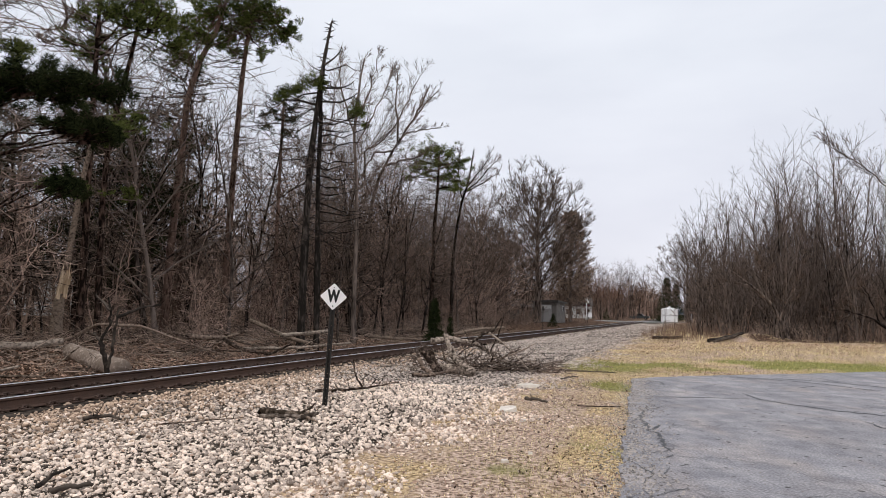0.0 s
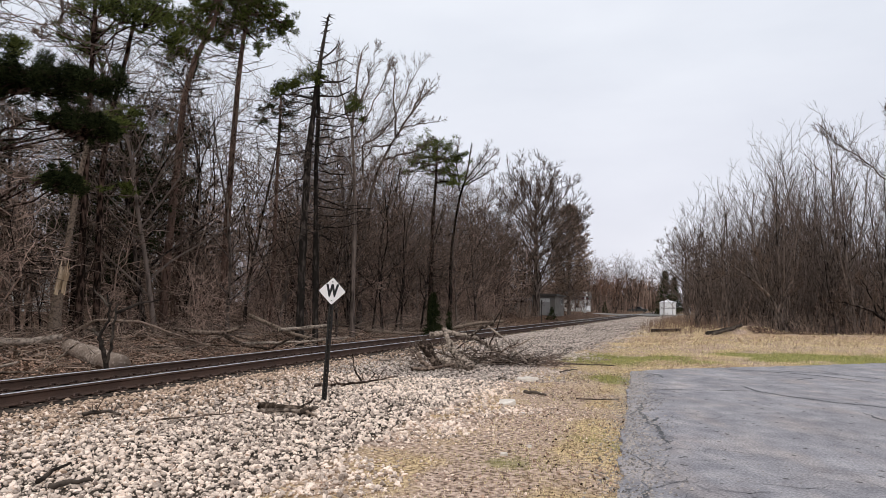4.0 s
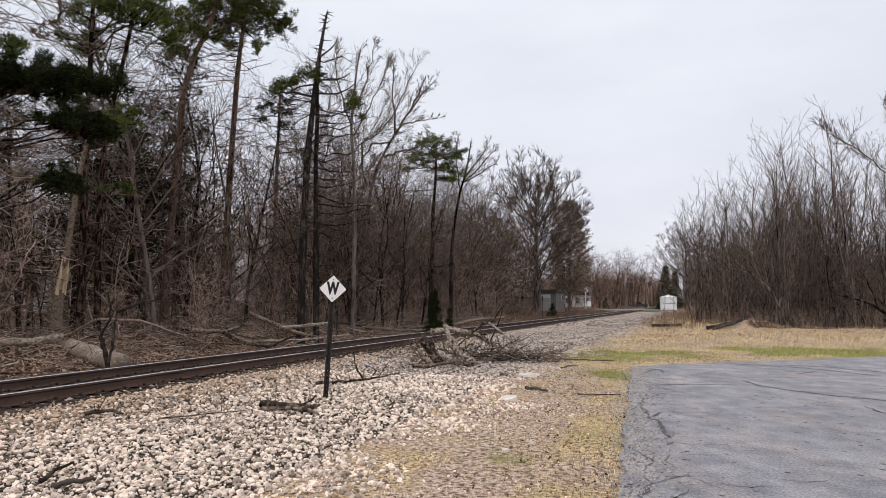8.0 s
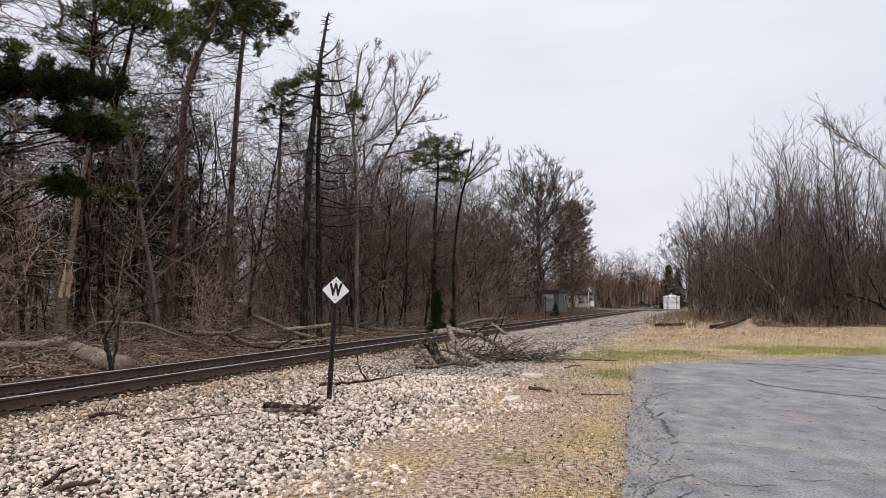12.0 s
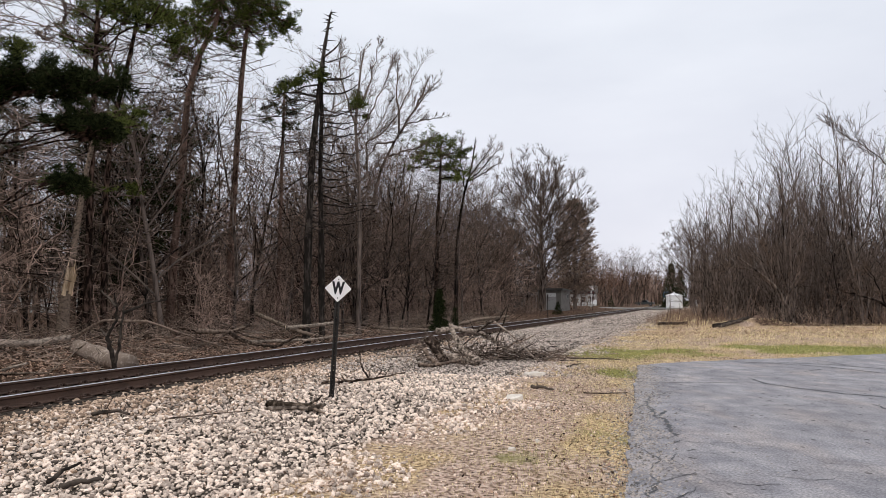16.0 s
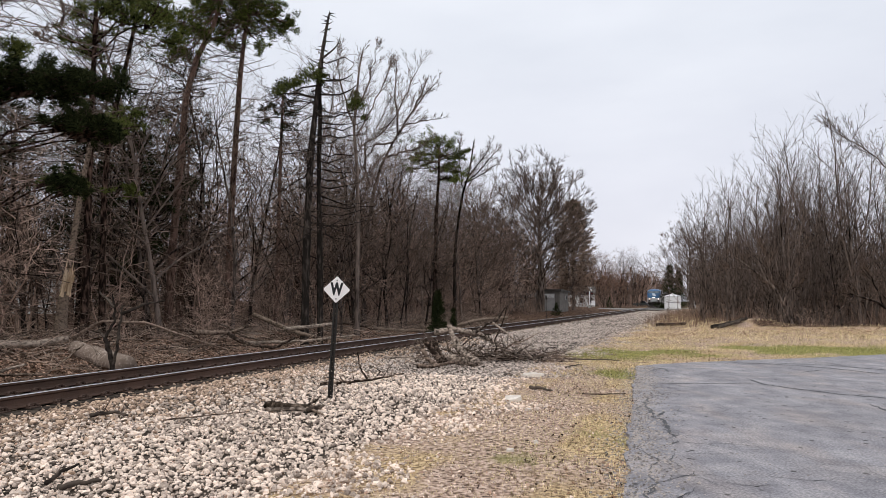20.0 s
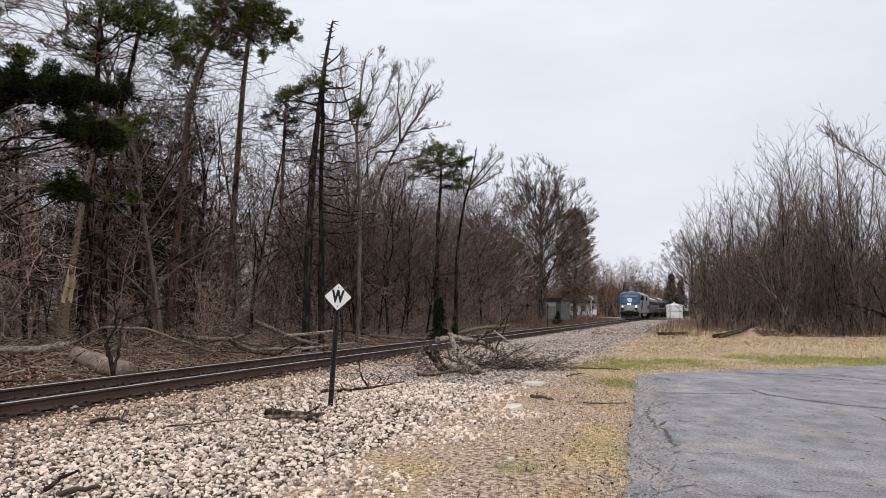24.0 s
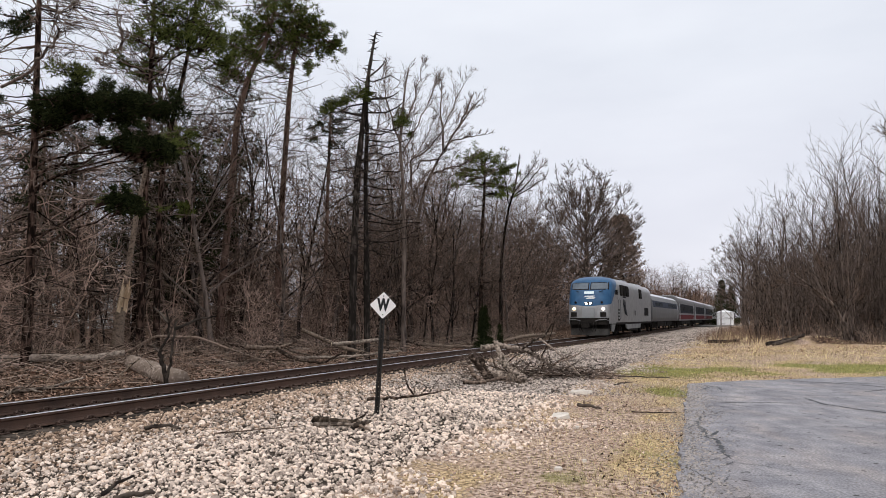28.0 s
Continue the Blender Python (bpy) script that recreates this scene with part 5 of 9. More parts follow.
def snag():
    """Two dead conifer trunks grown side by side, with stubs and long bare boughs."""
    rng = random.Random(77)
    base = Vector((-5.6, 30.0, gz(-5.6, 30.0)))
    t = thing("dead_tree", "tall dead conifer with a bare spire and stub branches", "dead tree", at=pose(*base))
    w, f = Geo(), Geo()
    main = [Vector(p) - base for p in ((-5.86, 30.0, 0), (-5.82, 30.0, 4.3), (-5.70, 30.0, 7.96), (-5.45, 30.0, 10.57), (-5.25, 30.0, 12.41), (-5.09, 30.0, 13.47), (-4.95, 30.0, 14.28))]
    twin = [Vector(p) - base for p in ((-5.25, 30.4, 0), (-5.34, 30.4, 4.33), (-5.42, 30.4, 7.3), (-5.38, 30.4, 9.81), (-5.42, 30.4, 11.07), (-5.33, 30.4, 11.84))]
    main[0].z = twin[0].z = -0.15
    m, k = stretched(main, 18), stretched(twin, 16)
    w.tube(m, [r * rng.uniform(0.82, 1.15) for r in thin(0.19, 19, 0.16)], 9)
    w.tube(k, [r * rng.uniform(0.82, 1.15) for r in thin(0.15, 17, 0.3)], 8)
    for s in range(70):
        trunk = m if s % 3 else k
        a = along(trunk, rng.uniform(0.3, 0.99))
        az = rng.uniform(0, 6.28)
        ln = rng.uniform(0.12, 0.5)
        w.tube([a, a + Vector((math.cos(az) * ln, math.sin(az) * ln, rng.uniform(-0.1, 0.15)))], [0.032, 0.012], 4)
    for line in (((0.36, 12.15), (0.82, 12.46), (1.01, 12.76), (1.11, 13.11)), ((0.25, 11.12), (1.08, 11.12), (1.52, 11.3), (1.72, 11.52)), ((0.25, 10.5), (1.09, 10.5), (1.62, 10.75), (1.97, 11.0)), ((0.17, 9.55), (0.85, 9.5), (1.39, 9.7), (2.07, 9.95)), ((0.06, 10.35), (-0.63, 10.55), (-1.37, 10.55), (-1.95, 10.2)), ((0.1, 10.9), (-0.51, 10.8), (-0.92, 10.55))):
        q = stretched([Vector((a, rng.uniform(-0.1, 0.1), z - base.z)) for a, z in line], 8)
        w.tube(q, thin(0.045, 9, 0.3), 5)
        for _ in range(7):
            p = along(q, rng.uniform(0.3, 1))
            f.tube([p, p + Vector((rng.gauss(0, 0.15), rng.gauss(0, 0.2), rng.gauss(0.05, 0.2)))], [0.012, 0.004], 3)
    for _ in range(60):
        z = rng.uniform(2.2, 9.6)
        trunk = m if rng.random() < 0.6 else k
        a = along(trunk, z / trunk[-1].z)
        az = rng.uniform(0, 6.28)
        ln = rng.uniform(0.5, 2.6) * (1.1 if math.cos(az) > 0 else 0.7)
        e = a + Vector((math.cos(az) * ln, math.sin(az) * ln, rng.gauss(-0.15, 0.55)))
        q = bent(a, e, rng.uniform(-0.15, 0.4), rng, wob=0.22)
        w.tube(q, thin(0.032, 6, 0.3), 4)
        for _k in range(8):
            p = along(q, rng.uniform(0.25, 1))
            f.tube([p, p + Vector((rng.gauss(0, 0.25), rng.gauss(0, 0.3), rng.gauss(0.0, 0.2)))], [0.011, 0.004], 3)
    for i in range(16):
        # long bare boughs on the open side, one above the other
        z = 2.6 + 0.33 * i
        a = along(k, z / k[-1].z)
        ln = rng.uniform(1.4, 3.3)
        q = bent(a, a + Vector((ln, rng.uniform(-1.2, 0.6), rng.uniform(-0.25, 0.45))), rng.uniform(0.05, 0.3), rng, wob=0.14)
        w.tube(q, thin(0.034, 6, 0.3), 4)
        for _k in range(10):
            p = along(q, rng.uniform(0.25, 1))
            f.tube([p, p + Vector((rng.gauss(0.1, 0.25), rng.gauss(0, 0.3), rng.gauss(0.05, 0.22)))], [0.011, 0.004], 3)
    put("trunk", w.mesh("trunk", True), bark("grey_dead_bark", (0.02, 0.0165, 0.014), (0.105, 0.086, 0.074), 0.3), t)
    put("twig_tangle", f, M_TWIG, t)["kind"] = "stuff"
    leafy = Geo()
    for x, z, r in ((-0.05, 11.45, 0.42), (-0.45, 11.2, 0.32), (0.25, 11.2, 0.3), (-1.2, 11.0, 0.35), (-1.6, 10.75, 0.28), (-0.8, 11.1, 0.2), (1.75, 10.1, 0.25)):
        needles(leafy, Vector((x, rng.uniform(-0.3, 0.3), z - base.z)), r, 95, rng, 0.2)
    put("green_tuft", leafy, M_NEEDLE, t, "last green needle tufts")


def broken_trunk():
    """A leaning trunk that snapped near the ground: pale splinters at its foot."""
    rng = random.Random(5)
    base = Vector((-13.5, 25.0, gz(-13.5, 25.0)))
    t = thing("broken_tree", "snapped leaning tree trunk with pale splintered wood", "dead tree", at=pose(*base))
    line = [Vector(p) - base for p in ((-13.30, 25.0, 2.75), (-13.22, 25.0, 3.13), (-13.10, 25.0, 4.24), (-12.96, 25.0, 5.36), (-12.8, 25.0, 6.5), (-12.5, 25.1, 8.2))]
    w = Geo()
    w.tube(stretched(line, 12), thin(0.12, 13, 0.6), 9, tip=False, cap=True)
    put("upper_trunk", w.mesh("upper_trunk", True), M_LOG_BARK, t, "grey-tan trunk with patches of bark")
    s = Geo()
    low = Vector((0.10, 0, 1.75))
    s.tube([Vector((0.0, 0, -0.1)), Vector((0.02, 0, 0.8)), low], [0.26, 0.2, 0.16], 9, tip=False, cap=True)
    put("stump", s, M_LOG_BARK, t)
    for _ in range(26):
        a = rng.uniform(0, 6.28)
        r = rng.uniform(0.0, 0.17)
        b = low + Vector((r * math.cos(a), r * math.sin(a), rng.uniform(-0.2, 0.0)))
        e = b + Vector((rng.gauss(0.16, 0.05), rng.gauss(0, 0.05), rng.uniform(0.5, 1.35)))
        p = Geo()
        p.tube([b, b.lerp(e, 0.6), e], [0.055, 0.04, 0.004], 4)
        put("splinter", p, M_PALE_WOOD, t, "fresh pale yellow splinter")


snag()
broken_trunk()


def cone_tree(label, x, y, height, width, leaf, n, name="cedar", seed=1, spray=1.0, low=0.0):
    """A small conical evergreen, dense to the ground."""
    rng = random.Random(seed)
    t = thing(name, label, "evergreen", at=pose(x, y, gz(x, y)))
    w, g = Geo(), Geo()
    w.tube([Vector((0, 0, -0.1)), Vector((0, 0, height * 0.5)), Vector((0.05, 0, height * 0.95))], [height * 0.02, height * 0.014, 0.01], 6)
    put("trunk", w, M_BARK, t)
    for i in range(n):
        h = low + (1 - low) * rng.random() ** 1.2
        r = width * 0.5 * (1 - h) * (0.75 + 0.4 * math.sin(i * 1.7) * rng.random()) + 0.03
        a = rng.uniform(0, 6.28)
        q = r * rng.random() ** 0.35
        needles(g, Vector((math.cos(a) * q, math.sin(a) * q, height * (0.02 + 0.96 * h))), height * 0.05 + 0.03, 6, rng, min(0.5, height * 0.05 + 0.05) * spray, 1.0)
    put("foliage", g, leaf, t)
    return t


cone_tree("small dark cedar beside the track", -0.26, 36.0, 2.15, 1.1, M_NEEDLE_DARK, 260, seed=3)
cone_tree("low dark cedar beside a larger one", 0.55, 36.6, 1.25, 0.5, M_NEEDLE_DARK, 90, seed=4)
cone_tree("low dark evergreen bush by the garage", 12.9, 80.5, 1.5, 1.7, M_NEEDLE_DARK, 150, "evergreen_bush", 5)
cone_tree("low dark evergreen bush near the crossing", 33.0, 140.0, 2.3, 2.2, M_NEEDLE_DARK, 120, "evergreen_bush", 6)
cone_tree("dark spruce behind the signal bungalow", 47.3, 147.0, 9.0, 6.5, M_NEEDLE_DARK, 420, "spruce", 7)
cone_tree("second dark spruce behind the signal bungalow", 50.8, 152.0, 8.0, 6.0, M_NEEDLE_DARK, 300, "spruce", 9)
def brown_conifer(x, y, height, width):
    """A broad rounded conifer with bristling brown-grey boughs that rise at their tips."""
    rng = random.Random(83)
    t = thing("juniper", "broad brown-tinged conifer among bare trees", "evergreen", at=pose(x, y, gz(x, y)))
    w, f, g = Geo(), Geo(), Geo()
    w.tube([Vector((0, 0, -0.1)), Vector((0.1, 0, height * 0.5)), Vector((0.05, 0, height * 0.97))], [0.3, 0.2, 0.03], 8)
    for i in range(230):
        h = 0.16 + 0.82 * (i + rng.random()) / 230
        r = width * 0.5 * (1 - h) ** 0.55 * min(1.0, 0.55 + 1.6 * (h - 0.16)) * rng.uniform(0.75, 1.08) + 0.15
        az = i * 2.4 + rng.uniform(-0.3, 0.3)
        a = Vector((0, 0, height * h - 0.12 * r))
        e = Vector((math.cos(az) * r, math.sin(az) * r, height * h + 0.22 * r))
        q = bent(a, e, 0.10 * r, rng, wob=0.06)
        w.tube(q, thin(0.05, 6, 0.3), 4)
        for _ in range(int(9 + 6 * r)):
            p = along(q, rng.uniform(0.3, 1.0))
            d = (Vector((math.cos(az), math.sin(az), 0.35)) + Vector((rng.gauss(0, 0.6), rng.gauss(0, 0.6), rng.gauss(0.05, 0.4)))).normalized()
            ln = rng.uniform(0.35, 0.9)
            f.tube([p, p + d * ln], [0.025, 0.012], 3)
            for _k in range(5):
                c = p + d * ln * rng.uniform(0.2, 1.0)
                f.sliver(c, c + (d + Vector((rng.gauss(0, 0.6), rng.gauss(0, 0.6), rng.gauss(0.1, 0.5)))).normalized() * rng.uniform(0.2, 0.45), 0.03)
    for i in range(26):
        needles(g, Vector((rng.gauss(0, 0.28), rng.gauss(0, 0.28), height * (0.92 + 0.07 * rng.random()))), 0.35, 6, rng, 0.5, 1.0)
    put("trunk", w, M_BARK, t)
    put("foliage", f, M_BROWN_NEEDLE, t, "brown-grey bristling sprays")
    put("leader", g, M_NEEDLE_DARK, t, "dark green top")


brown_conifer(20.1, 109.0, 17.2, 9.4)


# ---- brush ----
def thicket(seed, stems, height, spread, arch=0.5, r=0.012, twigs=7):
    rng = random.Random(seed)
    g, f = Geo(), Geo()
    for _ in range(stems):
        p = Vector((rng.gauss(0, spread), rng.gauss(0, spread), -0.1))
        d = Vector((rng.gauss(0, 0.35), rng.gauss(0, 0.35), 1)).normalized()
        h = height * rng.uniform(0.45, 1.1)
        bend = Vector((rng.gauss(0, 1), rng.gauss(0, 1), rng.uniform(-1, 0))) * arch * 0.35
        pts = [p]
        for i in range(3):
            d = (d + bend * 0.65 + Vector((rng.gauss(0, 0.2), rng.gauss(0, 0.2), rng.gauss(0, 0.1)))).normalized()
            pts.append(pts[-1] + d * h / 3)
        g.tube(pts, [r, r * 0.8, r * 0.6, r * 0.3], 3)
        for _k in range(twigs):
            a = along(pts, rng.uniform(0.2, 1))
            e = a + Vector((rng.gauss(0, 0.34), rng.gauss(0, 0.34), rng.gauss(0.08, 0.26))) * (0.35 + 0.26 * height)
            f.sliver(a, e, r * 0.55)
    return g.mesh("stems"), f.mesh("twigs")


BRUSH = [thicket(200 + i, 48, 1.9 + 0.3 * i, 1.05, 1.1, 0.0125, 8) for i in range(4)]
POLES = [thicket(220 + i, 24, 5.2, 1.7, 0.16, 0.018, 16) for i in range(2)]
SHRUBS = []
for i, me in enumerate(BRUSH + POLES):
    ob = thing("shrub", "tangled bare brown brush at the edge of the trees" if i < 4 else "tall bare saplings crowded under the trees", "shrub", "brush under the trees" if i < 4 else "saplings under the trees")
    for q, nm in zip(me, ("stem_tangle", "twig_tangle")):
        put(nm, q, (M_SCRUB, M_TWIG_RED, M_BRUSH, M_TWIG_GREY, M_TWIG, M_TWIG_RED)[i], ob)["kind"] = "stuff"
    SHRUBS.append([ob, False])


def shrub(k, x, y, turn, s, tall=1.0):
    m = Matrix.LocRotScale((x, y, gz(x, y)), Euler((0, 0, radians(turn))), (s, s, s * tall))
    if not SHRUBS[k][1]:
        SHRUBS[k][1] = True
        SHRUBS[k][0].matrix_basis = m
    else:
        copy_thing(SHRUBS[k][0], m)


def build_brush():
    rng = random.Random(31)
    for u, step, y0, y1, lo, hi in ((-6.4, 3.6, 15, 60, 0.22, 0.5), (-8.6, 3.2, 14, 84, 0.5, 0.95), (-10.8, 3.2, 12, 90, 0.7, 1.25), (-13.5, 3.6, 10, 96, 0.8, 1.5), (-17, 5.5, 8, 90, 1.1, 1.8)):
        y = y0
        while y < y1:
            p = track_point(y, u + rng.uniform(-1.2, 1.2))
            shrub(rng.randrange(4), p.x, p.y, rng.uniform(0, 360), rng.uniform(lo, hi) * (1 + p.y / 200), rng.uniform(0.8, 1.2))
            y += step * rng.uniform(0.7, 1.3) * (1 + y / 150)
    for u, step, y0, y1 in ((-14, 6, 12, 100), (-20, 6, 8, 110), (-28, 7, 6, 110)):
        y = y0
        while y < y1:
            p = track_point(y, u + rng.uniform(-1.5, 1.5))
            shrub(4 + rng.randrange(2), p.x, p.y, rng.uniform(0, 360), rng.uniform(0.8, 1.5) * (1 + max(0, -u - 20) / 60), rng.uniform(0.9, 1.3))
            y += step * rng.uniform(0.7, 1.3)
    # the thicket on the other side
    for depth, step, lo, hi in ((-0.4, 2.4, 0.4, 0.8), (1.2, 3.0, 0.6, 1.1), (3.6, 4.5, 0.9, 1.4), (7.0, 7.0, 1.1, 1.6)):
        k = 4.0
        while k < 74:
            x, y = edge_spot(k, depth)
            shrub(rng.randrange(4), x + rng.uniform(-0.6, 0.6), y + rng.uniform(-0.5, 0.5), rng.uniform(0, 360), rng.uniform(lo, hi), rng.uniform(0.9, 1.3))
            k += step * rng.uniform(0.7, 1.3) * (1 + 0.012 * max(0, k - 20))
    for depth, step in ((4.0, 8.0), (8.0, 6.0), (12.0, 6.0)):
        k = 3.0
        while k < 74:
            x, y = edge_spot(k, depth)
            shrub(4 + rng.randrange(2), x, y, rng.uniform(0, 360), rng.uniform(0.8, 1.3), rng.uniform(0.8, 1.2))
            k += step * rng.uniform(0.7, 1.3)
    # low weeds before the thicket
    for y in np.arange(39.5, 90, 2.3):
        x = float(thicket_edge(y)) - rng.uniform(0.3, 2.6)
        if across(x, y) > 6.8:
            shrub(rng.choice((0, 1)), x, float(y), rng.uniform(0, 360), rng.uniform(0.3, 0.5))


build_brush()


# ---- trees further along the line, and the woods that close the view ----
def far_trees():
    rng = random.Random(41)
    plant(10, 12.7, 92.0, 40, 1.26)
    for x, y, k, s in ((44.4, 126.5, 11, 1.1), (47.6, 128.5, 2, 1.3), (51.0, 130.0, 0, 1.3), (46.5, 133.5, 1, 1.3), (49.5, 124.0, 3, 1.2)):
        plant(k, x, y, 53 * y, s)
    plant(1, 3.4, 66.0, 80, 0.8)
    plant(11, 3.9, 76.0, 100, 0.92)
    for i in range(9):
        y = 82 + 1.6 * i
        plant((4, 5, 6, 0)[i % 4], (0.055 + 0.0085 * i) * y, y, 67 * i, 0.80 + 0.05 * (i % 4))
    for x, y, k, s in ((-4.7, 40.0, 0, 1.0), (-2.6, 43.0, 1, 0.93), (-5.8, 45.0, 2, 1.08), (-1.2, 47.0, 3, 0.78), (-7.0, 38.0, 1, 0.95), (3.4, 62.0, 3, 1.05), (1.5, 56.0, 0, 0.85), (5.6, 78.0, 2, 1.0), (-9.8, 36.0, 2, 1.0), (-11.5, 29.0, 0, 1.0), (-14.5, 28.0, 3, 1.05), (-9.2, 31.0, 1, 0.95), (-12.2, 34.0, 2, 1.1)):
        plant(k, x, y, 37 * y, s)
    def row(count, y0, y1, a0, a1, kinds, lo, hi):
        """Trees between two lines of sight down the track."""
        for k in range(count):
            y = rng.uniform(y0, y1)
            x = (a0 + (a1 - a0) * (k + rng.random()) / count) * y
            if clear_spot(x, y):
                plant(kinds[k % len(kinds)], x, y, rng.uniform(0, 360), rng.uniform(lo, hi), 0.0, "end_mass" if y > 176 else "")

    row(26, 150, 178, 0.165, 0.262, (12, 13, 14, 4), 0.75, 1.0)
    row(18, 178, 232, 0.205, 0.296, (12, 14, 13, 5), 1.05, 1.3)
    row(6, 215, 245, 0.262, 0.30, (0, 1), 0.95, 1.1)
    row(10, 250, 340, 0.21, 0.40, (12, 4, 14, 7), 1.2, 1.6)
    row(9, 146, 172, 0.352, 0.45, (7, 8, 9), 1.3, 1.6)
    for k in range(12):
        shrub(4 + k % 2, 4.0 + 1.25 * k + rng.uniform(-1, 1), 104 + 2 * (k % 5) + rng.uniform(-3, 3), rng.uniform(0, 360), rng.uniform(1.2, 1.9))
    for x, y, k, s in ((5.5, 106, 1, 1.1), (9.5, 112, 2, 1.15), (12.0, 118, 0, 1.1), (16.5, 114, 3, 1.0), (7.5, 98, 3, 1.0)):
        plant(k, x, y, 41 * y, s)
    for k in range(14):
        y = rng.uniform(146, 178)
        x = (0.165 + 0.0085 * k) * y
        if clear_spot(x, y):
            shrub(4 + k % 2, x, y, rng.uniform(0, 360), rng.uniform(1.0, 1.6))


far_trees()


def near_trees():
    """More trees at the near corner of the wood, where their crowns close over."""
    rng = random.Random(44)
    for k in range(9):
        p = track_point(rng.uniform(12, 36), rng.uniform(-22, -12))
        plant(rng.choice((0, 1, 2, 3, 0, 1, 2, 3, 5)), p.x, p.y, rng.uniform(0, 360), rng.uniform(0.85, 1.1), rng.uniform(-6, 6))


near_trees()


def join_masses():
    """Builds each gathered mass of trees as one mesh."""
    labels = {"wood_mass": "crowded bare trees deep in the wood", "thicket_mass": "crowded young bare trees deep in the thicket", "end_mass": "bare trees far down the line"}
    for name, trees in JOINED.items():
        verts, faces, slots, mats, count = [], [], [], [], 0
        for k, m in trees:
            for part in BASE[k].children:
                me = part.data
                co = np.empty(len(me.vertices) * 3, dtype=np.float32)
                me.vertices.foreach_get("co", co)
                me.calc_loop_triangles()
                tri = np.empty(len(me.loop_triangles) * 3, dtype=np.int32)
                me.loop_triangles.foreach_get("vertices", tri)
                w = np.array(m, dtype=np.float32)
                verts.append(co.reshape(-1, 3) @ w[:3, :3].T + w[:3, 3])
                faces.append(tri.reshape(-1, 3) + count)
                if me.materials[0] not in mats:
                    mats.append(me.materials[0])
                slots.append(np.full(len(tri) // 3, mats.index(me.materials[0]), dtype=np.int32))
                count += len(me.vertices)
        me = big_mesh(name, np.concatenate(verts), np.concatenate(faces), mats[0])
        for q in mats[1:]:
            me.materials.append(q)
        me.polygons.foreach_set("material_index", np.concatenate(slots))
        tagged(new(name, me), labels[name], "woods", kind="stuff")


join_masses()


def far_woods(name, label, spots, seed, material):
    """Crowded stems and twigs of the woods far behind: one mass that nobody could count."""
    rng = np.random.default_rng(seed)
    v, f = [], []
    for x, y, h in spots:
        z = gz(x, y) - 0.2
        sway = rng.normal(0, 0.05, 2)
        w = 0.05 + 0.0009 * math.hypot(x, y)
        for k in range(48):
            if k == 0:
                a, b, ww = np.array([x, y, z]), np.array([x + sway[0] * h, y + sway[1] * h, z + h]), w * 1.6
            else:
                t = rng.uniform(0.08, 0.98)
                a = np.array([x + sway[0] * h * t, y + sway[1] * h * t, z + h * t])
                ln = h * rng.uniform(0.12, 0.34) * (1.15 - 0.7 * t)
                az = rng.uniform(0, 6.283)
                if k > 12:
                    a = a + np.array([math.cos(az * 3), math.sin(az * 3), 0.35]) * ln * rng.uniform(0, 0.9)
                b, ww = a + np.array([math.cos(az), math.sin(az), rng.uniform(0.15, 1.3)]) * ln, w * (0.5 if k < 13 else 0.34)
            s = len(v)
            v += [a + (ww, 0, 0), a + (-ww * 0.5, ww * 0.8, 0), a + (-ww * 0.5, -ww * 0.8, 0), b]
            f += [(s, s + 1, s + 3), (s + 1, s + 2, s + 3), (s + 2, s, s + 3)] if k == 0 else [(s, s + 1, s + 3)]
    tagged(new(name, big_mesh(name, np.array(v), np.array(f), material)), label, "woods", kind="stuff")


def deep_spots(seed, count, u0, u1, y0, y1, h0, h1, right=False):
    rng = random.Random(seed)
    out = []
    while len(out) < count:
        y = rng.uniform(y0, y1)
        if right:
            x = 18.5 + 0.30 * (y - 28) + rng.uniform(u0, u1)
            out.append((x, y, rng.uniform(h0, h1) * (1 + 0.002 * y)))
        else:
            p = track_point(y, rng.uniform(u0, u1))
            if not (open_view(p.x, p.y) and rng.random() < 0.8):
                out.append((p.x, p.y, rng.uniform(h0, h1)))
    return out


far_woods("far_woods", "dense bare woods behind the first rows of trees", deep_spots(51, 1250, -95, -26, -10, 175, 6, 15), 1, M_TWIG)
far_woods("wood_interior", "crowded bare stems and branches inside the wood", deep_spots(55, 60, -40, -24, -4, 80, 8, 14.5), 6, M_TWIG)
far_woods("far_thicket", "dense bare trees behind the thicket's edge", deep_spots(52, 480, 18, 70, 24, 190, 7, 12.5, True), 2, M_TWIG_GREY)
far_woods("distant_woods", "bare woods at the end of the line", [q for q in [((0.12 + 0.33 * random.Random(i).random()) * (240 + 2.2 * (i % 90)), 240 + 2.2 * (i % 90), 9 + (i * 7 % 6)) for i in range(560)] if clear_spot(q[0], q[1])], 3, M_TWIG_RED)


# ---- the train ----
M_SILVER = mat("silver_grey_paint", (0.38, 0.39, 0.40), rough=0.42, metal=0.35, vary=0.10, scale=1.2, fine=14.0, bump=0.05, spec=0.5)
M_STEEL = mat("brushed_stainless_steel", (0.19, 0.185, 0.185), rough=0.55, metal=0.25, vary=0.15, scale=1.0, fine=10.0, bump=0.05, spec=0.2)
M_ROOF = mat("pale_weathered_roof", (0.55, 0.56, 0.58), rough=0.5, metal=0.3, vary=0.12, scale=0.8, fine=8.0, bump=0.05)
M_BLACK = mat("sooty_black_running_gear", (0.007, 0.0065, 0.006), rough=0.85, vary=0.4, scale=2.0, fine=20.0, bump=0.2, tint=(0.024, 0.021, 0.019), spec=0.05)
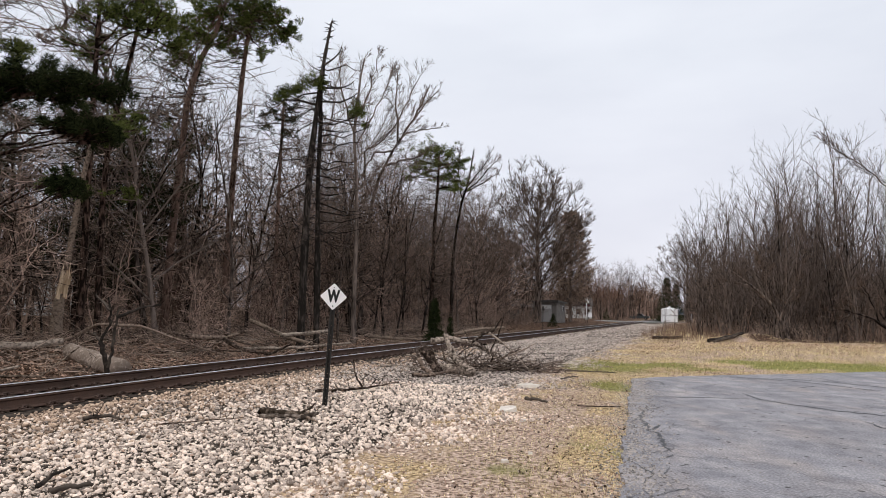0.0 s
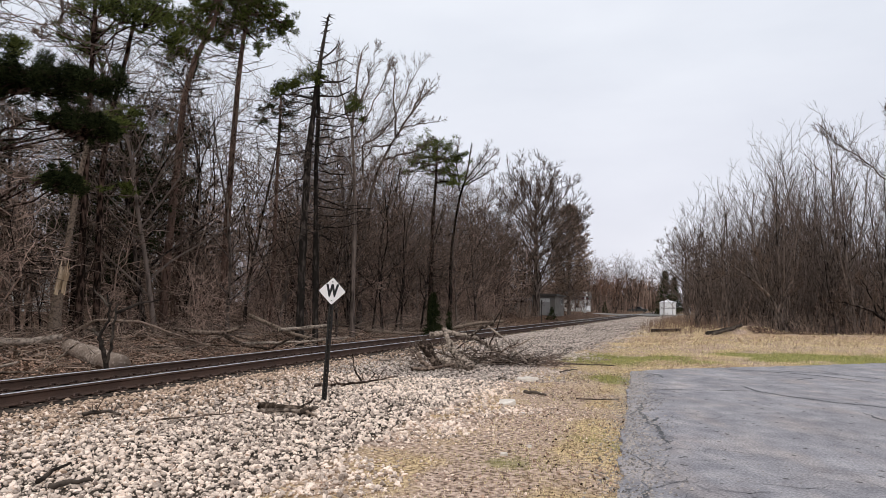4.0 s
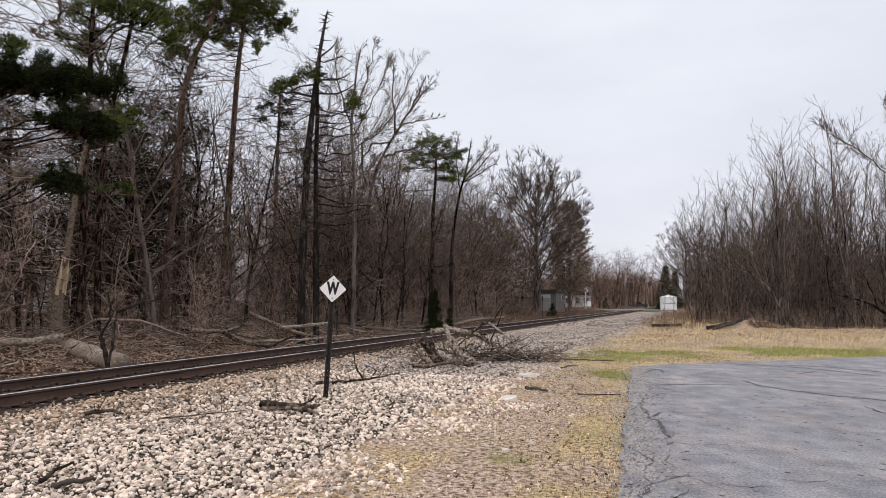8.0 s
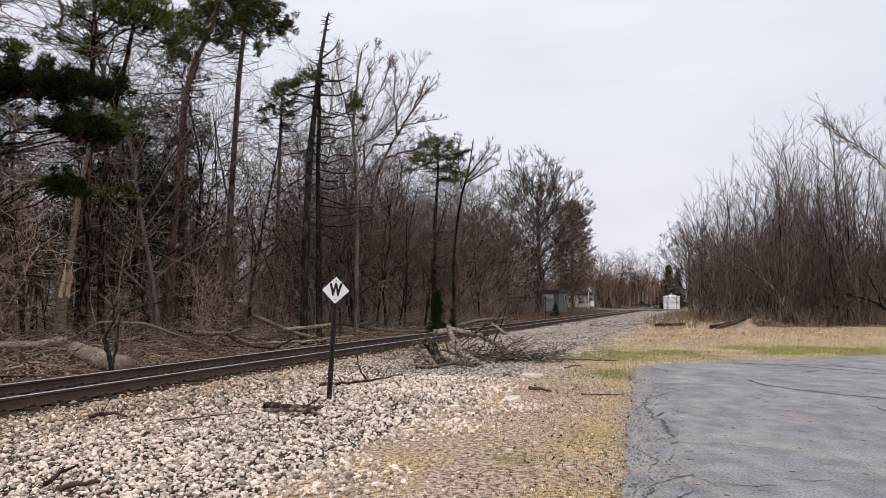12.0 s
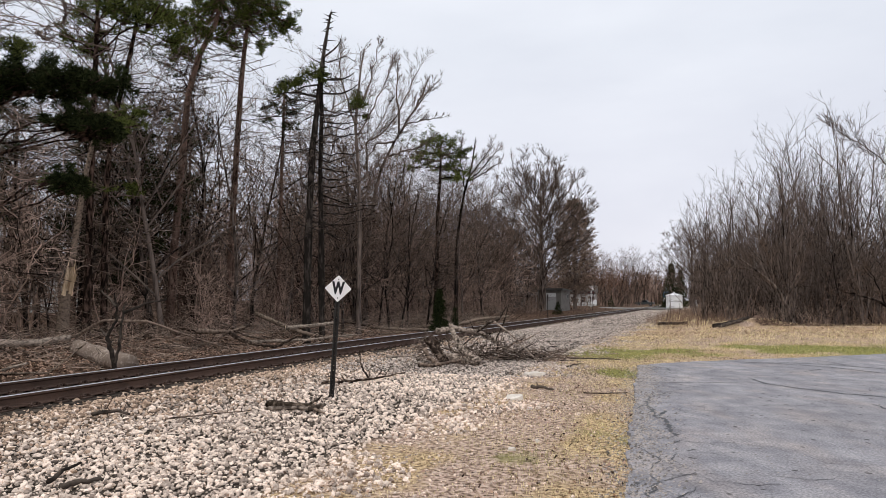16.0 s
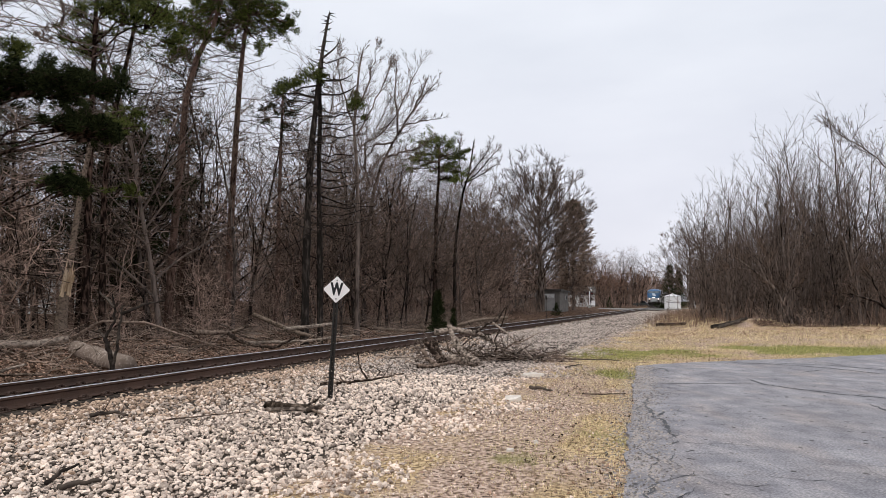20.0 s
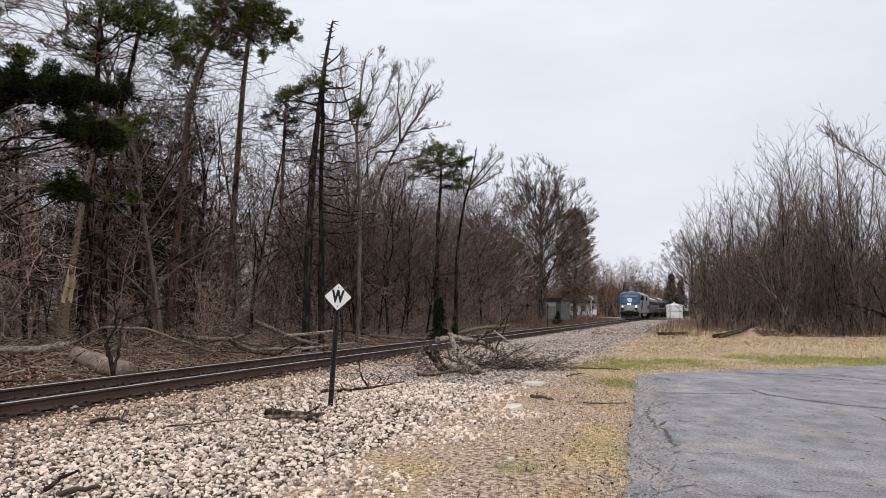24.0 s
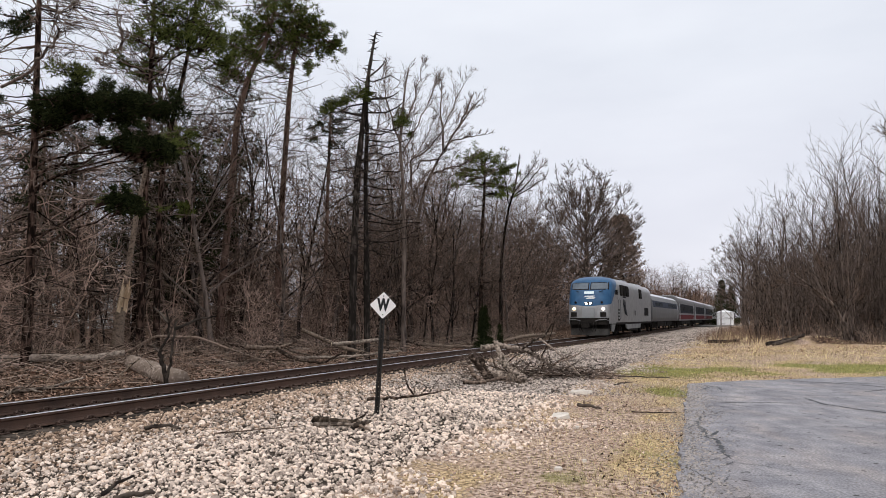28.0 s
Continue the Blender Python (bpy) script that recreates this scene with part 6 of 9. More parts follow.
M_GLASS = mat("dark_tinted_glass", (0.012, 0.014, 0.017), rough=0.55, vary=0.2, scale=1.0, fine=3.0, bump=0, spec=0.03)
M_WINDSHIELD = mat("pale_reflecting_windshield", (0.075, 0.10, 0.125), rough=0.08, vary=0.2, scale=1.0, fine=3.0, bump=0, spec=0.9)
M_RED = mat("dull_red_stripe", (0.135, 0.03, 0.033), rough=0.8, vary=0.15, scale=1.0, fine=10.0, bump=0.03, spec=0.08)
M_BAND = mat("dark_slate_window_band", (0.042, 0.043, 0.05), rough=0.8, vary=0.2, scale=1.0, fine=10.0, bump=0.03, spec=0.02)
M_BAND_BLUE = mat("blue_grey_window_band", (0.075, 0.083, 0.105), rough=0.8, vary=0.2, scale=1.0, fine=10.0, bump=0.03, spec=0.02)
M_WHITE = mat("white_paint", (0.78, 0.78, 0.77), rough=0.5, vary=0.08, scale=1.5, fine=20.0, bump=0.03)
M_LAMP = mat("lit_headlight", (1.0, 0.93, 0.80), rough=0.3, vary=0.0, bump=0, emit=9.0)
M_LAMP_WARM = mat("lit_ditch_light", (1.0, 0.80, 0.52), rough=0.3, vary=0.0, bump=0, emit=3.0)
M_LAMP_SOFT = mat("lit_white_ditch_light", (1.0, 0.92, 0.82), rough=0.3, vary=0.0, bump=0, emit=3.5)
M_BOARD = mat("lit_number_board", (0.75, 0.88, 0.92), rough=0.4, vary=0.0, bump=0, emit=0.12)


def livery():
    """Blue over the cab and silver behind it, parted by a line that rises towards the roof."""
    m = bpy.data.materials.new("blue_and_silver_livery")
    m.use_nodes = True
    n, l = m.node_tree.nodes, m.node_tree.links
    p = n["Principled BSDF"]
    p.inputs["Roughness"].default_value, p.inputs["Specular IOR Level"].default_value = 0.42, 0.25
    co, sep, no = n.new("ShaderNodeTexCoord"), n.new("ShaderNodeSeparateXYZ"), n.new("ShaderNodeTexNoise")
    no.inputs["Scale"].default_value = 3.0
    l.new(co.outputs["Object"], sep.inputs[0])
    l.new(co.outputs["Object"], no.inputs["Vector"])

    def math_node(op, a, b):
        k = n.new("ShaderNodeMath")
        k.operation = op
        for i, q in enumerate((a, b)):
            if isinstance(q, (int, float)):
                k.inputs[i].default_value = q
            else:
                l.new(q, k.inputs[i])
        return k.outputs[0]

    rise = math_node("MULTIPLY", math_node("POWER", math_node("MAXIMUM", math_node("SUBTRACT", sep.outputs["Y"], 0.45), 0.0), 1.25), 0.52)
    dip = math_node("MULTIPLY", math_node("ABSOLUTE", sep.outputs["X"], 0), 0.10)
    blue = math_node("GREATER_THAN", sep.outputs["Z"], math_node("ADD", math_node("ADD", rise, dip), 2.14))

    def ramp(a, b):
        r = n.new("ShaderNodeValToRGB")
        r.color_ramp.elements[0].position, r.color_ramp.elements[0].color = 0.3, (*a, 1)
        r.color_ramp.elements[1].position, r.color_ramp.elements[1].color = 0.75, (*b, 1)
        l.new(no.outputs["Fac"], r.inputs[0])
        return r.outputs[0]

    mx = n.new("ShaderNodeMixRGB")
    l.new(blue, mx.inputs[0])
    l.new(ramp((0.29, 0.285, 0.285), (0.40, 0.395, 0.395)), mx.inputs[1])
    l.new(ramp((0.022, 0.085, 0.185), (0.032, 0.11, 0.225)), mx.inputs[2])
    l.new(mx.outputs[0], p.inputs["Base Color"])
    metal = math_node("MULTIPLY", math_node("SUBTRACT", 1.0, blue), 0.3)
    l.new(metal, p.inputs["Metallic"])
    return m


M_LIVERY = livery()
M_GRIMY_SILVER = mat("grimy_silver_paint", (0.13, 0.125, 0.12), rough=0.6, metal=0.2, vary=0.35, scale=1.2, fine=10.0, bump=0.08, tint=(0.30, 0.295, 0.29), spec=0.2)
M_PLOUGH = mat("dull_grimy_grey_paint", (0.035, 0.033, 0.031), rough=0.75, vary=0.3, scale=1.5, fine=12.0, bump=0.1, tint=(0.07, 0.065, 0.06), spec=0.08)


def wheelset(parent, y, r=0.5):
    g = Geo()
    n = 28
    for s in (-1, 1):
        for x0, x1, rr in ((0.69, 0.82, r), (0.66, 0.69, r + 0.028)):
            g.prism([(rr * math.cos(2 * math.pi * k / n), rr * math.sin(2 * math.pi * k / n)) for k in range(n)], s * x0, s * x1, 0)
        # raised hub with ribs, so that its turning can be seen
        for k in range(5):
            a = 2 * math.pi * k / 5
            c, q = Vector((s * 0.83, 0.28 * math.cos(a), 0.28 * math.sin(a))), 0.05
            g.box((min(c.x, s * 0.80), c.y - q, c.z - q), (max(c.x, s * 0.80), c.y + q, c.z + q))
    g.tube([Vector((-0.8, 0, 0)), Vector((0.8, 0, 0))], [0.09, 0.09], 10, tip=False, cap=True)
    return put("wheelset", fix(g.mesh("wheelset")), M_BLACK, parent, "black steel wheels on one axle", at=pose(0, y, r))


def truck(parent, y, span, label="black truck frame"):
    g = Geo()
    for s in (-1, 1):
        g.prism([(y - span / 2 - 0.55, 0.62), (y - span / 2 - 0.3, 0.42), (y - span / 2 + 0.45, 0.42), (y - 0.5, 0.30), (y + 0.5, 0.30), (y + span / 2 - 0.45, 0.42), (y + span / 2 + 0.3, 0.42), (y + span / 2 + 0.55, 0.62), (y + span / 2 + 0.4, 0.86), (y - span / 2 - 0.4, 0.86)], s * 0.95, s * 1.12, 0)
        for e in (-1, 1):
            g.box((min(s * 1.1, s * 1.26), y + e * span / 2 - 0.2, 0.34), (max(s * 1.1, s * 1.26), y + e * span / 2 + 0.2, 0.68), 0.05)
            g.tube([Vector((s * 1.2, y + e * 0.45, 0.35)), Vector((s * 1.2, y + e * 0.45, 0.95))], [0.11, 0.11], 8, tip=False, cap=True)
    g.box((-0.95, y - 0.3, 0.5), (0.95, y + 0.3, 0.95))
    t = put("truck", fix(g.mesh("truck")), M_BLACK, parent, label)
    return t


def quad_panel(name, corners, thick, material, parent, label="", out=Vector((1, 0, 0))):
    """A flat panel with thickness, standing proud of the surface behind it."""
    g = Geo()
    c = [Vector(p) for p in corners]
    g.v = [p - out * 0.02 for p in c] + [p + out * thick for p in c]
    g.f = [(3, 2, 1, 0), (4, 5, 6, 7)] + [(k, (k + 1) % 4, 4 + (k + 1) % 4, 4 + k) for k in range(4)]
    return put(name, fix(g.mesh(name)), material, parent, label)


def disc(name, centre, r, depth, material, parent, label=""):
    g = Geo()
    x, y, z = centre
    n = 16
    for yy, rr in ((y + 0.08, r), (y - depth * 0.5, r), (y - depth, r * 0.75)):
        g.v += [Vector((x + rr * math.cos(2 * math.pi * k / n), yy, z + rr * math.sin(2 * math.pi * k / n))) for k in range(n)]
    for i in range(2):
        g.f += [(i * n + k, i * n + (k + 1) % n, i * n + n + (k + 1) % n, i * n + n + k) for k in range(n)]
    g.f.append(tuple(range(2 * n, 3 * n)))
    return put(name, fix(g.mesh(name)), material, parent, label)


def loco_half(z):
    """Half width of the locomotive's body at a height."""
    if z < 3.7:
        return 1.50
    return 1.50 - 0.36 * ((z - 3.7) / 0.5) ** 2


def loco_front(u, z):
    """How far behind the tip the nose lies, at a height and a sideways place from -1 to 1."""
    prof = ((0.95, 0.0), (1.35, 0.0), (2.05, 0.06), (2.4, 0.14), (3.2, 0.42), (3.9, 0.86), (4.08, 1.1), (4.2, 1.7))
    y = prof[-1][1]
    for (z0, y0), (z1, y1) in zip(prof, prof[1:]):
        if z <= z1:
            y = y0 + (y1 - y0) * max(0, (z - z0) / (z1 - z0))
            break
    return y + 0.42 * abs(u) ** 9 + 0.10 * u * u


def nose_patch(name, s, u0, u1, z0, z1, off, material, parent, label=""):
    """A panel that follows the curve of the nose and stands a little proud of it."""
    g = Geo()
    nu, nz = 6, 4
    out = Vector((0, -0.85, 0.5)).normalized()
    for lift in (off, -0.02):
        for i in range(nz):
            z = z0 + (z1 - z0) * i / (nz - 1)
            for k in range(nu):
                u = u0 + (u1 - u0) * k / (nu - 1)
                g.v.append(Vector((s * u * loco_half(z), loco_front(u, z), z)) + out * lift)
    m = nu * nz
    for i in range(nz - 1):
        for k in range(nu - 1):
            a = i * nu + k
            g.f += [(a, a + 1, a + nu + 1, a + nu), (m + a, m + a + nu, m + a + nu + 1, m + a + 1)]
    rim = list(range(nu)) + [i * nu + nu - 1 for i in range(1, nz)] + [(nz - 1) * nu + k for k in range(nu - 2, -1, -1)] + [i * nu for i in range(nz - 2, 0, -1)]
    g.f += [(rim[i], rim[(i + 1) % len(rim)], m + rim[(i + 1) % len(rim)], m + rim[i]) for i in range(len(rim))]
    return put(name, fix(g.mesh(name)), material, parent, label)


def locomotive(length=21.0):
    loco = thing("locomotive", "blue and silver diesel passenger locomotive with lit headlights", "locomotive", "vehicles of the train")
    zs = [0.95, 1.15, 1.35, 1.6, 1.85, 2.05, 2.25, 2.45, 2.7, 2.95, 3.2, 3.45, 3.65, 3.85, 3.98, 4.1, 4.2]
    us = [-1, -0.97, -0.93, -0.88, -0.8, -0.6, -0.4, -0.2, 0, 0.2, 0.4, 0.6, 0.8, 0.88, 0.93, 0.97, 1]
    g = Geo()
    for z in zs:
        for u in us:
            g.v.append(Vector((u * loco_half(z), loco_front(u, z), z + (0.09 * (1 - u * u) if z == zs[-1] else 0))))
    w, h = len(us), len(zs)
    for i in range(h - 1):
        for j in range(w - 1):
            a = i * w + j
            g.f.append((a, a + 1, a + w + 1, a + w))
    rim = [i * w for i in range(h)] + [(h - 1) * w + j for j in range(1, w)] + [i * w + w - 1 for i in range(h - 2, -1, -1)]
    stations = [3.0, 3.6, 5.0, 9.0, 14.0, 20.4, length]
    last = rim
    for yy in stations:
        cur = []
        for q in rim:
            p = g.v[q]
            k = 0.97 if yy == length else 1.0
            cur.append(len(g.v))
            g.v.append(Vector((p.x * k, max(yy, p.y + 0.02), p.z - (0.03 if yy == length else 0))))
        g.f += [(last[i], last[i + 1], cur[i + 1], cur[i]) for i in range(len(rim) - 1)]
        last = cur
    g.f.append(tuple(last))
    put("body", fix(g.mesh("body", True)), M_LIVERY, loco, "body painted blue at the cab and silver behind")
    bot = Geo()
    bot.box((-1.46, 0.7, 0.88), (1.46, length - 0.1, 1.0))
    put("underframe", bot, M_BLACK, loco)
    # cab windows: two windshields in the slope of the nose
    for s in (-1, 1):
        nose_patch("windshield_frame", s, 0.03, 0.88, 3.32, 3.84, 0.012, M_BLACK, loco, "black rubber windshield frame")
        nose_patch("windshield", s, 0.07, 0.84, 3.37, 3.79, 0.025, M_WINDSHIELD, loco, "pale reflecting windshield")
        wiper = Geo()
        a = Vector((s * 0.95, loco_front(0.6, 3.25), 3.22)) + Vector((0, -0.07, 0.04))
        wiper.tube([a, a + Vector((-s * 0.25, -0.02, -0.10))], [0.02, 0.02], 5, tip=False, cap=True)
        put("wiper", wiper, M_BLACK, loco)
        # side window, door and step well of the cab
        quad_panel("side_window", [(s * 1.455, 2.15, 3.1), (s * 1.455, 2.75, 3.1), (s * 1.39, 2.75, 3.62), (s * 1.39, 2.35, 3.62)], 0.03, M_WINDSHIELD, loco, "pale side window of the cab", Vector((s, 0, 0.1)))
        quad_panel("cab_door", [(s * 1.5, 3.1, 1.2), (s * 1.5, 3.75, 1.2), (s * 1.5, 3.75, 3.15), (s * 1.5, 3.1, 3.15)], 0.012, M_SILVER, loco, "", Vector((s, 0, 0)))
        for k in range(4):
            quad_panel("step", [(s * 1.5, 3.12, 1.15 + 0.24 * k), (s * 1.5, 3.7, 1.15 + 0.24 * k), (s * 1.5, 3.7, 1.28 + 0.24 * k), (s * 1.5, 3.12, 1.28 + 0.24 * k)], 0.02, M_BLACK, loco, "dark recessed step", Vector((s, 0, 0)))
        rail = Geo()
        for yy in (3.02, 3.84):
            rail.tube([Vector((s * 1.5, yy, 1.2)), Vector((s * 1.58, yy, 1.35)), Vector((s * 1.58, yy, 2.6)), Vector((s * 1.5, yy, 2.75))], [0.02] * 4, 5, tip=False, cap=True)
        put("handrail", rail, M_STEEL, loco)
        # louvres high on the side, and the grille low at the back
        for y0, y1 in ((4.1, 5.1), (5.35, 6.35), (6.6, 7.7), (13.3, 14.5)):
            pan = quad_panel("louvre_panel", [(s * (loco_half(3.0) + 0.035), y0, 3.0), (s * (loco_half(3.0) + 0.035), y1, 3.0), (s * (loco_half(3.78) + 0.035), y1 - 0.25, 3.78), (s * (loco_half(3.78) + 0.035), y0 - 0.25, 3.78)], 0.05, M_BLACK, loco, "dark louvred intake", Vector((s, 0, 0.1)))
            for k in range(5):
                z = 3.1 + 0.125 * k
                x = loco_half(z) + 0.07
                quad_panel("slat", [(s * x, y0 + 0.04, z), (s * x, y1 - 0.04, z), (s * x, y1 - 0.04, z + 0.035), (s * x, y0 + 0.04, z + 0.035)], 0.02, M_BLACK, pan, "", Vector((s, 0, 0)))
        quad_panel("roof_hatch", [(s * 1.43, 8.4, 3.62), (s * 1.43, 13.0, 3.62), (s * 1.27, 13.0, 3.95), (s * 1.27, 8.4, 3.95)], 0.02, M_WHITE, loco, "pale panel below the roof", Vector((s, 0, 0.35)))
        g2 = quad_panel("grille", [(s * 1.5, 16.4, 1.55), (s * 1.5, 18.8, 1.55), (s * 1.5, 18.8, 2.25), (s * 1.5, 16.4, 2.25)], 0.02, M_BLACK, loco, "black ventilation grille", Vector((s, 0, 0)))
        for k in range(4):
            quad_panel("grille_bar", [(s * 1.52, 16.4 + 0.6 * k, 1.55), (s * 1.52, 16.46 + 0.6 * k, 1.55), (s * 1.52, 16.46 + 0.6 * k, 2.25), (s * 1.52, 16.4 + 0.6 * k, 2.25)], 0.02, M_BAND, g2, "", Vector((s, 0, 0)))
        quad_panel("small_vent", [(s * 1.5, 10.9, 1.55), (s * 1.5, 11.15, 1.55), (s * 1.5, 11.15, 1.95), (s * 1.5, 10.9, 1.95)], 0.02, M_BLACK, loco, "", Vector((s, 0, 0)))
        # emblem: three bowed bands, as plain shapes
        for k in range(3):
            e = Geo()
            pts = []
            for i in range(7):
                t = i / 6
                pts.append(Vector((s * 1.512, 5.2 + 0.42 * k + 0.9 * t * t, 2.75 - 1.15 * t - 0.05 * k)))
            for i in range(6):
                b = len(e.v)
                e.v += [pts[i], pts[i] + Vector((0, 0.26, 0.02)), pts[i + 1] + Vector((0, 0.26, 0.02)), pts[i + 1]]
                e.v += [p + Vector((s * 0.008, 0, 0)) for p in e.v[b:b + 4]]
                e.f += [(b, b + 1, b + 2, b + 3), (b + 4, b + 5, b + 6, b + 7), (b, b + 4, b + 7, b + 3), (b + 1, b + 5, b + 6, b + 2)]
            put("emblem_band", fix(e.mesh("emblem_band")), M_BAND, loco, "dark bowed emblem band")
        e = Geo()
        e.box((min(s * 1.5, s * 1.512), 5.2, 2.86), (max(s * 1.5, s * 1.512), 6.7, 2.98))
        put("lettering_bar", e, M_BAND, loco)
        # lamps
        disc("headlight", (s * 0.155, loco_front(0.1, 2.36) - 0.03, 2.36), 0.08, 0.06, M_LAMP, loco, "lit round headlight")
        disc("ditch_light", (s * 1.02, loco_front(0.68, 1.97) - 0.02, 1.97), 0.105, 0.07, M_LAMP_WARM if s < 0 else M_LAMP_SOFT, loco, "lit ditch light low on the nose")
        disc("marker_light", (s * 0.92, loco_front(0.6, 2.42) - 0.01, 2.42), 0.085, 0.05, M_BLACK, loco, "unlit dark marker lamp")
        box = Geo()
        box.box((s * 1.02 - 0.2, loco_front(0.7, 1.6) - 0.10, 1.42), (s * 1.02 + 0.2, loco_front(0.7, 1.6) + 0.2, 1.74), 0.04)
        put("step_box", box, M_BLACK, loco, "black box below the ditch light")
        bar = Geo()
        bar.tube([Vector((s * 0.5, -0.22, 1.12)), Vector((s * 0.75, -0.26, 1.2)), Vector((s * 1.25, -0.1, 1.22)), Vector((s * 1.4, 0.25, 1.15))], [0.03] * 4, 6, tip=False, cap=True)
        put("grab_bar", bar, M_STEEL, loco)
        mir = Geo()
        mir.box((min(s * 1.52, s * 1.70), 2.0, 3.0), (max(s * 1.52, s * 1.70), 2.06, 3.35), 0.01)
        put("mirror", mir, M_BLACK, loco)
        tank = Geo()
        tank.prism([(8.2, 0.32), (13.0, 0.32), (13.3, 0.5), (13.3, 0.95), (7.9, 0.95), (7.9, 0.5)], min(s * 0.1, s * 1.4), max(s * 0.1, s * 1.4), 0)
        put("fuel_tank", fix(tank.mesh("fuel_tank")), M_BLACK, loco, "dark sooty fuel tank below the sill")
        sk = Geo()
        sk.prism([(0.9, 0.98), (0.95, 0.42), (1.5, 0.38), (2.1, 0.7), (2.3, 0.98)], min(s * 1.36, s * 1.46), max(s * 1.36, s * 1.46), 0)
        put("side_skirt", fix(sk.mesh("side_skirt")), M_GRIMY_SILVER, loco, "grimy silver skirt behind the pilot")
        sk = Geo()
        sk.prism([(6.55, 1.02), (6.8, 0.62), (7.3, 0.50), (13.6, 0.50), (14.1, 0.62), (14.35, 1.02)], min(s * 1.41, s * 1.49), max(s * 1.41, s * 1.49), 0)
        put("tank_skirt", fix(sk.mesh("tank_skirt")), M_GRIMY_SILVER, loco, "grimy silver skirt over the fuel tank")
        dark = quad_panel("black_sill", [(s * 1.5, 2.4, 0.86), (s * 1.5, length - 0.3, 0.86), (s * 1.5, length - 0.3, 1.02), (s * 1.5, 2.4, 1.02)], 0.012, M_BLACK, loco, "", Vector((s, 0, 0)))
    num = quad_panel("number_board", [(-0.34, loco_front(0, 3.02), 3.02), (0.34, loco_front(0, 3.02), 3.02), (0.34, loco_front(0, 3.19), 3.19), (-0.34, loco_front(0, 3.19), 3.19)], 0.03, M_BOARD, loco, "small lit board with unreadable bars", Vector((0, -0.85, 0.4)))
    for k, (x0, x1) in enumerate(((-0.38, 0.30), (-0.22, 0.36))):
        z = 2.80 - 0.12 * k
        quad_panel("nose_emblem", [(x0, loco_front(0, z), z), (x1, loco_front(0, z), z), (x1 + 0.1, loco_front(0, z + 0.09), z + 0.09), (x0 + 0.16, loco_front(0, z + 0.09), z + 0.09)], 0.02, M_WHITE, loco, "white plain emblem stroke", Vector((0, -0.85, 0.4)))
    g = Geo()
    for s in (-1, 1):
        a = loco_front(0, 2.36) - 0.05
    g.box((-0.29, a + 0.01, 2.26), (0.29, a + 0.2, 2.46), 0.05)
    put("headlight_housing", g, M_BLACK, loco)
    g = Geo()
    g.box((-0.42, -0.06, 1.36), (0.42, 0.3, 2.02))
    put("nose_door", g, M_SILVER, loco)
    # bumper, coupler and pilot plough
    g = Geo()
    g.prism([(-1.42, 0.45), (-1.3, -0.05), (-0.75, -0.2), (0.75, -0.2), (1.3, -0.05), (1.42, 0.45), (1.42, 0.8), (-1.42, 0.8)], 0.88, 1.34, 2)
    put("bumper", fix(g.mesh("bumper")), M_BLACK, loco, "black front bumper")
    g = Geo()
    g.box((-1.3, 0.3, 0.45), (1.3, 0.75, 0.92))
    put("buffer_beam", g, M_BLACK, loco)
    g = Geo()
    g.box((-0.2, -0.75, 0.70), (0.2, 0.1, 1.02), 0.04)
    g.box((-0.3, -0.85, 0.66), (0.12, -0.58, 1.06), 0.06)
    put("coupler", g, M_BLACK, loco)
    for x in (-0.55, -0.38, 0.4, 0.58):
        hose = Geo()
        hose.tube([Vector((x, -0.2, 1.05)), Vector((x * 1.05, -0.42, 0.85)), Vector((x * 1.02, -0.4, 0.55)), Vector((x * 0.9, -0.34, 0.42))], [0.03] * 4, 5, tip=False, cap=True)
        put("air_hose", hose, M_BLACK, loco)
    g = Geo()
    g.prism([(-1.35, 0.7), (-1.3, 0.25), (-0.4, -0.32), (0.4, -0.32), (1.3, 0.25), (1.35, 0.7)], 0.14, 0.60, 2)
    put("pilot_plough", fix(g.mesh("pilot_plough")), M_PLOUGH, loco, "dull dark grey pilot plough")
    # roof equipment
    for y0, y1, hh, w in ((3.4, 4.2, 0.12, 0.3), (8.5, 11.5, 0.10, 0.8), (14.8, 16.6, 0.12, 0.7), (17.2, 19.6, 0.12, 0.75)):
        g = Geo()
        g.box((-w, y0, 4.22), (w, y1, 4.28 + hh), 0.05)
        put("roof_fan_cover" if w > 0.5 else "horn_cluster", g, M_ROOF, loco)
    for y in (4.35, 16.9):
        truck(loco, y, 2.75)
    return loco, [wheelset(loco, y, 0.5) for y in (4.35 - 1.37, 4.35 + 1.37, 16.9 - 1.37, 16.9 + 1.37)]


def car_section(kind):
    if kind == "round":
        return [(1.38, 1.0), (1.52, 1.35), (1.56, 1.9), (1.54, 2.5), (1.45, 3.1), (1.25, 3.5), (0.85, 3.78), (0.4, 3.87)]
    return [(1.46, 0.95), (1.5, 1.15), (1.5, 1.9), (1.5, 2.9), (1.48, 3.55), (1.38, 3.92), (1.05, 4.18), (0.5, 4.3)]


def section_x(sec, z):
    for (x0, z0), (x1, z1) in zip(sec, sec[1:]):
        if z <= z1:
            return x0 + (x1 - x0) * max(0, (z - z0) / (z1 - z0))
    return sec[-1][0]


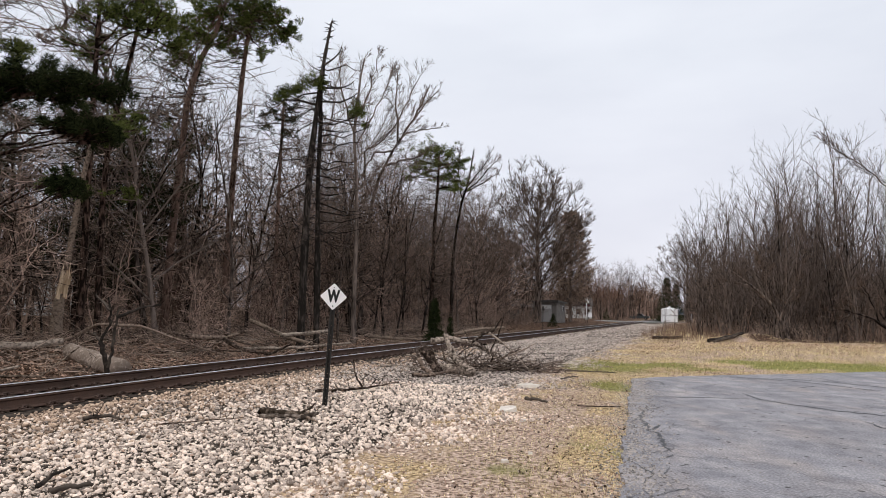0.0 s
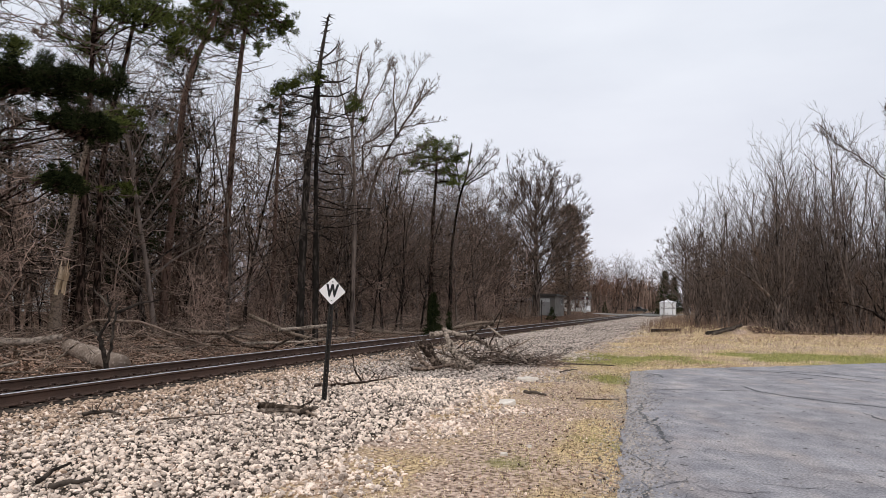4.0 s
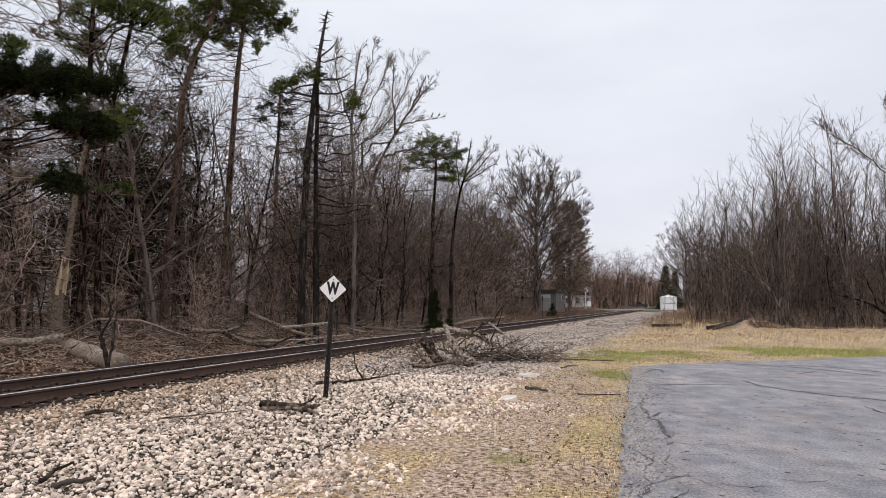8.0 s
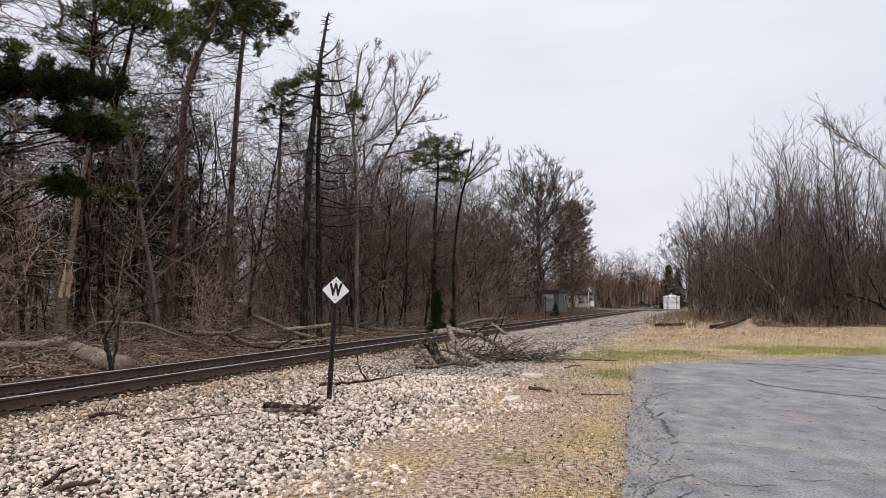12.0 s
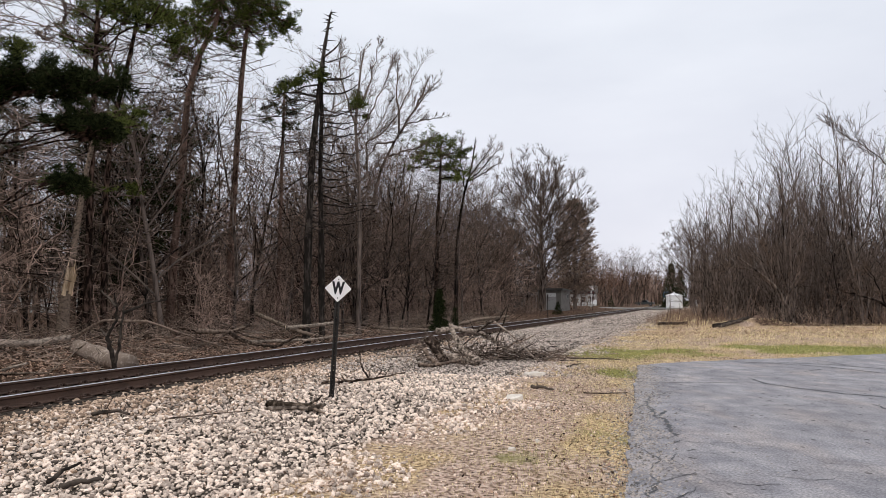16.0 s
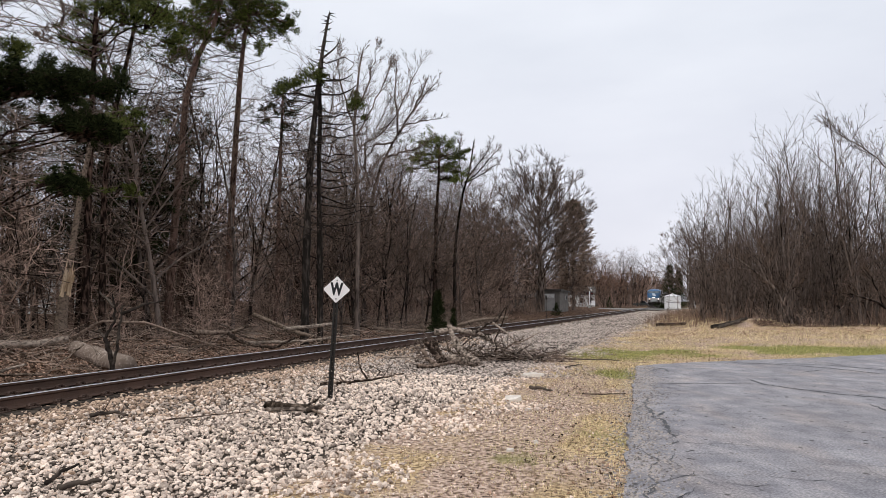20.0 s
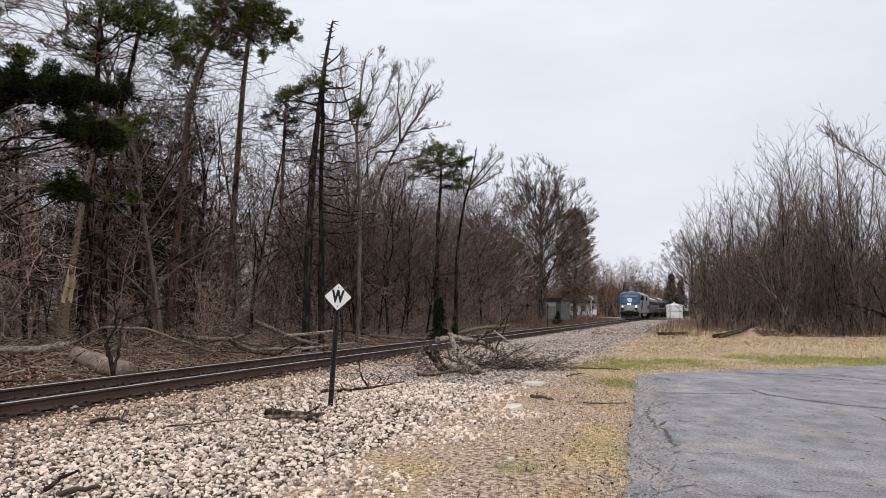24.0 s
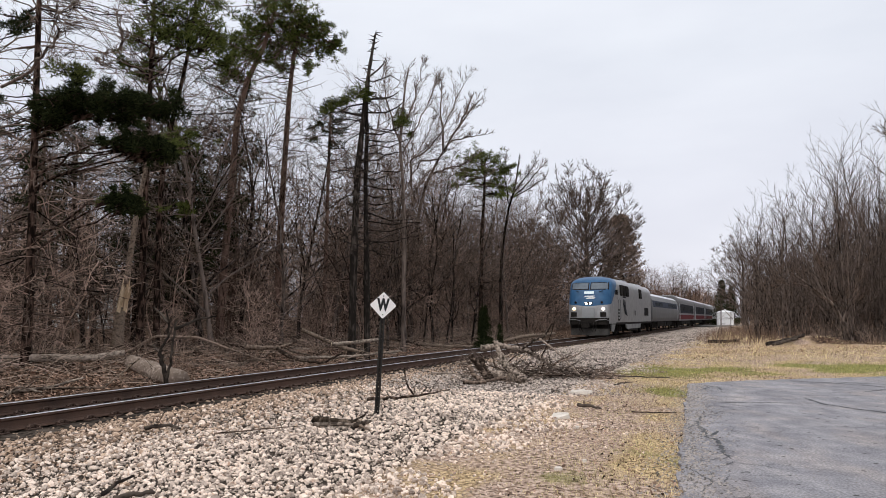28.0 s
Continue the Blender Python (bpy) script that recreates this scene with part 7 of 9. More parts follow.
def rail_car(kind, length=25.5):
    sec = car_section(kind)
    if kind == "round":
        car = thing("lounge_car", "silver fluted passenger car with small windows", "railway car", "vehicles of the train")
    else:
        car = thing("coach", "silver passenger coach with dark windows and a red stripe", "railway car", "vehicles of the train")
    ring = sec + [(-x, z) for x, z in reversed(sec)]
    g = Geo()
    for y, k in ((0.25, 0.93), (0.4, 1.0), (length - 0.4, 1.0), (length - 0.25, 0.93)):
        g.v += [Vector((x * k, y, z if k == 1 else 1.0 + (z - 1.0) * 0.975)) for x, z in ring]
    n = len(ring)
    for i in range(3):
        g.f += [(i * n + k, i * n + (k + 1) % n, i * n + n + (k + 1) % n, i * n + n + k) for k in range(n)]
    g.f += [tuple(range(n)), tuple(range(3 * n, 4 * n))]
    put("body", fix(g.mesh("body", False)), M_STEEL, car)
    top = Geo()
    hi = [(x, z) for x, z in sec if z > (3.4 if kind == "round" else 3.85)]
    ring = [(x + 0.012, z + 0.012) for x, z in hi] + [(-x - 0.012, z + 0.012) for x, z in reversed(hi)]
    top.prism(ring, 0.42, length - 0.42, 1)
    put("roof", fix(top.mesh("roof")), M_ROOF, car, "pale weathered roof")

    def strip(name, z0, z1, y0, y1, proud, material, s, parent=car, label=""):
        g = Geo()
        zz = [z0] + [z for _, z in sec if z0 < z < z1] + [z1]
        for z in zz:
            x = section_x(sec, z)
            g.v += [Vector((s * (x - 0.02), y0, z)), Vector((s * (x + proud), y0, z)), Vector((s * (x + proud), y1, z)), Vector((s * (x - 0.02), y1, z))]
        for i in range(len(zz) - 1):
            for k in range(4):
                g.f.append((i * 4 + k, i * 4 + (k + 1) % 4, i * 4 + 4 + (k + 1) % 4, i * 4 + 4 + k))
        e = (len(zz) - 1) * 4
        g.f += [(0, 1, 2, 3), (e, e + 1, e + 2, e + 3)]
        return put(name, fix(g.mesh(name)), material, parent, label)

    for s in (-1, 1):
        if kind == "round":
            strip("window_band", 2.42, 3.05, 0.6, length - 0.6, 0.008, M_BAND_BLUE, s, label="blue-grey band round the windows")
            for y in [2.6 + 1.05 * i for i in range(6)] + [14.0 + 1.05 * i for i in range(8)]:
                strip("window", 2.55, 2.92, y, y + 0.72, 0.018, M_GLASS, s)
            for k in range(8):
                strip("flute", 1.10 + 0.15 * k, 1.15 + 0.15 * k, 0.45, length - 0.45, 0.018, M_STEEL, s)
            strip("door", 1.05, 3.0, length - 1.9, length - 1.15, 0.014, M_SILVER, s)
        else:
            strip("window_band", 2.0, 3.2, 0.5, length - 0.5, 0.008, M_BAND, s, label="dark slate band round the windows")
            strip("red_stripe", 1.16, 1.76, 0.5, length - 0.5, 0.010, M_RED, s, label="dull red stripe")
            for i in range(11):
                y = 2.7 + 1.88 * i
                strip("window", 2.3, 2.98, y, y + 1.45, 0.02, M_GLASS, s)
            for y in (1.0, length - 1.8):
                strip("door", 1.0, 3.2, y, y + 0.8, 0.016, M_SILVER, s)
    # ends: gangway bellows
    for y0, y1 in ((0.0, 0.3), (length - 0.3, length)):
        g = Geo()
        g.box((-0.62, y0, 1.15), (0.62, y1, 3.35), 0.05)
        put("gangway", g, M_BLACK, car, "black rubber gangway")
    g = Geo()
    for y0, y1, z0 in ((5.6, 8.2, 0.45), (8.6, 11.0, 0.5), (11.6, 13.4, 0.42), (14.0, 18.6, 0.48)):
        g.box((-1.3, y0, z0), (1.3, y1, 1.05), 0.05)
    put("underfloor_boxes", g, M_BLACK, car)
    wheels = []
    for y in (3.4, length - 3.4):
        truck(car, y, 2.6)
        wheels += [wheelset(car, y - 1.3, 0.46), wheelset(car, y + 1.3, 0.46)]
    return car, wheels


NOSE_28, SPEED = 49.9, 14.55


def train_parts():
    """The vehicles with their wheels, and how far each stands behind the tip of the train."""
    lead, lead_wheels = locomotive()
    lounge, lounge_wheels = rail_car("round")
    coach, coach_wheels = rail_car("boxy")
    out = [(lead, lead_wheels, 0.0, 0.5), (lounge, lounge_wheels, 21.5, 0.46), (coach, coach_wheels, 47.3, 0.46)]
    for k in (1, 2):
        c = copy_thing(coach, Matrix())
        out.append((c, [o for o in c.children if o.name.startswith("wheelset")], 47.3 + 25.8 * k, 0.46))
    rear = copy_thing(lead, Matrix())
    rear["label"] = "blue and silver diesel locomotive at the end of the train"
    out.append((rear, [o for o in rear.children if o.name.startswith("wheelset")], 47.3 + 25.8 * 3 + 0.2, 0.5))
    return out


TRAIN = train_parts()


# ---- the whistle post ----
M_POST = mat("dark_painted_steel_post", (0.012, 0.012, 0.013), rough=0.6, metal=0.2, vary=0.3, scale=6.0, fine=60.0, bump=0.15, tint=(0.03, 0.026, 0.022))
M_SIGN = mat("white_sign_sheeting", (0.88, 0.84, 0.82), rough=0.5, vary=0.06, scale=4.0, fine=30.0, bump=0.02)
M_INK = mat("black_sign_ink", (0.012, 0.012, 0.013), rough=0.5, vary=0.1, scale=4.0, fine=30.0, bump=0)


def whistle_post():
    x, y = -1.86, 11.75
    post = thing("whistle_post", "white diamond sign with a black letter on a dark steel post", "sign", at=pose(x, y, gz(x, y), 0, 2.9, 3))
    # a U-shaped channel with a row of holes down its web
    g = Geo()
    h = 2.02
    holes = 24
    zs = [-0.5]
    for i in range(holes):
        z = 0.05 + i * (h - 0.12) / holes
        zs += [z, z + 0.012]
    zs.append(h)
    for a, b in zip(zs, zs[1:]):
        hole = abs((b - a) - 0.012) < 1e-6
        for x0, x1 in ((-0.02, -0.004), (0.004, 0.02)) if hole else ((-0.02, 0.02),):
            g.box((x0, 0.018, a), (x1, 0.022, b))
    for s in (-1, 1):
        g.box((min(s * 0.02, s * 0.024), -0.012, -0.5), (max(s * 0.02, s * 0.024), 0.022, h))
        g.box((min(s * 0.02, s * 0.042), -0.016, -0.5), (max(s * 0.02, s * 0.042), -0.012, h))
    put("post", g, M_POST, post, "dark perforated steel channel")
    bm = bmesh.new()
    r, c = 0.225, 0.014
    ring = []
    for k in range(4):
        a = math.pi / 2 * k
        d, e = Vector((math.cos(a), 0, math.sin(a))), Vector((-math.sin(a), 0, math.cos(a)))
        ring += [d * (r - c) - e * c, d * (r - c * 0.5), d * (r - c) + e * c]
    front = [bm.verts.new(p + Vector((0, -0.022, 1.80))) for p in ring]
    back = [bm.verts.new(p + Vector((0, -0.018, 1.80))) for p in ring]
    bm.faces.new(front)
    bm.faces.new(back[::-1])
    for k in range(12):
        bm.faces.new((front[k], front[(k + 1) % 12], back[(k + 1) % 12], back[k]))
    bmesh.ops.recalc_face_normals(bm, faces=bm.faces)
    me = bpy.data.meshes.new("sign_plate")
    bm.to_mesh(me)
    bm.free()
    plate = put("sign_plate", me, M_SIGN, post, "white diamond plate")
    cu = bpy.data.curves.new("letter", "FONT")
    cu.body, cu.size, cu.extrude, cu.offset = "W", 0.225, 0.001, 0.012
    cu.align_x, cu.align_y = "CENTER", "CENTER"
    tmp = bpy.data.objects.new("letter", cu)
    scene.collection.objects.link(tmp)
    bpy.context.view_layer.update()
    me = bpy.data.meshes.new_from_object(tmp.evaluated_get(bpy.context.evaluated_depsgraph_get()))
    bpy.data.objects.remove(tmp)
    put("letter", me, M_INK, plate, "bold black letter W", at=Matrix.Translation((0, -0.0245, 1.80)) @ Matrix.Rotation(radians(90), 4, "X") @ Matrix.Diagonal((0.80, 1.22, 1, 1)))
    for z in (1.80 + 0.155, 1.80 - 0.155):
        b = Geo()
        b.prism([(0.011 * math.cos(k * 1.0472), z + 0.011 * math.sin(k * 1.0472)) for k in range(6)], -0.032, -0.02, 1)
        put("bolt", fix(b.mesh("bolt")), M_POST, plate)


whistle_post()


# ---- fallen wood on the ballast ----
def limb(g, pts, r, sides=8, knots=0.0, rng=None, tip=False, end=0.5, more=5):
    """A rough branch along a few points: bumpy, with sawn or broken ends."""
    p = [Vector(q) for q in pts]
    n = (len(p) - 1) * more
    q = stretched(p, n)
    rr = thin(r, n + 1, end)
    if rng:
        q = [a + Vector((rng.gauss(0, 0.28), rng.gauss(0, 0.28), rng.gauss(0, 0.2))) * min(r, 0.05) for a in q]
        rr = [a * rng.uniform(0.95, 1.05) for a in rr]
    g.tube(q, rr, sides, tip=tip, cap=not tip)
    return q


def sprigs(g, line, n, size, r, rng, up=0.1):
    for _ in range(n):
        a = along(line, rng.uniform(0.15, 1))
        e = a + Vector((rng.gauss(0, size), rng.gauss(0, size), rng.gauss(up, size * 0.6)))
        e.z = max(e.z, 0.0)
        m = a.lerp(e, 0.5) + Vector((rng.gauss(0, size * 0.12), rng.gauss(0, size * 0.12), rng.gauss(0, size * 0.1)))
        g.tube([a, m, e], [r, r * 0.7, r * 0.3], 4)


M_GREY_LIMB = bark("bleached_limb_wood", (0.035, 0.026, 0.02), (0.46, 0.37, 0.30), 1.0, 16.0, 0.9)
M_BROWN_LIMB = bark("brown_limb_bark", (0.03, 0.021, 0.016), (0.30, 0.222, 0.172), 1.0, 13.0, 0.9)
M_CUT = mat("sawn_wood_end", (0.50, 0.38, 0.25), vary=0.2, scale=6.0, fine=40.0, bump=0.2, tint=(0.62, 0.50, 0.34))


def branch_pile():
    rng = random.Random(17)
    o = Vector((0.0, 17.6, gz(0.3, 17.6)))
    pile = thing("branch_pile", "heap of bleached broken limbs and twigs on the ballast", "branch pile", at=pose(*o))

    def part_limb(name, pts, r, material=M_GREY_LIMB, label="", n=0, size=0.3, end=0.55):
        g = Geo()
        q = limb(g, pts, r, 9, rng=rng, end=end)
        ob = put(name, g.mesh(name, True), material, pile, label)
        if n:
            s = Geo()
            sprigs(s, q, n, size, 0.011, rng)
            put("twig_tangle", s, M_TWIG_GREY, ob)["kind"] = "stuff"
        return q

    part_limb("main_limb", [(-0.2, 0.9, 0.80), (0.25, 0.95, 0.86), (0.8, 1.0, 0.80), (1.25, 1.1, 0.60), (1.6, 1.3, 0.34), (2.1, 1.6, 0.12), (2.7, 2.0, 0.03)], 0.085, label="thick pale limb that rests on other wood", n=46, size=0.33, end=0.3)
    part_limb("forked_limb", [(0.85, 1.0, 0.78), (1.15, 1.0, 1.0), (1.45, 1.05, 1.12), (1.62, 1.1, 1.42)], 0.042, end=0.35, n=8, size=0.2)
    part_limb("thin_limb", [(1.3, 1.0, 1.05), (1.62, 0.9, 0.82), (1.95, 0.85, 0.5), (2.4, 0.7, 0.06)], 0.03, end=0.5, n=8, size=0.2)
    part_limb("thin_limb", [(1.35, 1.1, 0.55), (1.55, 1.05, 1.0), (1.70, 1.0, 1.5)], 0.022, end=0.4)
    part_limb("thin_limb", [(1.9, 1.2, 0.45), (2.3, 1.3, 0.62), (2.6, 1.4, 0.78)], 0.02, M_BROWN_LIMB, end=0.4)
    part_limb("broken_limb", [(-0.48, 0.1, 0.66), (-0.28, 0.05, 0.42), (-0.05, 0.0, 0.1)], 0.075, M_BROWN_LIMB, label="snapped brown stub", end=1.1)
    part_limb("broken_limb", [(-0.22, 0.2, 0.62), (-0.15, 0.15, 0.35), (0.02, 0.1, 0.08)], 0.07, M_BROWN_LIMB, end=1.2, n=5)
    part_limb("broken_limb", [(0.15, 0.5, 1.0), (0.25, 0.35, 0.72), (0.45, 0.1, 0.38), (0.78, -0.25, 0.10)], 0.055, end=1.9, label="pale forked limb standing against the heap")
    part_limb("log", [(0.02, 0.25, 0.17), (0.42, 0.1, 0.15), (0.85, -0.2, 0.11)], 0.13, label="short thick pale log", end=0.9)
    part_limb("curved_limb", [(-0.62, -0.75, 0.08), (-0.25, -0.85, 0.07), (0.1, -0.75, 0.14), (0.42, -0.55, 0.18)], 0.045, M_BROWN_LIMB, end=0.6, n=6)
    part_limb("curved_limb", [(-0.5, -0.4, 0.42), (-0.38, -0.35, 0.2), (-0.1, -0.5, 0.06)], 0.05, M_BROWN_LIMB, end=1.0, n=4)
    for _ in range(24):
        a = Vector((rng.uniform(-0.5, 2.2), rng.uniform(0.3, 1.6), rng.uniform(0.05, 0.5)))
        e = a + Vector((rng.gauss(0, 0.5), rng.gauss(0, 0.4), rng.uniform(-0.05, 0.35)))
        part_limb("small_limb", [a, a.lerp(e, 0.5) + Vector((0, 0, 0.04)), e], rng.uniform(0.014, 0.03), rng.choice((M_BROWN_LIMB, M_GREY_LIMB)), end=0.5, n=7, size=0.22)
    s = Geo()
    for _ in range(620):
        a = Vector((rng.uniform(0.2, 3.3), rng.uniform(0.6, 2.6), 0.03 + abs(rng.gauss(0, 0.14))))
        d = Vector((rng.gauss(0, 0.3), rng.gauss(0, 0.3), rng.gauss(0.02, 0.1)))
        s.tube([a, a + d], [0.011, 0.005], 3)
    for _ in range(170):
        a = Vector((rng.uniform(-0.7, 0.9), rng.uniform(-0.9, 0.7), 0.03 + abs(rng.gauss(0, 0.15))))
        d = Vector((rng.gauss(0, 0.22), rng.gauss(0, 0.22), rng.gauss(0.03, 0.12)))
        s.tube([a, a + d], [0.009, 0.004], 3)
    put("twig_tangle", s, M_TWIG, pile, "grey tangle of fine twigs")["kind"] = "stuff"


branch_pile()


def loose_branch(label, pts, r, material, n=0, size=0.25, name="fallen_branch", end=0.5, extra=(), cut=False):
    rng = random.Random(int(abs(pts[0][0]) * 100 + abs(pts[0][1]) * 10))
    o = Vector((pts[0][0], pts[0][1], gz(pts[0][0], pts[0][1])))
    t = thing(name, label, "branch" if name != "log" else "log", at=pose(*o))
    g = Geo()
    line = [Vector((x, y, gz(x, y) + z)) - o for x, y, z in pts]
    q = limb(g, line, r, 9, rng=rng, end=end)
    put("stem", g.mesh("stem", True), material, t)
    for line2, r2 in extra:
        g = Geo()
        limb(g, [Vector((x, y, gz(x, y) + z)) - o for x, y, z in line2], r2, 7, rng=rng, end=0.5)
        put("side_branch", g.mesh("side_branch", True), material, t)
    if cut:
        g = Geo()
        d = (q[1] - q[0]).normalized()
        g.tube([q[0] - d * 0.012, q[0] + d * 0.01], [r * 0.96, r * 0.96], 12, tip=False, cap=True)
        put("cut_end", g, M_CUT, t, "pale sawn end")
    if n:
        s = Geo()
        sprigs(s, q, n, size, 0.008, rng)
        put("twig_tangle", s, M_TWIG, t)["kind"] = "stuff"
    return t


loose_branch("short dark mossy branch beside a pale stick", [(-2.58, 10.38, 0.11), (-2.4, 10.3, 0.10), (-2.2, 10.26, 0.09), (-2.0, 10.2, 0.08), (-1.8, 10.14, 0.07)], 0.055, M_LOG_BARK, 12, 0.10, end=0.75, extra=(([(-1.98, 10.22, 0.1), (-1.85, 10.35, 0.15), (-1.78, 10.42, 0.21)], 0.02), ([(-1.92, 10.1, 0.08), (-1.78, 10.0, 0.06), (-1.66, 9.9, 0.03)], 0.026)))
loose_branch("pale barkless stick against a mossy branch", [(-2.52, 10.16, 0.06), (-2.3, 10.14, 0.075), (-2.08, 10.1, 0.08), (-1.86, 10.06, 0.07)], 0.03, M_DEAD_WOOD, 0, 0.1, end=0.8, extra=(([(-1.9, 10.07, 0.06), (-1.76, 10.06, 0.10), (-1.68, 10.1, 0.12)], 0.04),))
loose_branch("thin forked dead branch on the gravel", [(-2.3, 13.35, 0.05), (-1.9, 13.45, 0.06), (-1.5, 13.7, 0.07), (-1.2, 14.2, 0.08), (-0.82, 14.7, 0.12)], 0.03, M_BROWN_LIMB, 8, 0.2, extra=(([(-1.45, 13.75, 0.08), (-1.58, 13.8, 0.25), (-1.64, 13.85, 0.42), (-1.66, 13.85, 0.62)], 0.022), ([(-1.3, 14.0, 0.14), (-1.22, 14.0, 0.22), (-1.38, 14.05, 0.32)], 0.014), ([(-1.85, 13.4, 0.06), (-1.95, 13.35, 0.2)], 0.018)))
loose_branch("short dark stick on the ballast", [(-3.33, 6.05, 0.06), (-3.38, 6.35, 0.09), (-3.42, 6.75, 0.08)], 0.022, M_TIE, 2, 0.08)
loose_branch("short dark stick beside another on the ballast", [(-3.18, 5.95, 0.05), (-3.05, 6.1, 0.06), (-2.95, 6.2, 0.05)], 0.028, M_TIE, 0)
loose_branch("small dark clump of wood near the rail", [(-4.75, 9.6, 0.06), (-4.5, 9.7, 0.10), (-4.25, 9.65, 0.06)], 0.03, M_TIE, 14, 0.1)
loose_branch("thin stick among the stones near the rail", [(-3.6, 9.2, 0.06), (-3.1, 9.6, 0.07), (-2.7, 10.0, 0.06)], 0.012, M_BROWN_LIMB, 3, 0.1)
loose_branch("dark weathered log on the dry grass bank", [(13.7, 36.1, 0.08), (14.4, 36.3, 0.14), (15.1, 36.6, 0.16), (15.9, 37.0, 0.14)], 0.11, M_TIE, 14, 0.25, "log", 0.7)
loose_branch("second dark log on the dry grass bank", [(13.9, 35.9, 0.06), (14.5, 36.0, 0.16), (15.2, 36.3, 0.22)], 0.08, M_TIE, 6, 0.25, "log", 0.8)
loose_branch("dark rotten beam lying in the weeds", [(13.4, 44.5, 0.12), (14.3, 44.6, 0.14), (15.3, 44.7, 0.12)], 0.10, M_TIE, 0, 0.2, "log", 0.9)

loose_branch("thin dark stick lying in the dry grass", [(2.35, 12.07, 0.03), (2.7, 11.95, 0.035), (3.1, 12.12, 0.03)], 0.014, M_BROWN_LIMB)
loose_branch("short dark stick at the end of the gravel", [(2.91, 16.95, 0.03), (3.15, 17.3, 0.05), (3.46, 17.7, 0.04)], 0.022, M_TIE)
loose_branch("thin dark branch lying across the verge", [(3.44, 19.4, 0.03), (3.98, 19.05, 0.05), (4.69, 18.87, 0.03)], 0.022, M_TIE, 3, 0.10)
loose_branch("dark clump of rotten bark beside a pale slab", [(1.59, 13.0, 0.03), (1.74, 12.75, 0.05), (1.91, 12.5, 0.03)], 0.035, M_TIE, 6, 0.06)
loose_branch("bleached stick between the rail and the branch heap", [(-1.6, 19.6, 0.05), (-1.1, 19.4, 0.08), (-0.6, 19.1, 0.06)], 0.03, M_DEAD_WOOD, 6, 0.15)

# trunks and boughs that lie beyond the track
loose_branch("big fallen trunk with pale peeling bark", [(-7.85, 17.7, 0.20), (-8.6, 18.4, 0.32), (-9.4, 19.1, 0.42), (-10.3, 19.9, 0.50)], 0.25, M_PEELED, 40, 0.5, "log", 0.85)
loose_branch("long grey fallen trunk in the wood", [(-14.9, 20.3, 0.25), (-13.6, 20.6, 0.26), (-12.2, 21.0, 0.30), (-11.3, 21.4, 0.5)], 0.14, M_DEAD_WOOD, 16, 0.4, "log", 0.7)
loose_branch("pale broken bough among leaves", [(-11.0, 15.6, 0.08), (-10.4, 16.2, 0.14), (-9.9, 16.9, 0.32)], 0.055, M_DEAD_WOOD, 6, 0.2)
loose_branch("long forked brown bough lying behind the track", [(-8.75, 25.0, 0.70), (-8.1, 25.0, 0.72), (-7.5, 25.0, 0.76), (-6.75, 25.0, 1.05)], 0.095, M_BROWN_LIMB, 18, 0.4, extra=(([(-7.6, 25.0, 0.72), (-7.0, 24.8, 0.45), (-6.5, 24.6, 0.36), (-5.9, 24.7, 0.25), (-5.2, 25.0, 0.48)], 0.075), ([(-6.9, 24.8, 0.42), (-6.7, 24.2, 0.2), (-6.4, 23.8, 0.05)], 0.03)))
loose_branch("arched fallen bough with side twigs", [(-12.2, 23.4, 0.3), (-11.2, 23.2, 0.95), (-9.8, 23.4, 1.0), (-8.6, 23.8, 0.62), (-7.6, 24.2, 0.3)], 0.055, M_BROWN_LIMB, 40, 0.45)
loose_branch("pale thin fallen trunk across the brush", [(-7.6, 27.2, 0.25), (-6.3, 27.5, 0.32), (-5.2, 27.8, 0.34), (-3.6, 28.2, 0.3)], 0.07, M_DEAD_WOOD, 14, 0.3, "log")
loose_branch("short pale log end sticking out of the brush", [(-6.4, 28.5, 0.75), (-5.7, 28.6, 0.82), (-4.5, 28.8, 0.95)], 0.09, M_DEAD_WOOD, 5, 0.2, "log", 0.85, cut=True)
loose_branch("dark leaning log propped on a stump", [(-7.9, 29.5, 1.15), (-7.0, 29.4, 0.85), (-5.9, 29.2, 0.55), (-4.7, 29.0, 0.3)], 0.09, M_LOG_BARK, 10, 0.4, "log", 0.8)
loose_branch("fallen trunk lying along the wood's edge", [(-1.0, 40.5, 0.35), (0.6, 41.5, 0.4), (2.4, 42.8, 0.5), (4.0, 44.0, 0.6)], 0.12, M_LOG_BARK, 12, 0.5, "log", 0.7)
loose_branch("second fallen trunk along the wood's edge", [(-3.6, 37.0, 0.4), (-2.2, 38.0, 0.3), (-0.8, 39.4, 0.25), (0.4, 41.0, 0.3)], 0.09, M_LOG_BARK, 12, 0.5, "log", 0.6)


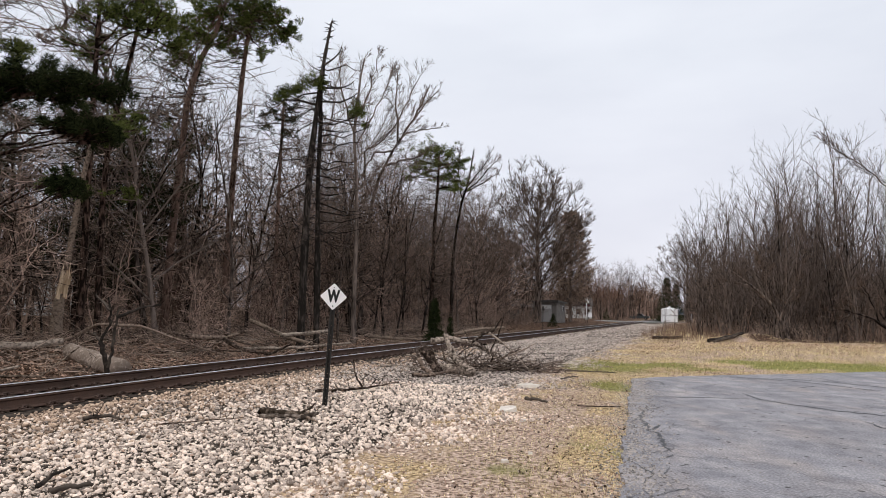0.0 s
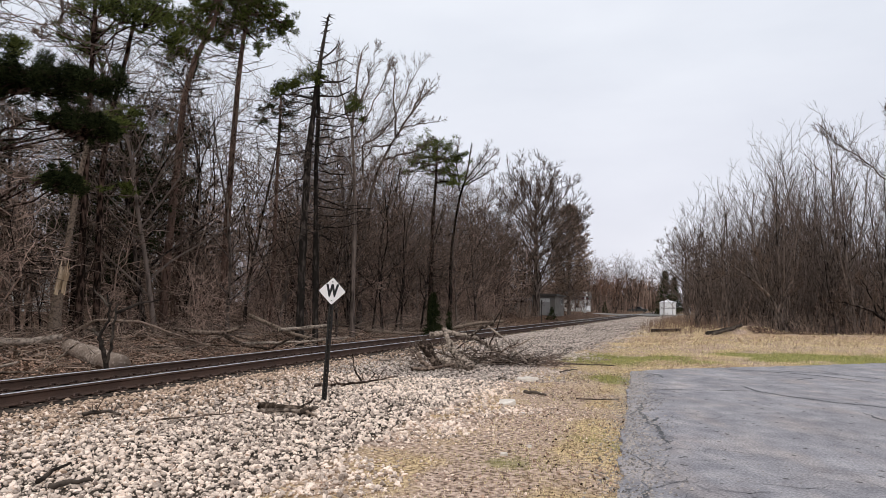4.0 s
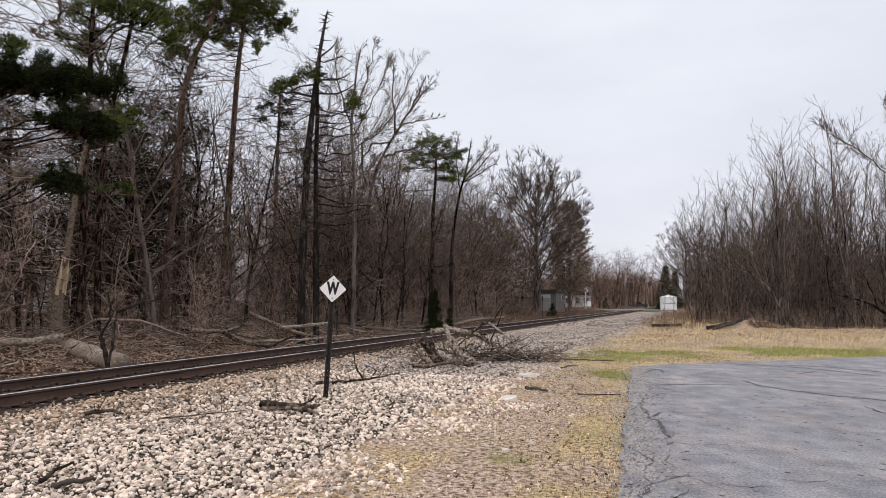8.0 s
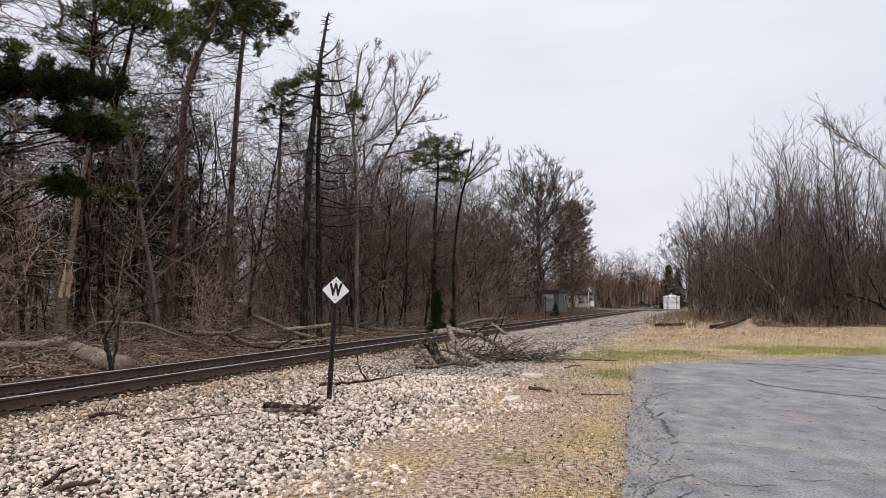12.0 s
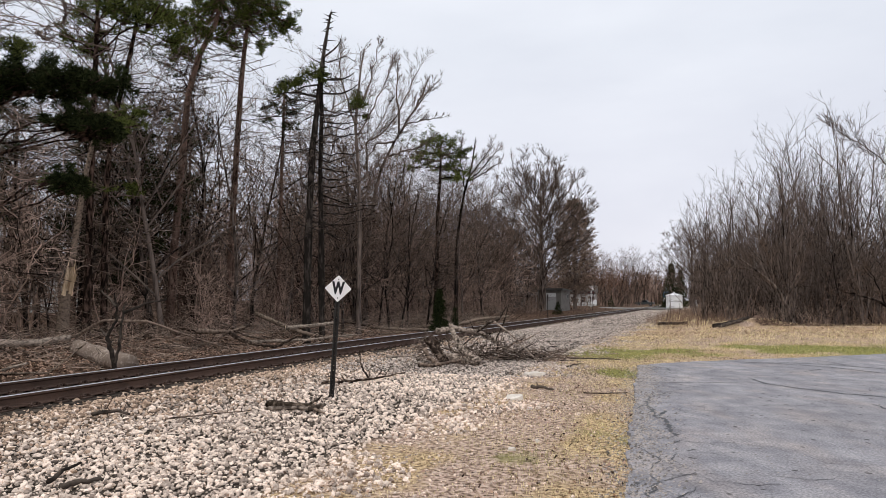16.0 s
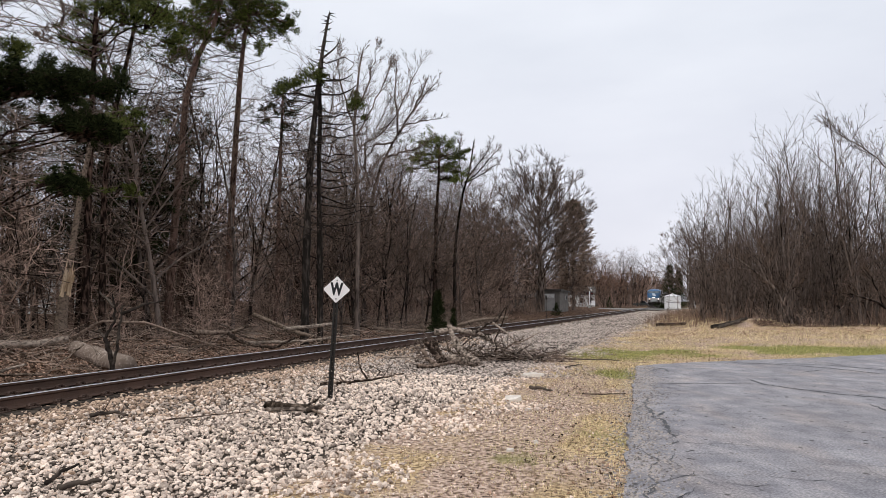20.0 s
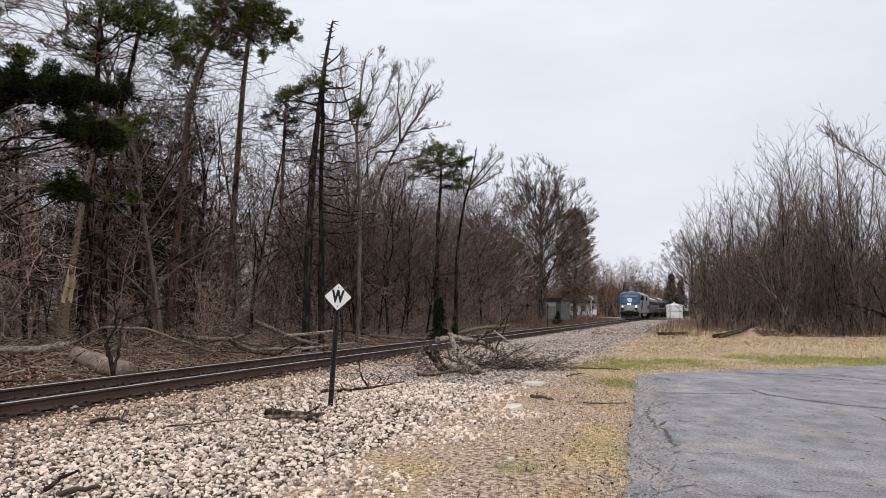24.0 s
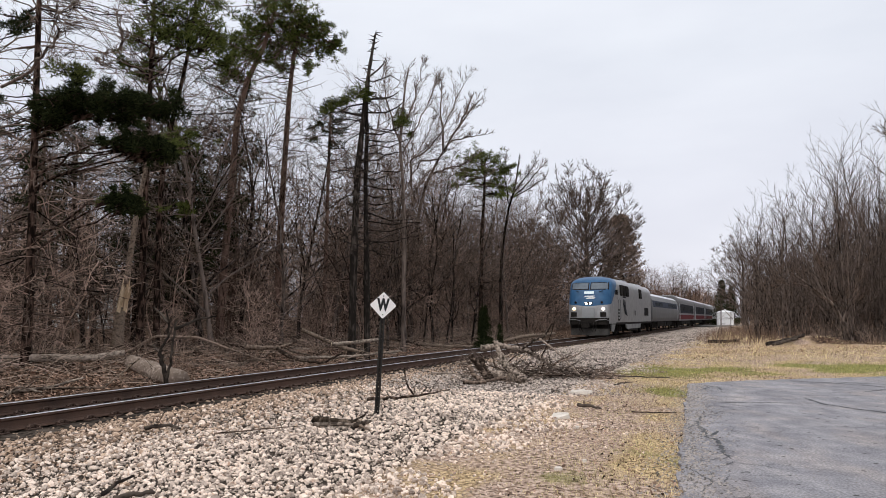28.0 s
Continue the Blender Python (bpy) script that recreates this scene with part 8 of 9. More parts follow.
def sapling():
    rng = random.Random(9)
    o = Vector((-7.9, 17.0, gz(-7.9, 17.0)))
    t = thing("dead_sapling", "dark forked dead sapling behind the track", "sapling", at=pose(*o) @ Matrix.Diagonal((1.25, 1.25, 1.25, 1)))
    g = Geo()
    limb(g, [Vector((0.05, 0, -0.1)), Vector((-0.05, 0, 0.45)), Vector((-0.16, 0.02, 0.72))], 0.05, 7, rng=rng, end=0.8)
    put("stem", g.mesh("stem", True), M_TIE, t)
    for line in (((-0.16, 0, 0.72), (-0.02, 0.05, 1.0), (0.0, 0, 1.35), (-0.06, 0, 1.55)), ((0.02, 0, 0.2), (0.10, 0, 0.7), (0.13, 0, 1.15), (0.16, 0.02, 1.35)), ((-0.16, 0, 0.72), (-0.3, 0, 0.86)), ((0.13, 0, 1.15), (0.5, 0.1, 1.35), (0.9, 0.2, 1.42)), ((0.0, 0, 1.3), (-0.35, 0.1, 1.6))):
        g = Geo()
        q = limb(g, line, 0.032, 6, rng=rng, end=0.4)
        sprigs(g, q, 7, 0.14, 0.006, rng, 0.05)
        put("branch", g, M_TIE, t)


sapling()


def slab(label, x, y, a, b, h, turn, seed):
    """A flat broken stone."""
    rng = random.Random(seed)
    bm = bmesh.new()
    n = 9
    low, top = [], []
    for k in range(n):
        t = 2 * math.pi * k / n
        q = rng.uniform(0.8, 1.1)
        low.append(bm.verts.new((a * q * math.cos(t), b * q * math.sin(t), -0.05)))
        top.append(bm.verts.new((a * q * 0.86 * math.cos(t), b * q * 0.86 * math.sin(t), h * rng.uniform(0.7, 1.1))))
    bm.faces.new(top)
    bm.faces.new(low[::-1])
    for k in range(n):
        bm.faces.new((low[k], low[(k + 1) % n], top[(k + 1) % n], top[k]))
    me = bpy.data.meshes.new("flat_stone")
    bm.to_mesh(me)
    bm.free()
    me.materials.append(M_SLAB)
    ob = tagged(new("flat_stone", me), label, "stone", "flat stones by the gravel")
    ob.matrix_basis = pose(x, y, gz(x, y) + 0.02, rng.uniform(2, 10), rng.uniform(-6, 6), turn)


M_SLAB = mat("pale_concrete_slab", (0.42, 0.35, 0.30), rough=0.9, vary=0.15, scale=3.0, fine=30.0, bump=0.4, tint=(0.66, 0.60, 0.53))
slab("pale flat broken slab at the edge of the gravel", 1.13, 11.55, 0.20, 0.13, 0.05, 20, 1)
slab("larger pale flat slab at the edge of the gravel", 1.92, 15.3, 0.26, 0.16, 0.055, -15, 2)
slab("small pale stone half sunk in the soil", 1.25, 10.5, 0.06, 0.04, 0.012, 40, 3)
slab("small pale stone on the dry grass", 0.72, 7.65, 0.05, 0.035, 0.012, 10, 4)
slab("small pale stone near the paving", 1.05, 8.1, 0.035, 0.03, 0.01, 70, 5)


# ---- the crossing, the bungalow and the buildings beyond ----
M_METAL_WHITE = mat("white_painted_sheet_metal", (0.82, 0.82, 0.83), rough=0.5, vary=0.08, scale=1.2, fine=12.0, bump=0.05)
M_SIDING = mat("weathered_grey_boards", (0.12, 0.108, 0.098), vary=0.25, scale=1.5, fine=14.0, bump=0.3, tint=(0.18, 0.165, 0.15))
M_PALE_SIDING = mat("pale_grey_siding", (0.36, 0.345, 0.335), vary=0.15, scale=1.5, fine=14.0, bump=0.2)
M_HOUSE = mat("white_house_siding", (0.66, 0.66, 0.65), vary=0.1, scale=1.5, fine=14.0, bump=0.1)
M_SHINGLE = mat("dark_roof_shingles", (0.07, 0.065, 0.06), vary=0.3, scale=2.0, fine=16.0, bump=0.4)
M_ROAD = mat("pale_worn_road", (0.30, 0.29, 0.28), vary=0.15, scale=0.8, fine=14.0, bump=0.1)
M_FOUND = mat("concrete_footing", (0.34, 0.33, 0.31), vary=0.15, scale=1.5, fine=14.0, bump=0.2)


def bungalow():
    x, y = 40.75, 125.5
    t = thing("signal_bungalow", "white sheet-metal signal bungalow with a low hipped roof", "equipment shed", at=pose(x, y, 0.22, 0, 0, -14))
    w, d, h = 1.32, 1.1, 2.2
    g = Geo()
    g.box((-w - 0.05, -d - 0.05, -0.5), (w + 0.05, d + 0.05, 0.08))
    put("footing", g, M_FOUND, t)
    g = Geo()
    g.box((-w, -d, 0.08), (w, d, h), 0.03)
    put("wall", g, M_METAL_WHITE, t)
    for s in (-1, 1):
        k = Geo()
        k.box((min(0.012 * s, s * 0.86), -d - 0.025, 0.16), (max(0.012 * s, s * 0.86), -d + 0.01, h - 0.12), 0.01)
        dr = put("door", k, M_METAL_WHITE, t, "white sheet-metal door leaf")
        if s > 0:
            k = Geo()
            k.box((0.06, -d - 0.06, 1.05), (0.11, -d - 0.02, 1.22))
            put("handle", k, M_POST, dr)
        for q in (0.95, 1.18):
            k = Geo()
            k.box((s * q - 0.012, -d - 0.02, 0.12), (s * q + 0.012, -d + 0.01, h - 0.04))
            put("seam", k, M_FOUND, t)
    r = Geo()
    e = 0.12
    r.v = [Vector(p) for p in ((-w - e, -d - e, h), (w + e, -d - e, h), (w + e, d + e, h), (-w - e, d + e, h), (-w - e, -d - e, h + 0.08), (w + e, -d - e, h + 0.08), (w + e, d + e, h + 0.08), (-w - e, d + e, h + 0.08), (-0.25, -0.2, h + 0.42), (0.25, -0.2, h + 0.42), (0.25, 0.2, h + 0.42), (-0.25, 0.2, h + 0.42))]
    r.f = [(3, 2, 1, 0), (8, 9, 10, 11)] + [(a + k, a + (k + 1) % 4, a + 4 + (k + 1) % 4, a + 4 + k) for a in (0, 4) for k in range(4)]
    put("roof", fix(r.mesh("roof")), M_METAL_WHITE, t)
    v = Geo()
    v.tube([Vector((0, 0, h + 0.4)), Vector((0, 0, h + 0.55))], [0.12, 0.12], 12, tip=False, cap=True)
    v.tube([Vector((0, 0, h + 0.55)), Vector((0, 0, h + 0.64))], [0.22, 0.06], 12, tip=False, cap=True)
    put("vent_cap", v, M_METAL_WHITE, t)
    c = thing("relay_cabinet", "small white relay cabinet beside the bungalow", "cabinet", at=pose(45.2, 127.5, gz(45.2, 127.5), 0, 0, -14))
    g = Geo()
    g.box((-0.35, -0.3, 0.25), (0.35, 0.3, 1.55), 0.02)
    put("body", g, M_METAL_WHITE, c)
    g = Geo()
    g.box((-0.2, -0.2, -0.2), (0.2, 0.2, 0.25))
    put("footing", g, M_FOUND, c)
    g = Geo()
    g.box((-0.3, -0.325, 0.32), (0.3, -0.29, 1.48), 0.01)
    put("door", g, M_METAL_WHITE, c)


def crossing_signal():
    x, y = 27.4, 132.0
    t = thing("crossing_signal", "white railway crossing mast with crossed boards and lamps", "signal", at=pose(x, y, gz(x, y)))
    g = Geo()
    g.tube([Vector((0, 0, -0.2)), Vector((0, 0, 4.1))], [0.07, 0.06], 10, tip=False, cap=True)
    put("mast", g, M_METAL_WHITE, t)
    g = Geo()
    g.tube([Vector((0, 0, -0.1)), Vector((0, 0, 0.5))], [0.28, 0.16], 10, tip=False, cap=True)
    put("base", g, M_FOUND, t)
    for s in (-1, 1):
        g = Geo()
        g.box((-0.6, -0.1 - 0.02 * s, -0.115), (0.6, -0.085 - 0.02 * s, 0.115))
        put("crossbuck_board", g, M_SIGN, t, "white crossed board", at=Matrix.Translation((0, 0, 3.6)) @ Matrix.Rotation(radians(45 * s), 4, "Y"))
        g = Geo()
        g.tube([Vector((s * 0.4, -0.06, 2.7)), Vector((s * 0.4, -0.1, 2.7))], [0.27, 0.27], 16, tip=False, cap=True)
        lamp = put("lamp_backplate", g, M_POST, t, "round black lamp backplate")
        g = Geo()
        g.tube([Vector((s * 0.4, -0.1, 2.7)), Vector((s * 0.4, -0.2, 2.7))], [0.12, 0.12], 12, tip=False, cap=True)
        put("lens", g, M_RED, lamp)
    g = Geo()
    g.box((-0.45, -0.05, 2.66), (0.45, 0.05, 2.74))
    put("crossarm", g, M_METAL_WHITE, t)
    g = Geo()
    g.box((0.3, -0.25, 0.5), (0.95, 0.25, 1.35), 0.03)
    put("case", g, M_METAL_WHITE, t, "white relay case on the mast")
    g = Geo()
    g.box((0.0, -0.06, 0.85), (0.35, 0.06, 1.0))
    put("bracket", g, M_METAL_WHITE, t)


def boards(parent, name, x0, x1, y, z0, z1, w, material, vertical=True):
    """Single boards side by side on a wall."""
    k = 0
    a = x0 if vertical else z0
    end = x1 if vertical else z1
    while a < end - 0.02:
        b = min(a + w, end)
        g = Geo()
        if vertical:
            g.box((a + 0.01, y - 0.03, z0), (b - 0.01, y, z1 - 0.02 * (k % 2)))
        else:
            g.prism([(y - 0.035, a), (y, a), (y, b), (y - 0.012, b)], x0, x1, 0)
        put(name, fix(g.mesh(name)), material, parent)
        a, k = b, k + 1


def garage():
    t = thing("garage", "small weathered garage with a low flat roof", "garage", at=pose(14.9, 98.05, 0.28, 0, 0, -20))
    g = Geo()
    g.box((-1.6, -1.6, -0.4), (1.6, 5.0, 2.62))
    put("wall", g, M_SIDING, t)
    boards(t, "board", 1.0, 1.6, -1.6, 0.0, 2.62, 0.2, M_SIDING)
    g = Geo()
    g.prism([(-1.95, 2.62), (5.2, 2.62), (5.2, 2.78), (-1.95, 2.95)], -1.85, 1.85, 0)
    put("roof", fix(g.mesh("roof")), M_SHINGLE, t)
    g = Geo()
    g.box((-0.6, -1.64, 0.0), (0.92, -1.6, 2.35))
    door = put("garage_door", g, M_PALE_SIDING, t, "pale panelled garage door")
    for k in range(4):
        g = Geo()
        g.box((-0.54, -1.665, 0.08 + 0.57 * k), (0.86, -1.64, 0.56 + 0.57 * k), 0.02)
        put("door_panel", g, M_PALE_SIDING if k < 3 else M_HOUSE, door)
    g = Geo()
    g.box((1.6, 2.6, 1.5), (1.66, 3.5, 2.2))
    w = put("window", g, M_HOUSE, t, "small white-framed window")
    g = Geo()
    g.box((1.66, 2.7, 1.56), (1.675, 3.4, 2.14))
    put("pane", g, M_GLASS, w)
    # a dark lean-to shed behind it
    t = thing("shed", "low dark weathered wooden shed", "shed", at=pose(11.6, 106.0, 0.3, 0, 0, -10))
    g = Geo()
    g.box((-2.2, -1.5, -0.4), (2.2, 1.5, 1.85))
    put("wall", g, M_SIDING, t)
    boards(t, "board", -2.2, 2.2, -1.5, 0.0, 1.85, 0.3, M_SIDING)
    g = Geo()
    g.prism([(-1.8, 1.80), (0, 2.35), (1.8, 1.80), (1.8, 1.92), (0, 2.5), (-1.8, 1.92)], -2.4, 2.4, 0)
    put("roof", fix(g.mesh("roof")), M_SHINGLE, t)
    g = Geo()
    g.box((-0.5, -1.56, 0.0), (0.4, -1.53, 1.7))
    put("door", g, M_SIDING, t)


def house(label, x, y, z, turn, w, d, h, wall, windows):
    t = thing("house", label, "house", at=pose(x, y, z, 0, 0, turn))
    g = Geo()
    g.box((-w, -d, -0.6), (w, d, h))
    g.prism([(-d, h), (d, h), (0, h + d * 0.6)], -w, w, 0)
    put("wall", g, wall, t)
    boards(t, "siding_board", -w, w, -d, 0.1, h, 0.28, wall, False)
    for s in (-1, 1):
        g = Geo()
        g.prism([(s * (d + 0.35), h - 0.16), (0, h + d * 0.6 + 0.05), (0, h + d * 0.6 + 0.19), (s * (d + 0.35), h - 0.02)], -w - 0.3, w + 0.3, 0)
        put("roof_slope", fix(g.mesh("roof_slope")), M_SHINGLE, t)
    for a in windows:
        g = Geo()
        g.box((a - 0.5, -d - 0.07, 0.9), (a + 0.5, -d - 0.02, 2.2))
        f = put("window", g, M_HOUSE, t)
        for q in (0, 1):
            g = Geo()
            g.box((a - 0.42, -d - 0.09, 0.97 + 0.6 * q), (a + 0.42, -d - 0.07, 1.5 + 0.6 * q))
            put("pane", g, M_GLASS, f)


def crossing_road():
    g = Geo()
    c = [Vector((12, 139.5, 0)), Vector((75, 131.0, 0))]
    d = (c[1] - c[0]).normalized()
    s = Vector((-d.y, d.x, 0)) * 2.9
    n = 40
    for i in range(n + 1):
        p = c[0].lerp(c[1], i / n)
        for k in (-1, 1):
            q = p + s * k
            g.v += [Vector((q.x, q.y, 0.168 + 0.1 * smooth01(3, 9, abs(across(q.x, q.y))))), Vector((q.x, q.y, -0.3))]
    for i in range(n):
        a = i * 4
        g.f += [(a, a + 2, a + 6, a + 4), (a, a + 4, a + 5, a + 1), (a + 2, a + 3, a + 7, a + 6)]
    tagged(put("road", fix(g.mesh("road")), M_ROAD), "pale worn road over the level crossing", "road", kind="structure")


bungalow()
crossing_signal()
garage()
house("white house behind the trees near the crossing", 31.0, 160.0, 0.3, -8, 3.2, 2.6, 2.9, M_HOUSE, (-2.0, 0.2, 2.1))
house("pale house half hidden deep in the wood", -37.5, 63.0, 0.7, 12, 4.6, 3.0, 2.9, M_HOUSE, (-3.2, -0.6, 2.4))
crossing_road()


def pickup():
    x, y = 58.3, 206.0
    t = thing("pickup_truck", "dark pickup truck parked beside the track", "pickup truck", at=pose(x, y, gz(x, y), 0, 0, -25))
    paint = mat("dark_green_car_paint", (0.03, 0.034, 0.034), rough=0.35, vary=0.15, scale=1.0, fine=8.0, bump=0, spec=0.5)
    g = Geo()
    g.prism([(-2.7, 0.5), (2.6, 0.5), (2.7, 0.75), (2.6, 1.05), (1.2, 1.12), (0.75, 1.12), (-2.7, 1.12)], -0.95, 0.95, 1)
    put("body", fix(g.mesh("body")), paint, t)
    g = Geo()
    g.prism([(1.15, 1.1), (0.55, 1.72), (-0.7, 1.74), (-0.85, 1.1)], -0.82, 0.82, 1)
    cab = put("cab", fix(g.mesh("cab")), paint, t)
    for s in (-1, 1):
        g = Geo()
        g.prism([(0.95, 1.16), (0.5, 1.64), (-0.6, 1.66), (-0.7, 1.16)], min(s * 0.8, s * 0.835), max(s * 0.8, s * 0.835), 1)
        put("side_window", fix(g.mesh("side_window")), M_GLASS, cab)
        for a in (-1.75, 1.7):
            g = Geo()
            g.tube([Vector((a, s * 0.72, 0.36)), Vector((a, s * 0.97, 0.36))], [0.36, 0.36], 16, tip=False, cap=True)
            w = put("wheel", g, M_BLACK, t)
            g = Geo()
            g.tube([Vector((a, s * 0.96, 0.36)), Vector((a, s * 0.985, 0.36))], [0.2, 0.17], 12, tip=False, cap=True)
            put("rim", g, M_STEEL, w)
    g = Geo()
    g.box((-2.78, -0.9, 0.48), (-2.66, 0.9, 0.68))
    put("bumper", g, M_STEEL, t)


pickup()


def marker_post():
    x, y = 8.75, 60.0
    t = thing("marker_post", "thin dark marker post beside the track", "post", at=pose(x, y, gz(x, y)))
    g = Geo()
    g.tube([Vector((0, 0, -0.3)), Vector((0, 0, 2.1))], [0.03, 0.03], 8, tip=False, cap=True)
    put("post", g, M_POST, t)
    g = Geo()
    g.box((-0.06, -0.04, 1.75), (0.06, -0.03, 2.1))
    put("plate", g, M_POST, t)


marker_post()


# ---- grass, straw, leaves and fallen twigs on the ground ----
def blades(name, label, x, y, h, lean, width, material, seed, category="grass"):
    rng = np.random.default_rng(seed)
    n = len(x)
    z = ground_z(x, y)
    a, b = rng.uniform(0, 2 * np.pi, n), rng.uniform(0, 2 * np.pi, n)
    tilt = np.abs(rng.normal(0, 1, n)) * lean
    tip = np.stack([np.cos(a) * np.sin(tilt) * h, np.sin(a) * np.sin(tilt) * h, np.maximum(np.cos(tilt), 0.06) * h], -1)
    side = np.stack([np.cos(b), np.sin(b), np.zeros(n)], -1) * width[:, None]
    p = np.stack([x, y, z - 0.01], -1)
    v = np.stack([p + side, p - side, p + tip], 1).reshape(-1, 3)
    tagged(new(name, big_mesh(name, v, np.arange(3 * n).reshape(-1, 3), material)), label, category, kind="stuff")


def build_grass():
    rng = np.random.default_rng(12)

    def spots(n, x0, x1, y0, y1, umin, umax=99):
        x, y = rng.uniform(x0, x1, n), rng.uniform(y0, y1, n)
        u = across(x, y)
        ok = (u > umin + 0.3 * np.sin(2 * y)) & (u < umax) & ~on_yard(x, y)
        return x[ok], y[ok]

    def patchy(x, y, s):
        return np.sin(1.9 * x + 1.2 * np.sin(1.3 * y + s)) * np.sin(1.7 * y + 1.5 * np.sin(1.1 * x + s)) + 0.4 * np.sin(5.1 * x + 3.7 * y + s)

    x, y = spots(520000, -1, 6, 4.5, 22, 7.0)
    u = across(x, y)
    thick = np.clip(0.62 + 0.35 * (u - 8.2) + 0.3 * patchy(x, y, 0.0), 0.08, 1)
    k = rng.random(len(x)) < thick
    x, y = x[k], y[k]
    g = rng.random(len(x)) < np.clip(green_mask(x, y) * 0.9, 0, 0.85)
    blades("dry_grass", "short dry straw-coloured grass beside the paving", x[~g], y[~g], rng.uniform(0.018, 0.046, (~g).sum()), 2.4, rng.uniform(0.003, 0.0065, (~g).sum()), M_STRAW, 1)
    blades("green_grass", "short green grass among the dry blades", x[g], y[g], rng.uniform(0.015, 0.045, g.sum()), 1.0, rng.uniform(0.002, 0.005, g.sum()), M_GREEN, 2)
    x, y = spots(110000, 2, 30, 15, 34, 7.3)
    g = rng.random(len(x)) < np.clip(green_mask(x, y) * 1.05 + 0.15 * patchy(x, y, 2.0), 0.03, 0.92)
    blades("straw_verge", "dry grass verge behind the paved yard", x[~g], y[~g], rng.uniform(0.03, 0.08, (~g).sum()), 1.5, rng.uniform(0.006, 0.013, (~g).sum()), M_STRAW, 3)
    blades("green_verge", "strip of green grass behind the paved yard", x[g], y[g], rng.uniform(0.04, 0.10, g.sum()), 0.8, rng.uniform(0.006, 0.012, g.sum()), M_GREEN, 4)
    x, y = spots(90000, 7, 34, 28, 80, 7.2)
    k = ~in_thicket(x - 0.4, y - 0.4)
    x, y = x[k], y[k]
    k = rng.random(len(x)) < np.clip(0.75 + 0.4 * patchy(x * 0.5, y * 0.5, 1.0), 0.1, 1)
    x, y = x[k], y[k]
    blades("tall_dry_grass", "tall matted dry grass before the thicket", x, y, rng.uniform(0.04, 0.15, len(x)) * (1 + 0.8 * (y > 39)), 1.5, rng.uniform(0.007, 0.016, len(x)), M_STRAW, 5)
    x, y = spots(16000, 9, 40, 38.5, 95, 6.6)
    k = (x > thicket_edge(y) - 5.5 - 0.05 * (y - 40)) & (x < thicket_edge(y) + 1.0)
    x, y = x[k], y[k]
    blades("weed_stalks", "upright brown weed stalks before the thicket", x, y, rng.uniform(0.3, 0.95, len(x)), 0.3, rng.uniform(0.006, 0.013, len(x)), M_WEED, 6, "weeds")


def build_leaves():
    rng = np.random.default_rng(14)

    def leaves(name, label, x, y, lo, hi, seed, material=M_LEAF):
        r = np.random.default_rng(seed)
        n = len(x)
        s = r.uniform(lo, hi, n)
        a = r.uniform(0, 2 * np.pi, n)
        d = np.stack([np.cos(a), np.sin(a), r.normal(0, 0.45, n)], -1) * s[:, None]
        e = np.stack([-np.sin(a), np.cos(a), r.normal(0, 0.45, n)], -1) * (s * 0.6)[:, None]
        p = np.stack([x, y, ground_z(x, y) + 0.015 + r.uniform(0, 0.03, n)], -1)
        v = np.stack([p - d, p + e, p + d, p - e], 1).reshape(-1, 3)
        tagged(new(name, big_mesh(name, v, np.arange(4 * n).reshape(-1, 4), material)), label, "leaf litter", kind="stuff")

    def strip(n, u0, u1, y0, y1):
        y, u = rng.uniform(y0, y1, n), rng.uniform(u0, u1, n)
        s = SLOPE - 0.00276 * np.maximum(0, 30 - y)
        k = 1 / np.hypot(1, s)
        return cx(y) + u * k, y - u * k * s

    x, y = strip(42000, -9, -2.4, 7, 40)
    leaves("leaf_litter", "brown dead leaves along the edge of the wood", x, y, 0.02, 0.055, 1)
    x, y = strip(9000, -14, -8, 10, 50)
    leaves("wood_floor_leaves", "brown dead leaves on the floor of the wood", x, y, 0.05, 0.12, 2)
    x, y = rng.uniform(7, 28, 9000), rng.normal(34.0, 2.6, 9000)
    ok = (across(x, y) > 7.5) & ~in_thicket(x - 1, y - 1)
    leaves("verge_leaves", "pale brown dead leaves on the dry verge", x[ok], y[ok], 0.02, 0.05, 3, M_LEAF_PALE)
    x, y = strip(1500, 1.4, 8.8, 5, 24)
    ok = ~on_yard(x, y)
    leaves("stray_leaves", "stray dead leaves on the ballast", x[ok], y[ok], 0.012, 0.028, 4)

    x, y = strip(9000, 7.0, 11.5, 5, 26)
    ok = ~on_yard(x, y) & (np.sin(2.1 * x + np.sin(1.7 * y)) * np.sin(1.3 * y) + 0.5 * np.sin(4 * x + 3 * y) > -0.1)
    leaves("strip_litter", "dark dead leaves and clods in the dry grass", x[ok], y[ok], 0.010, 0.024, 5)


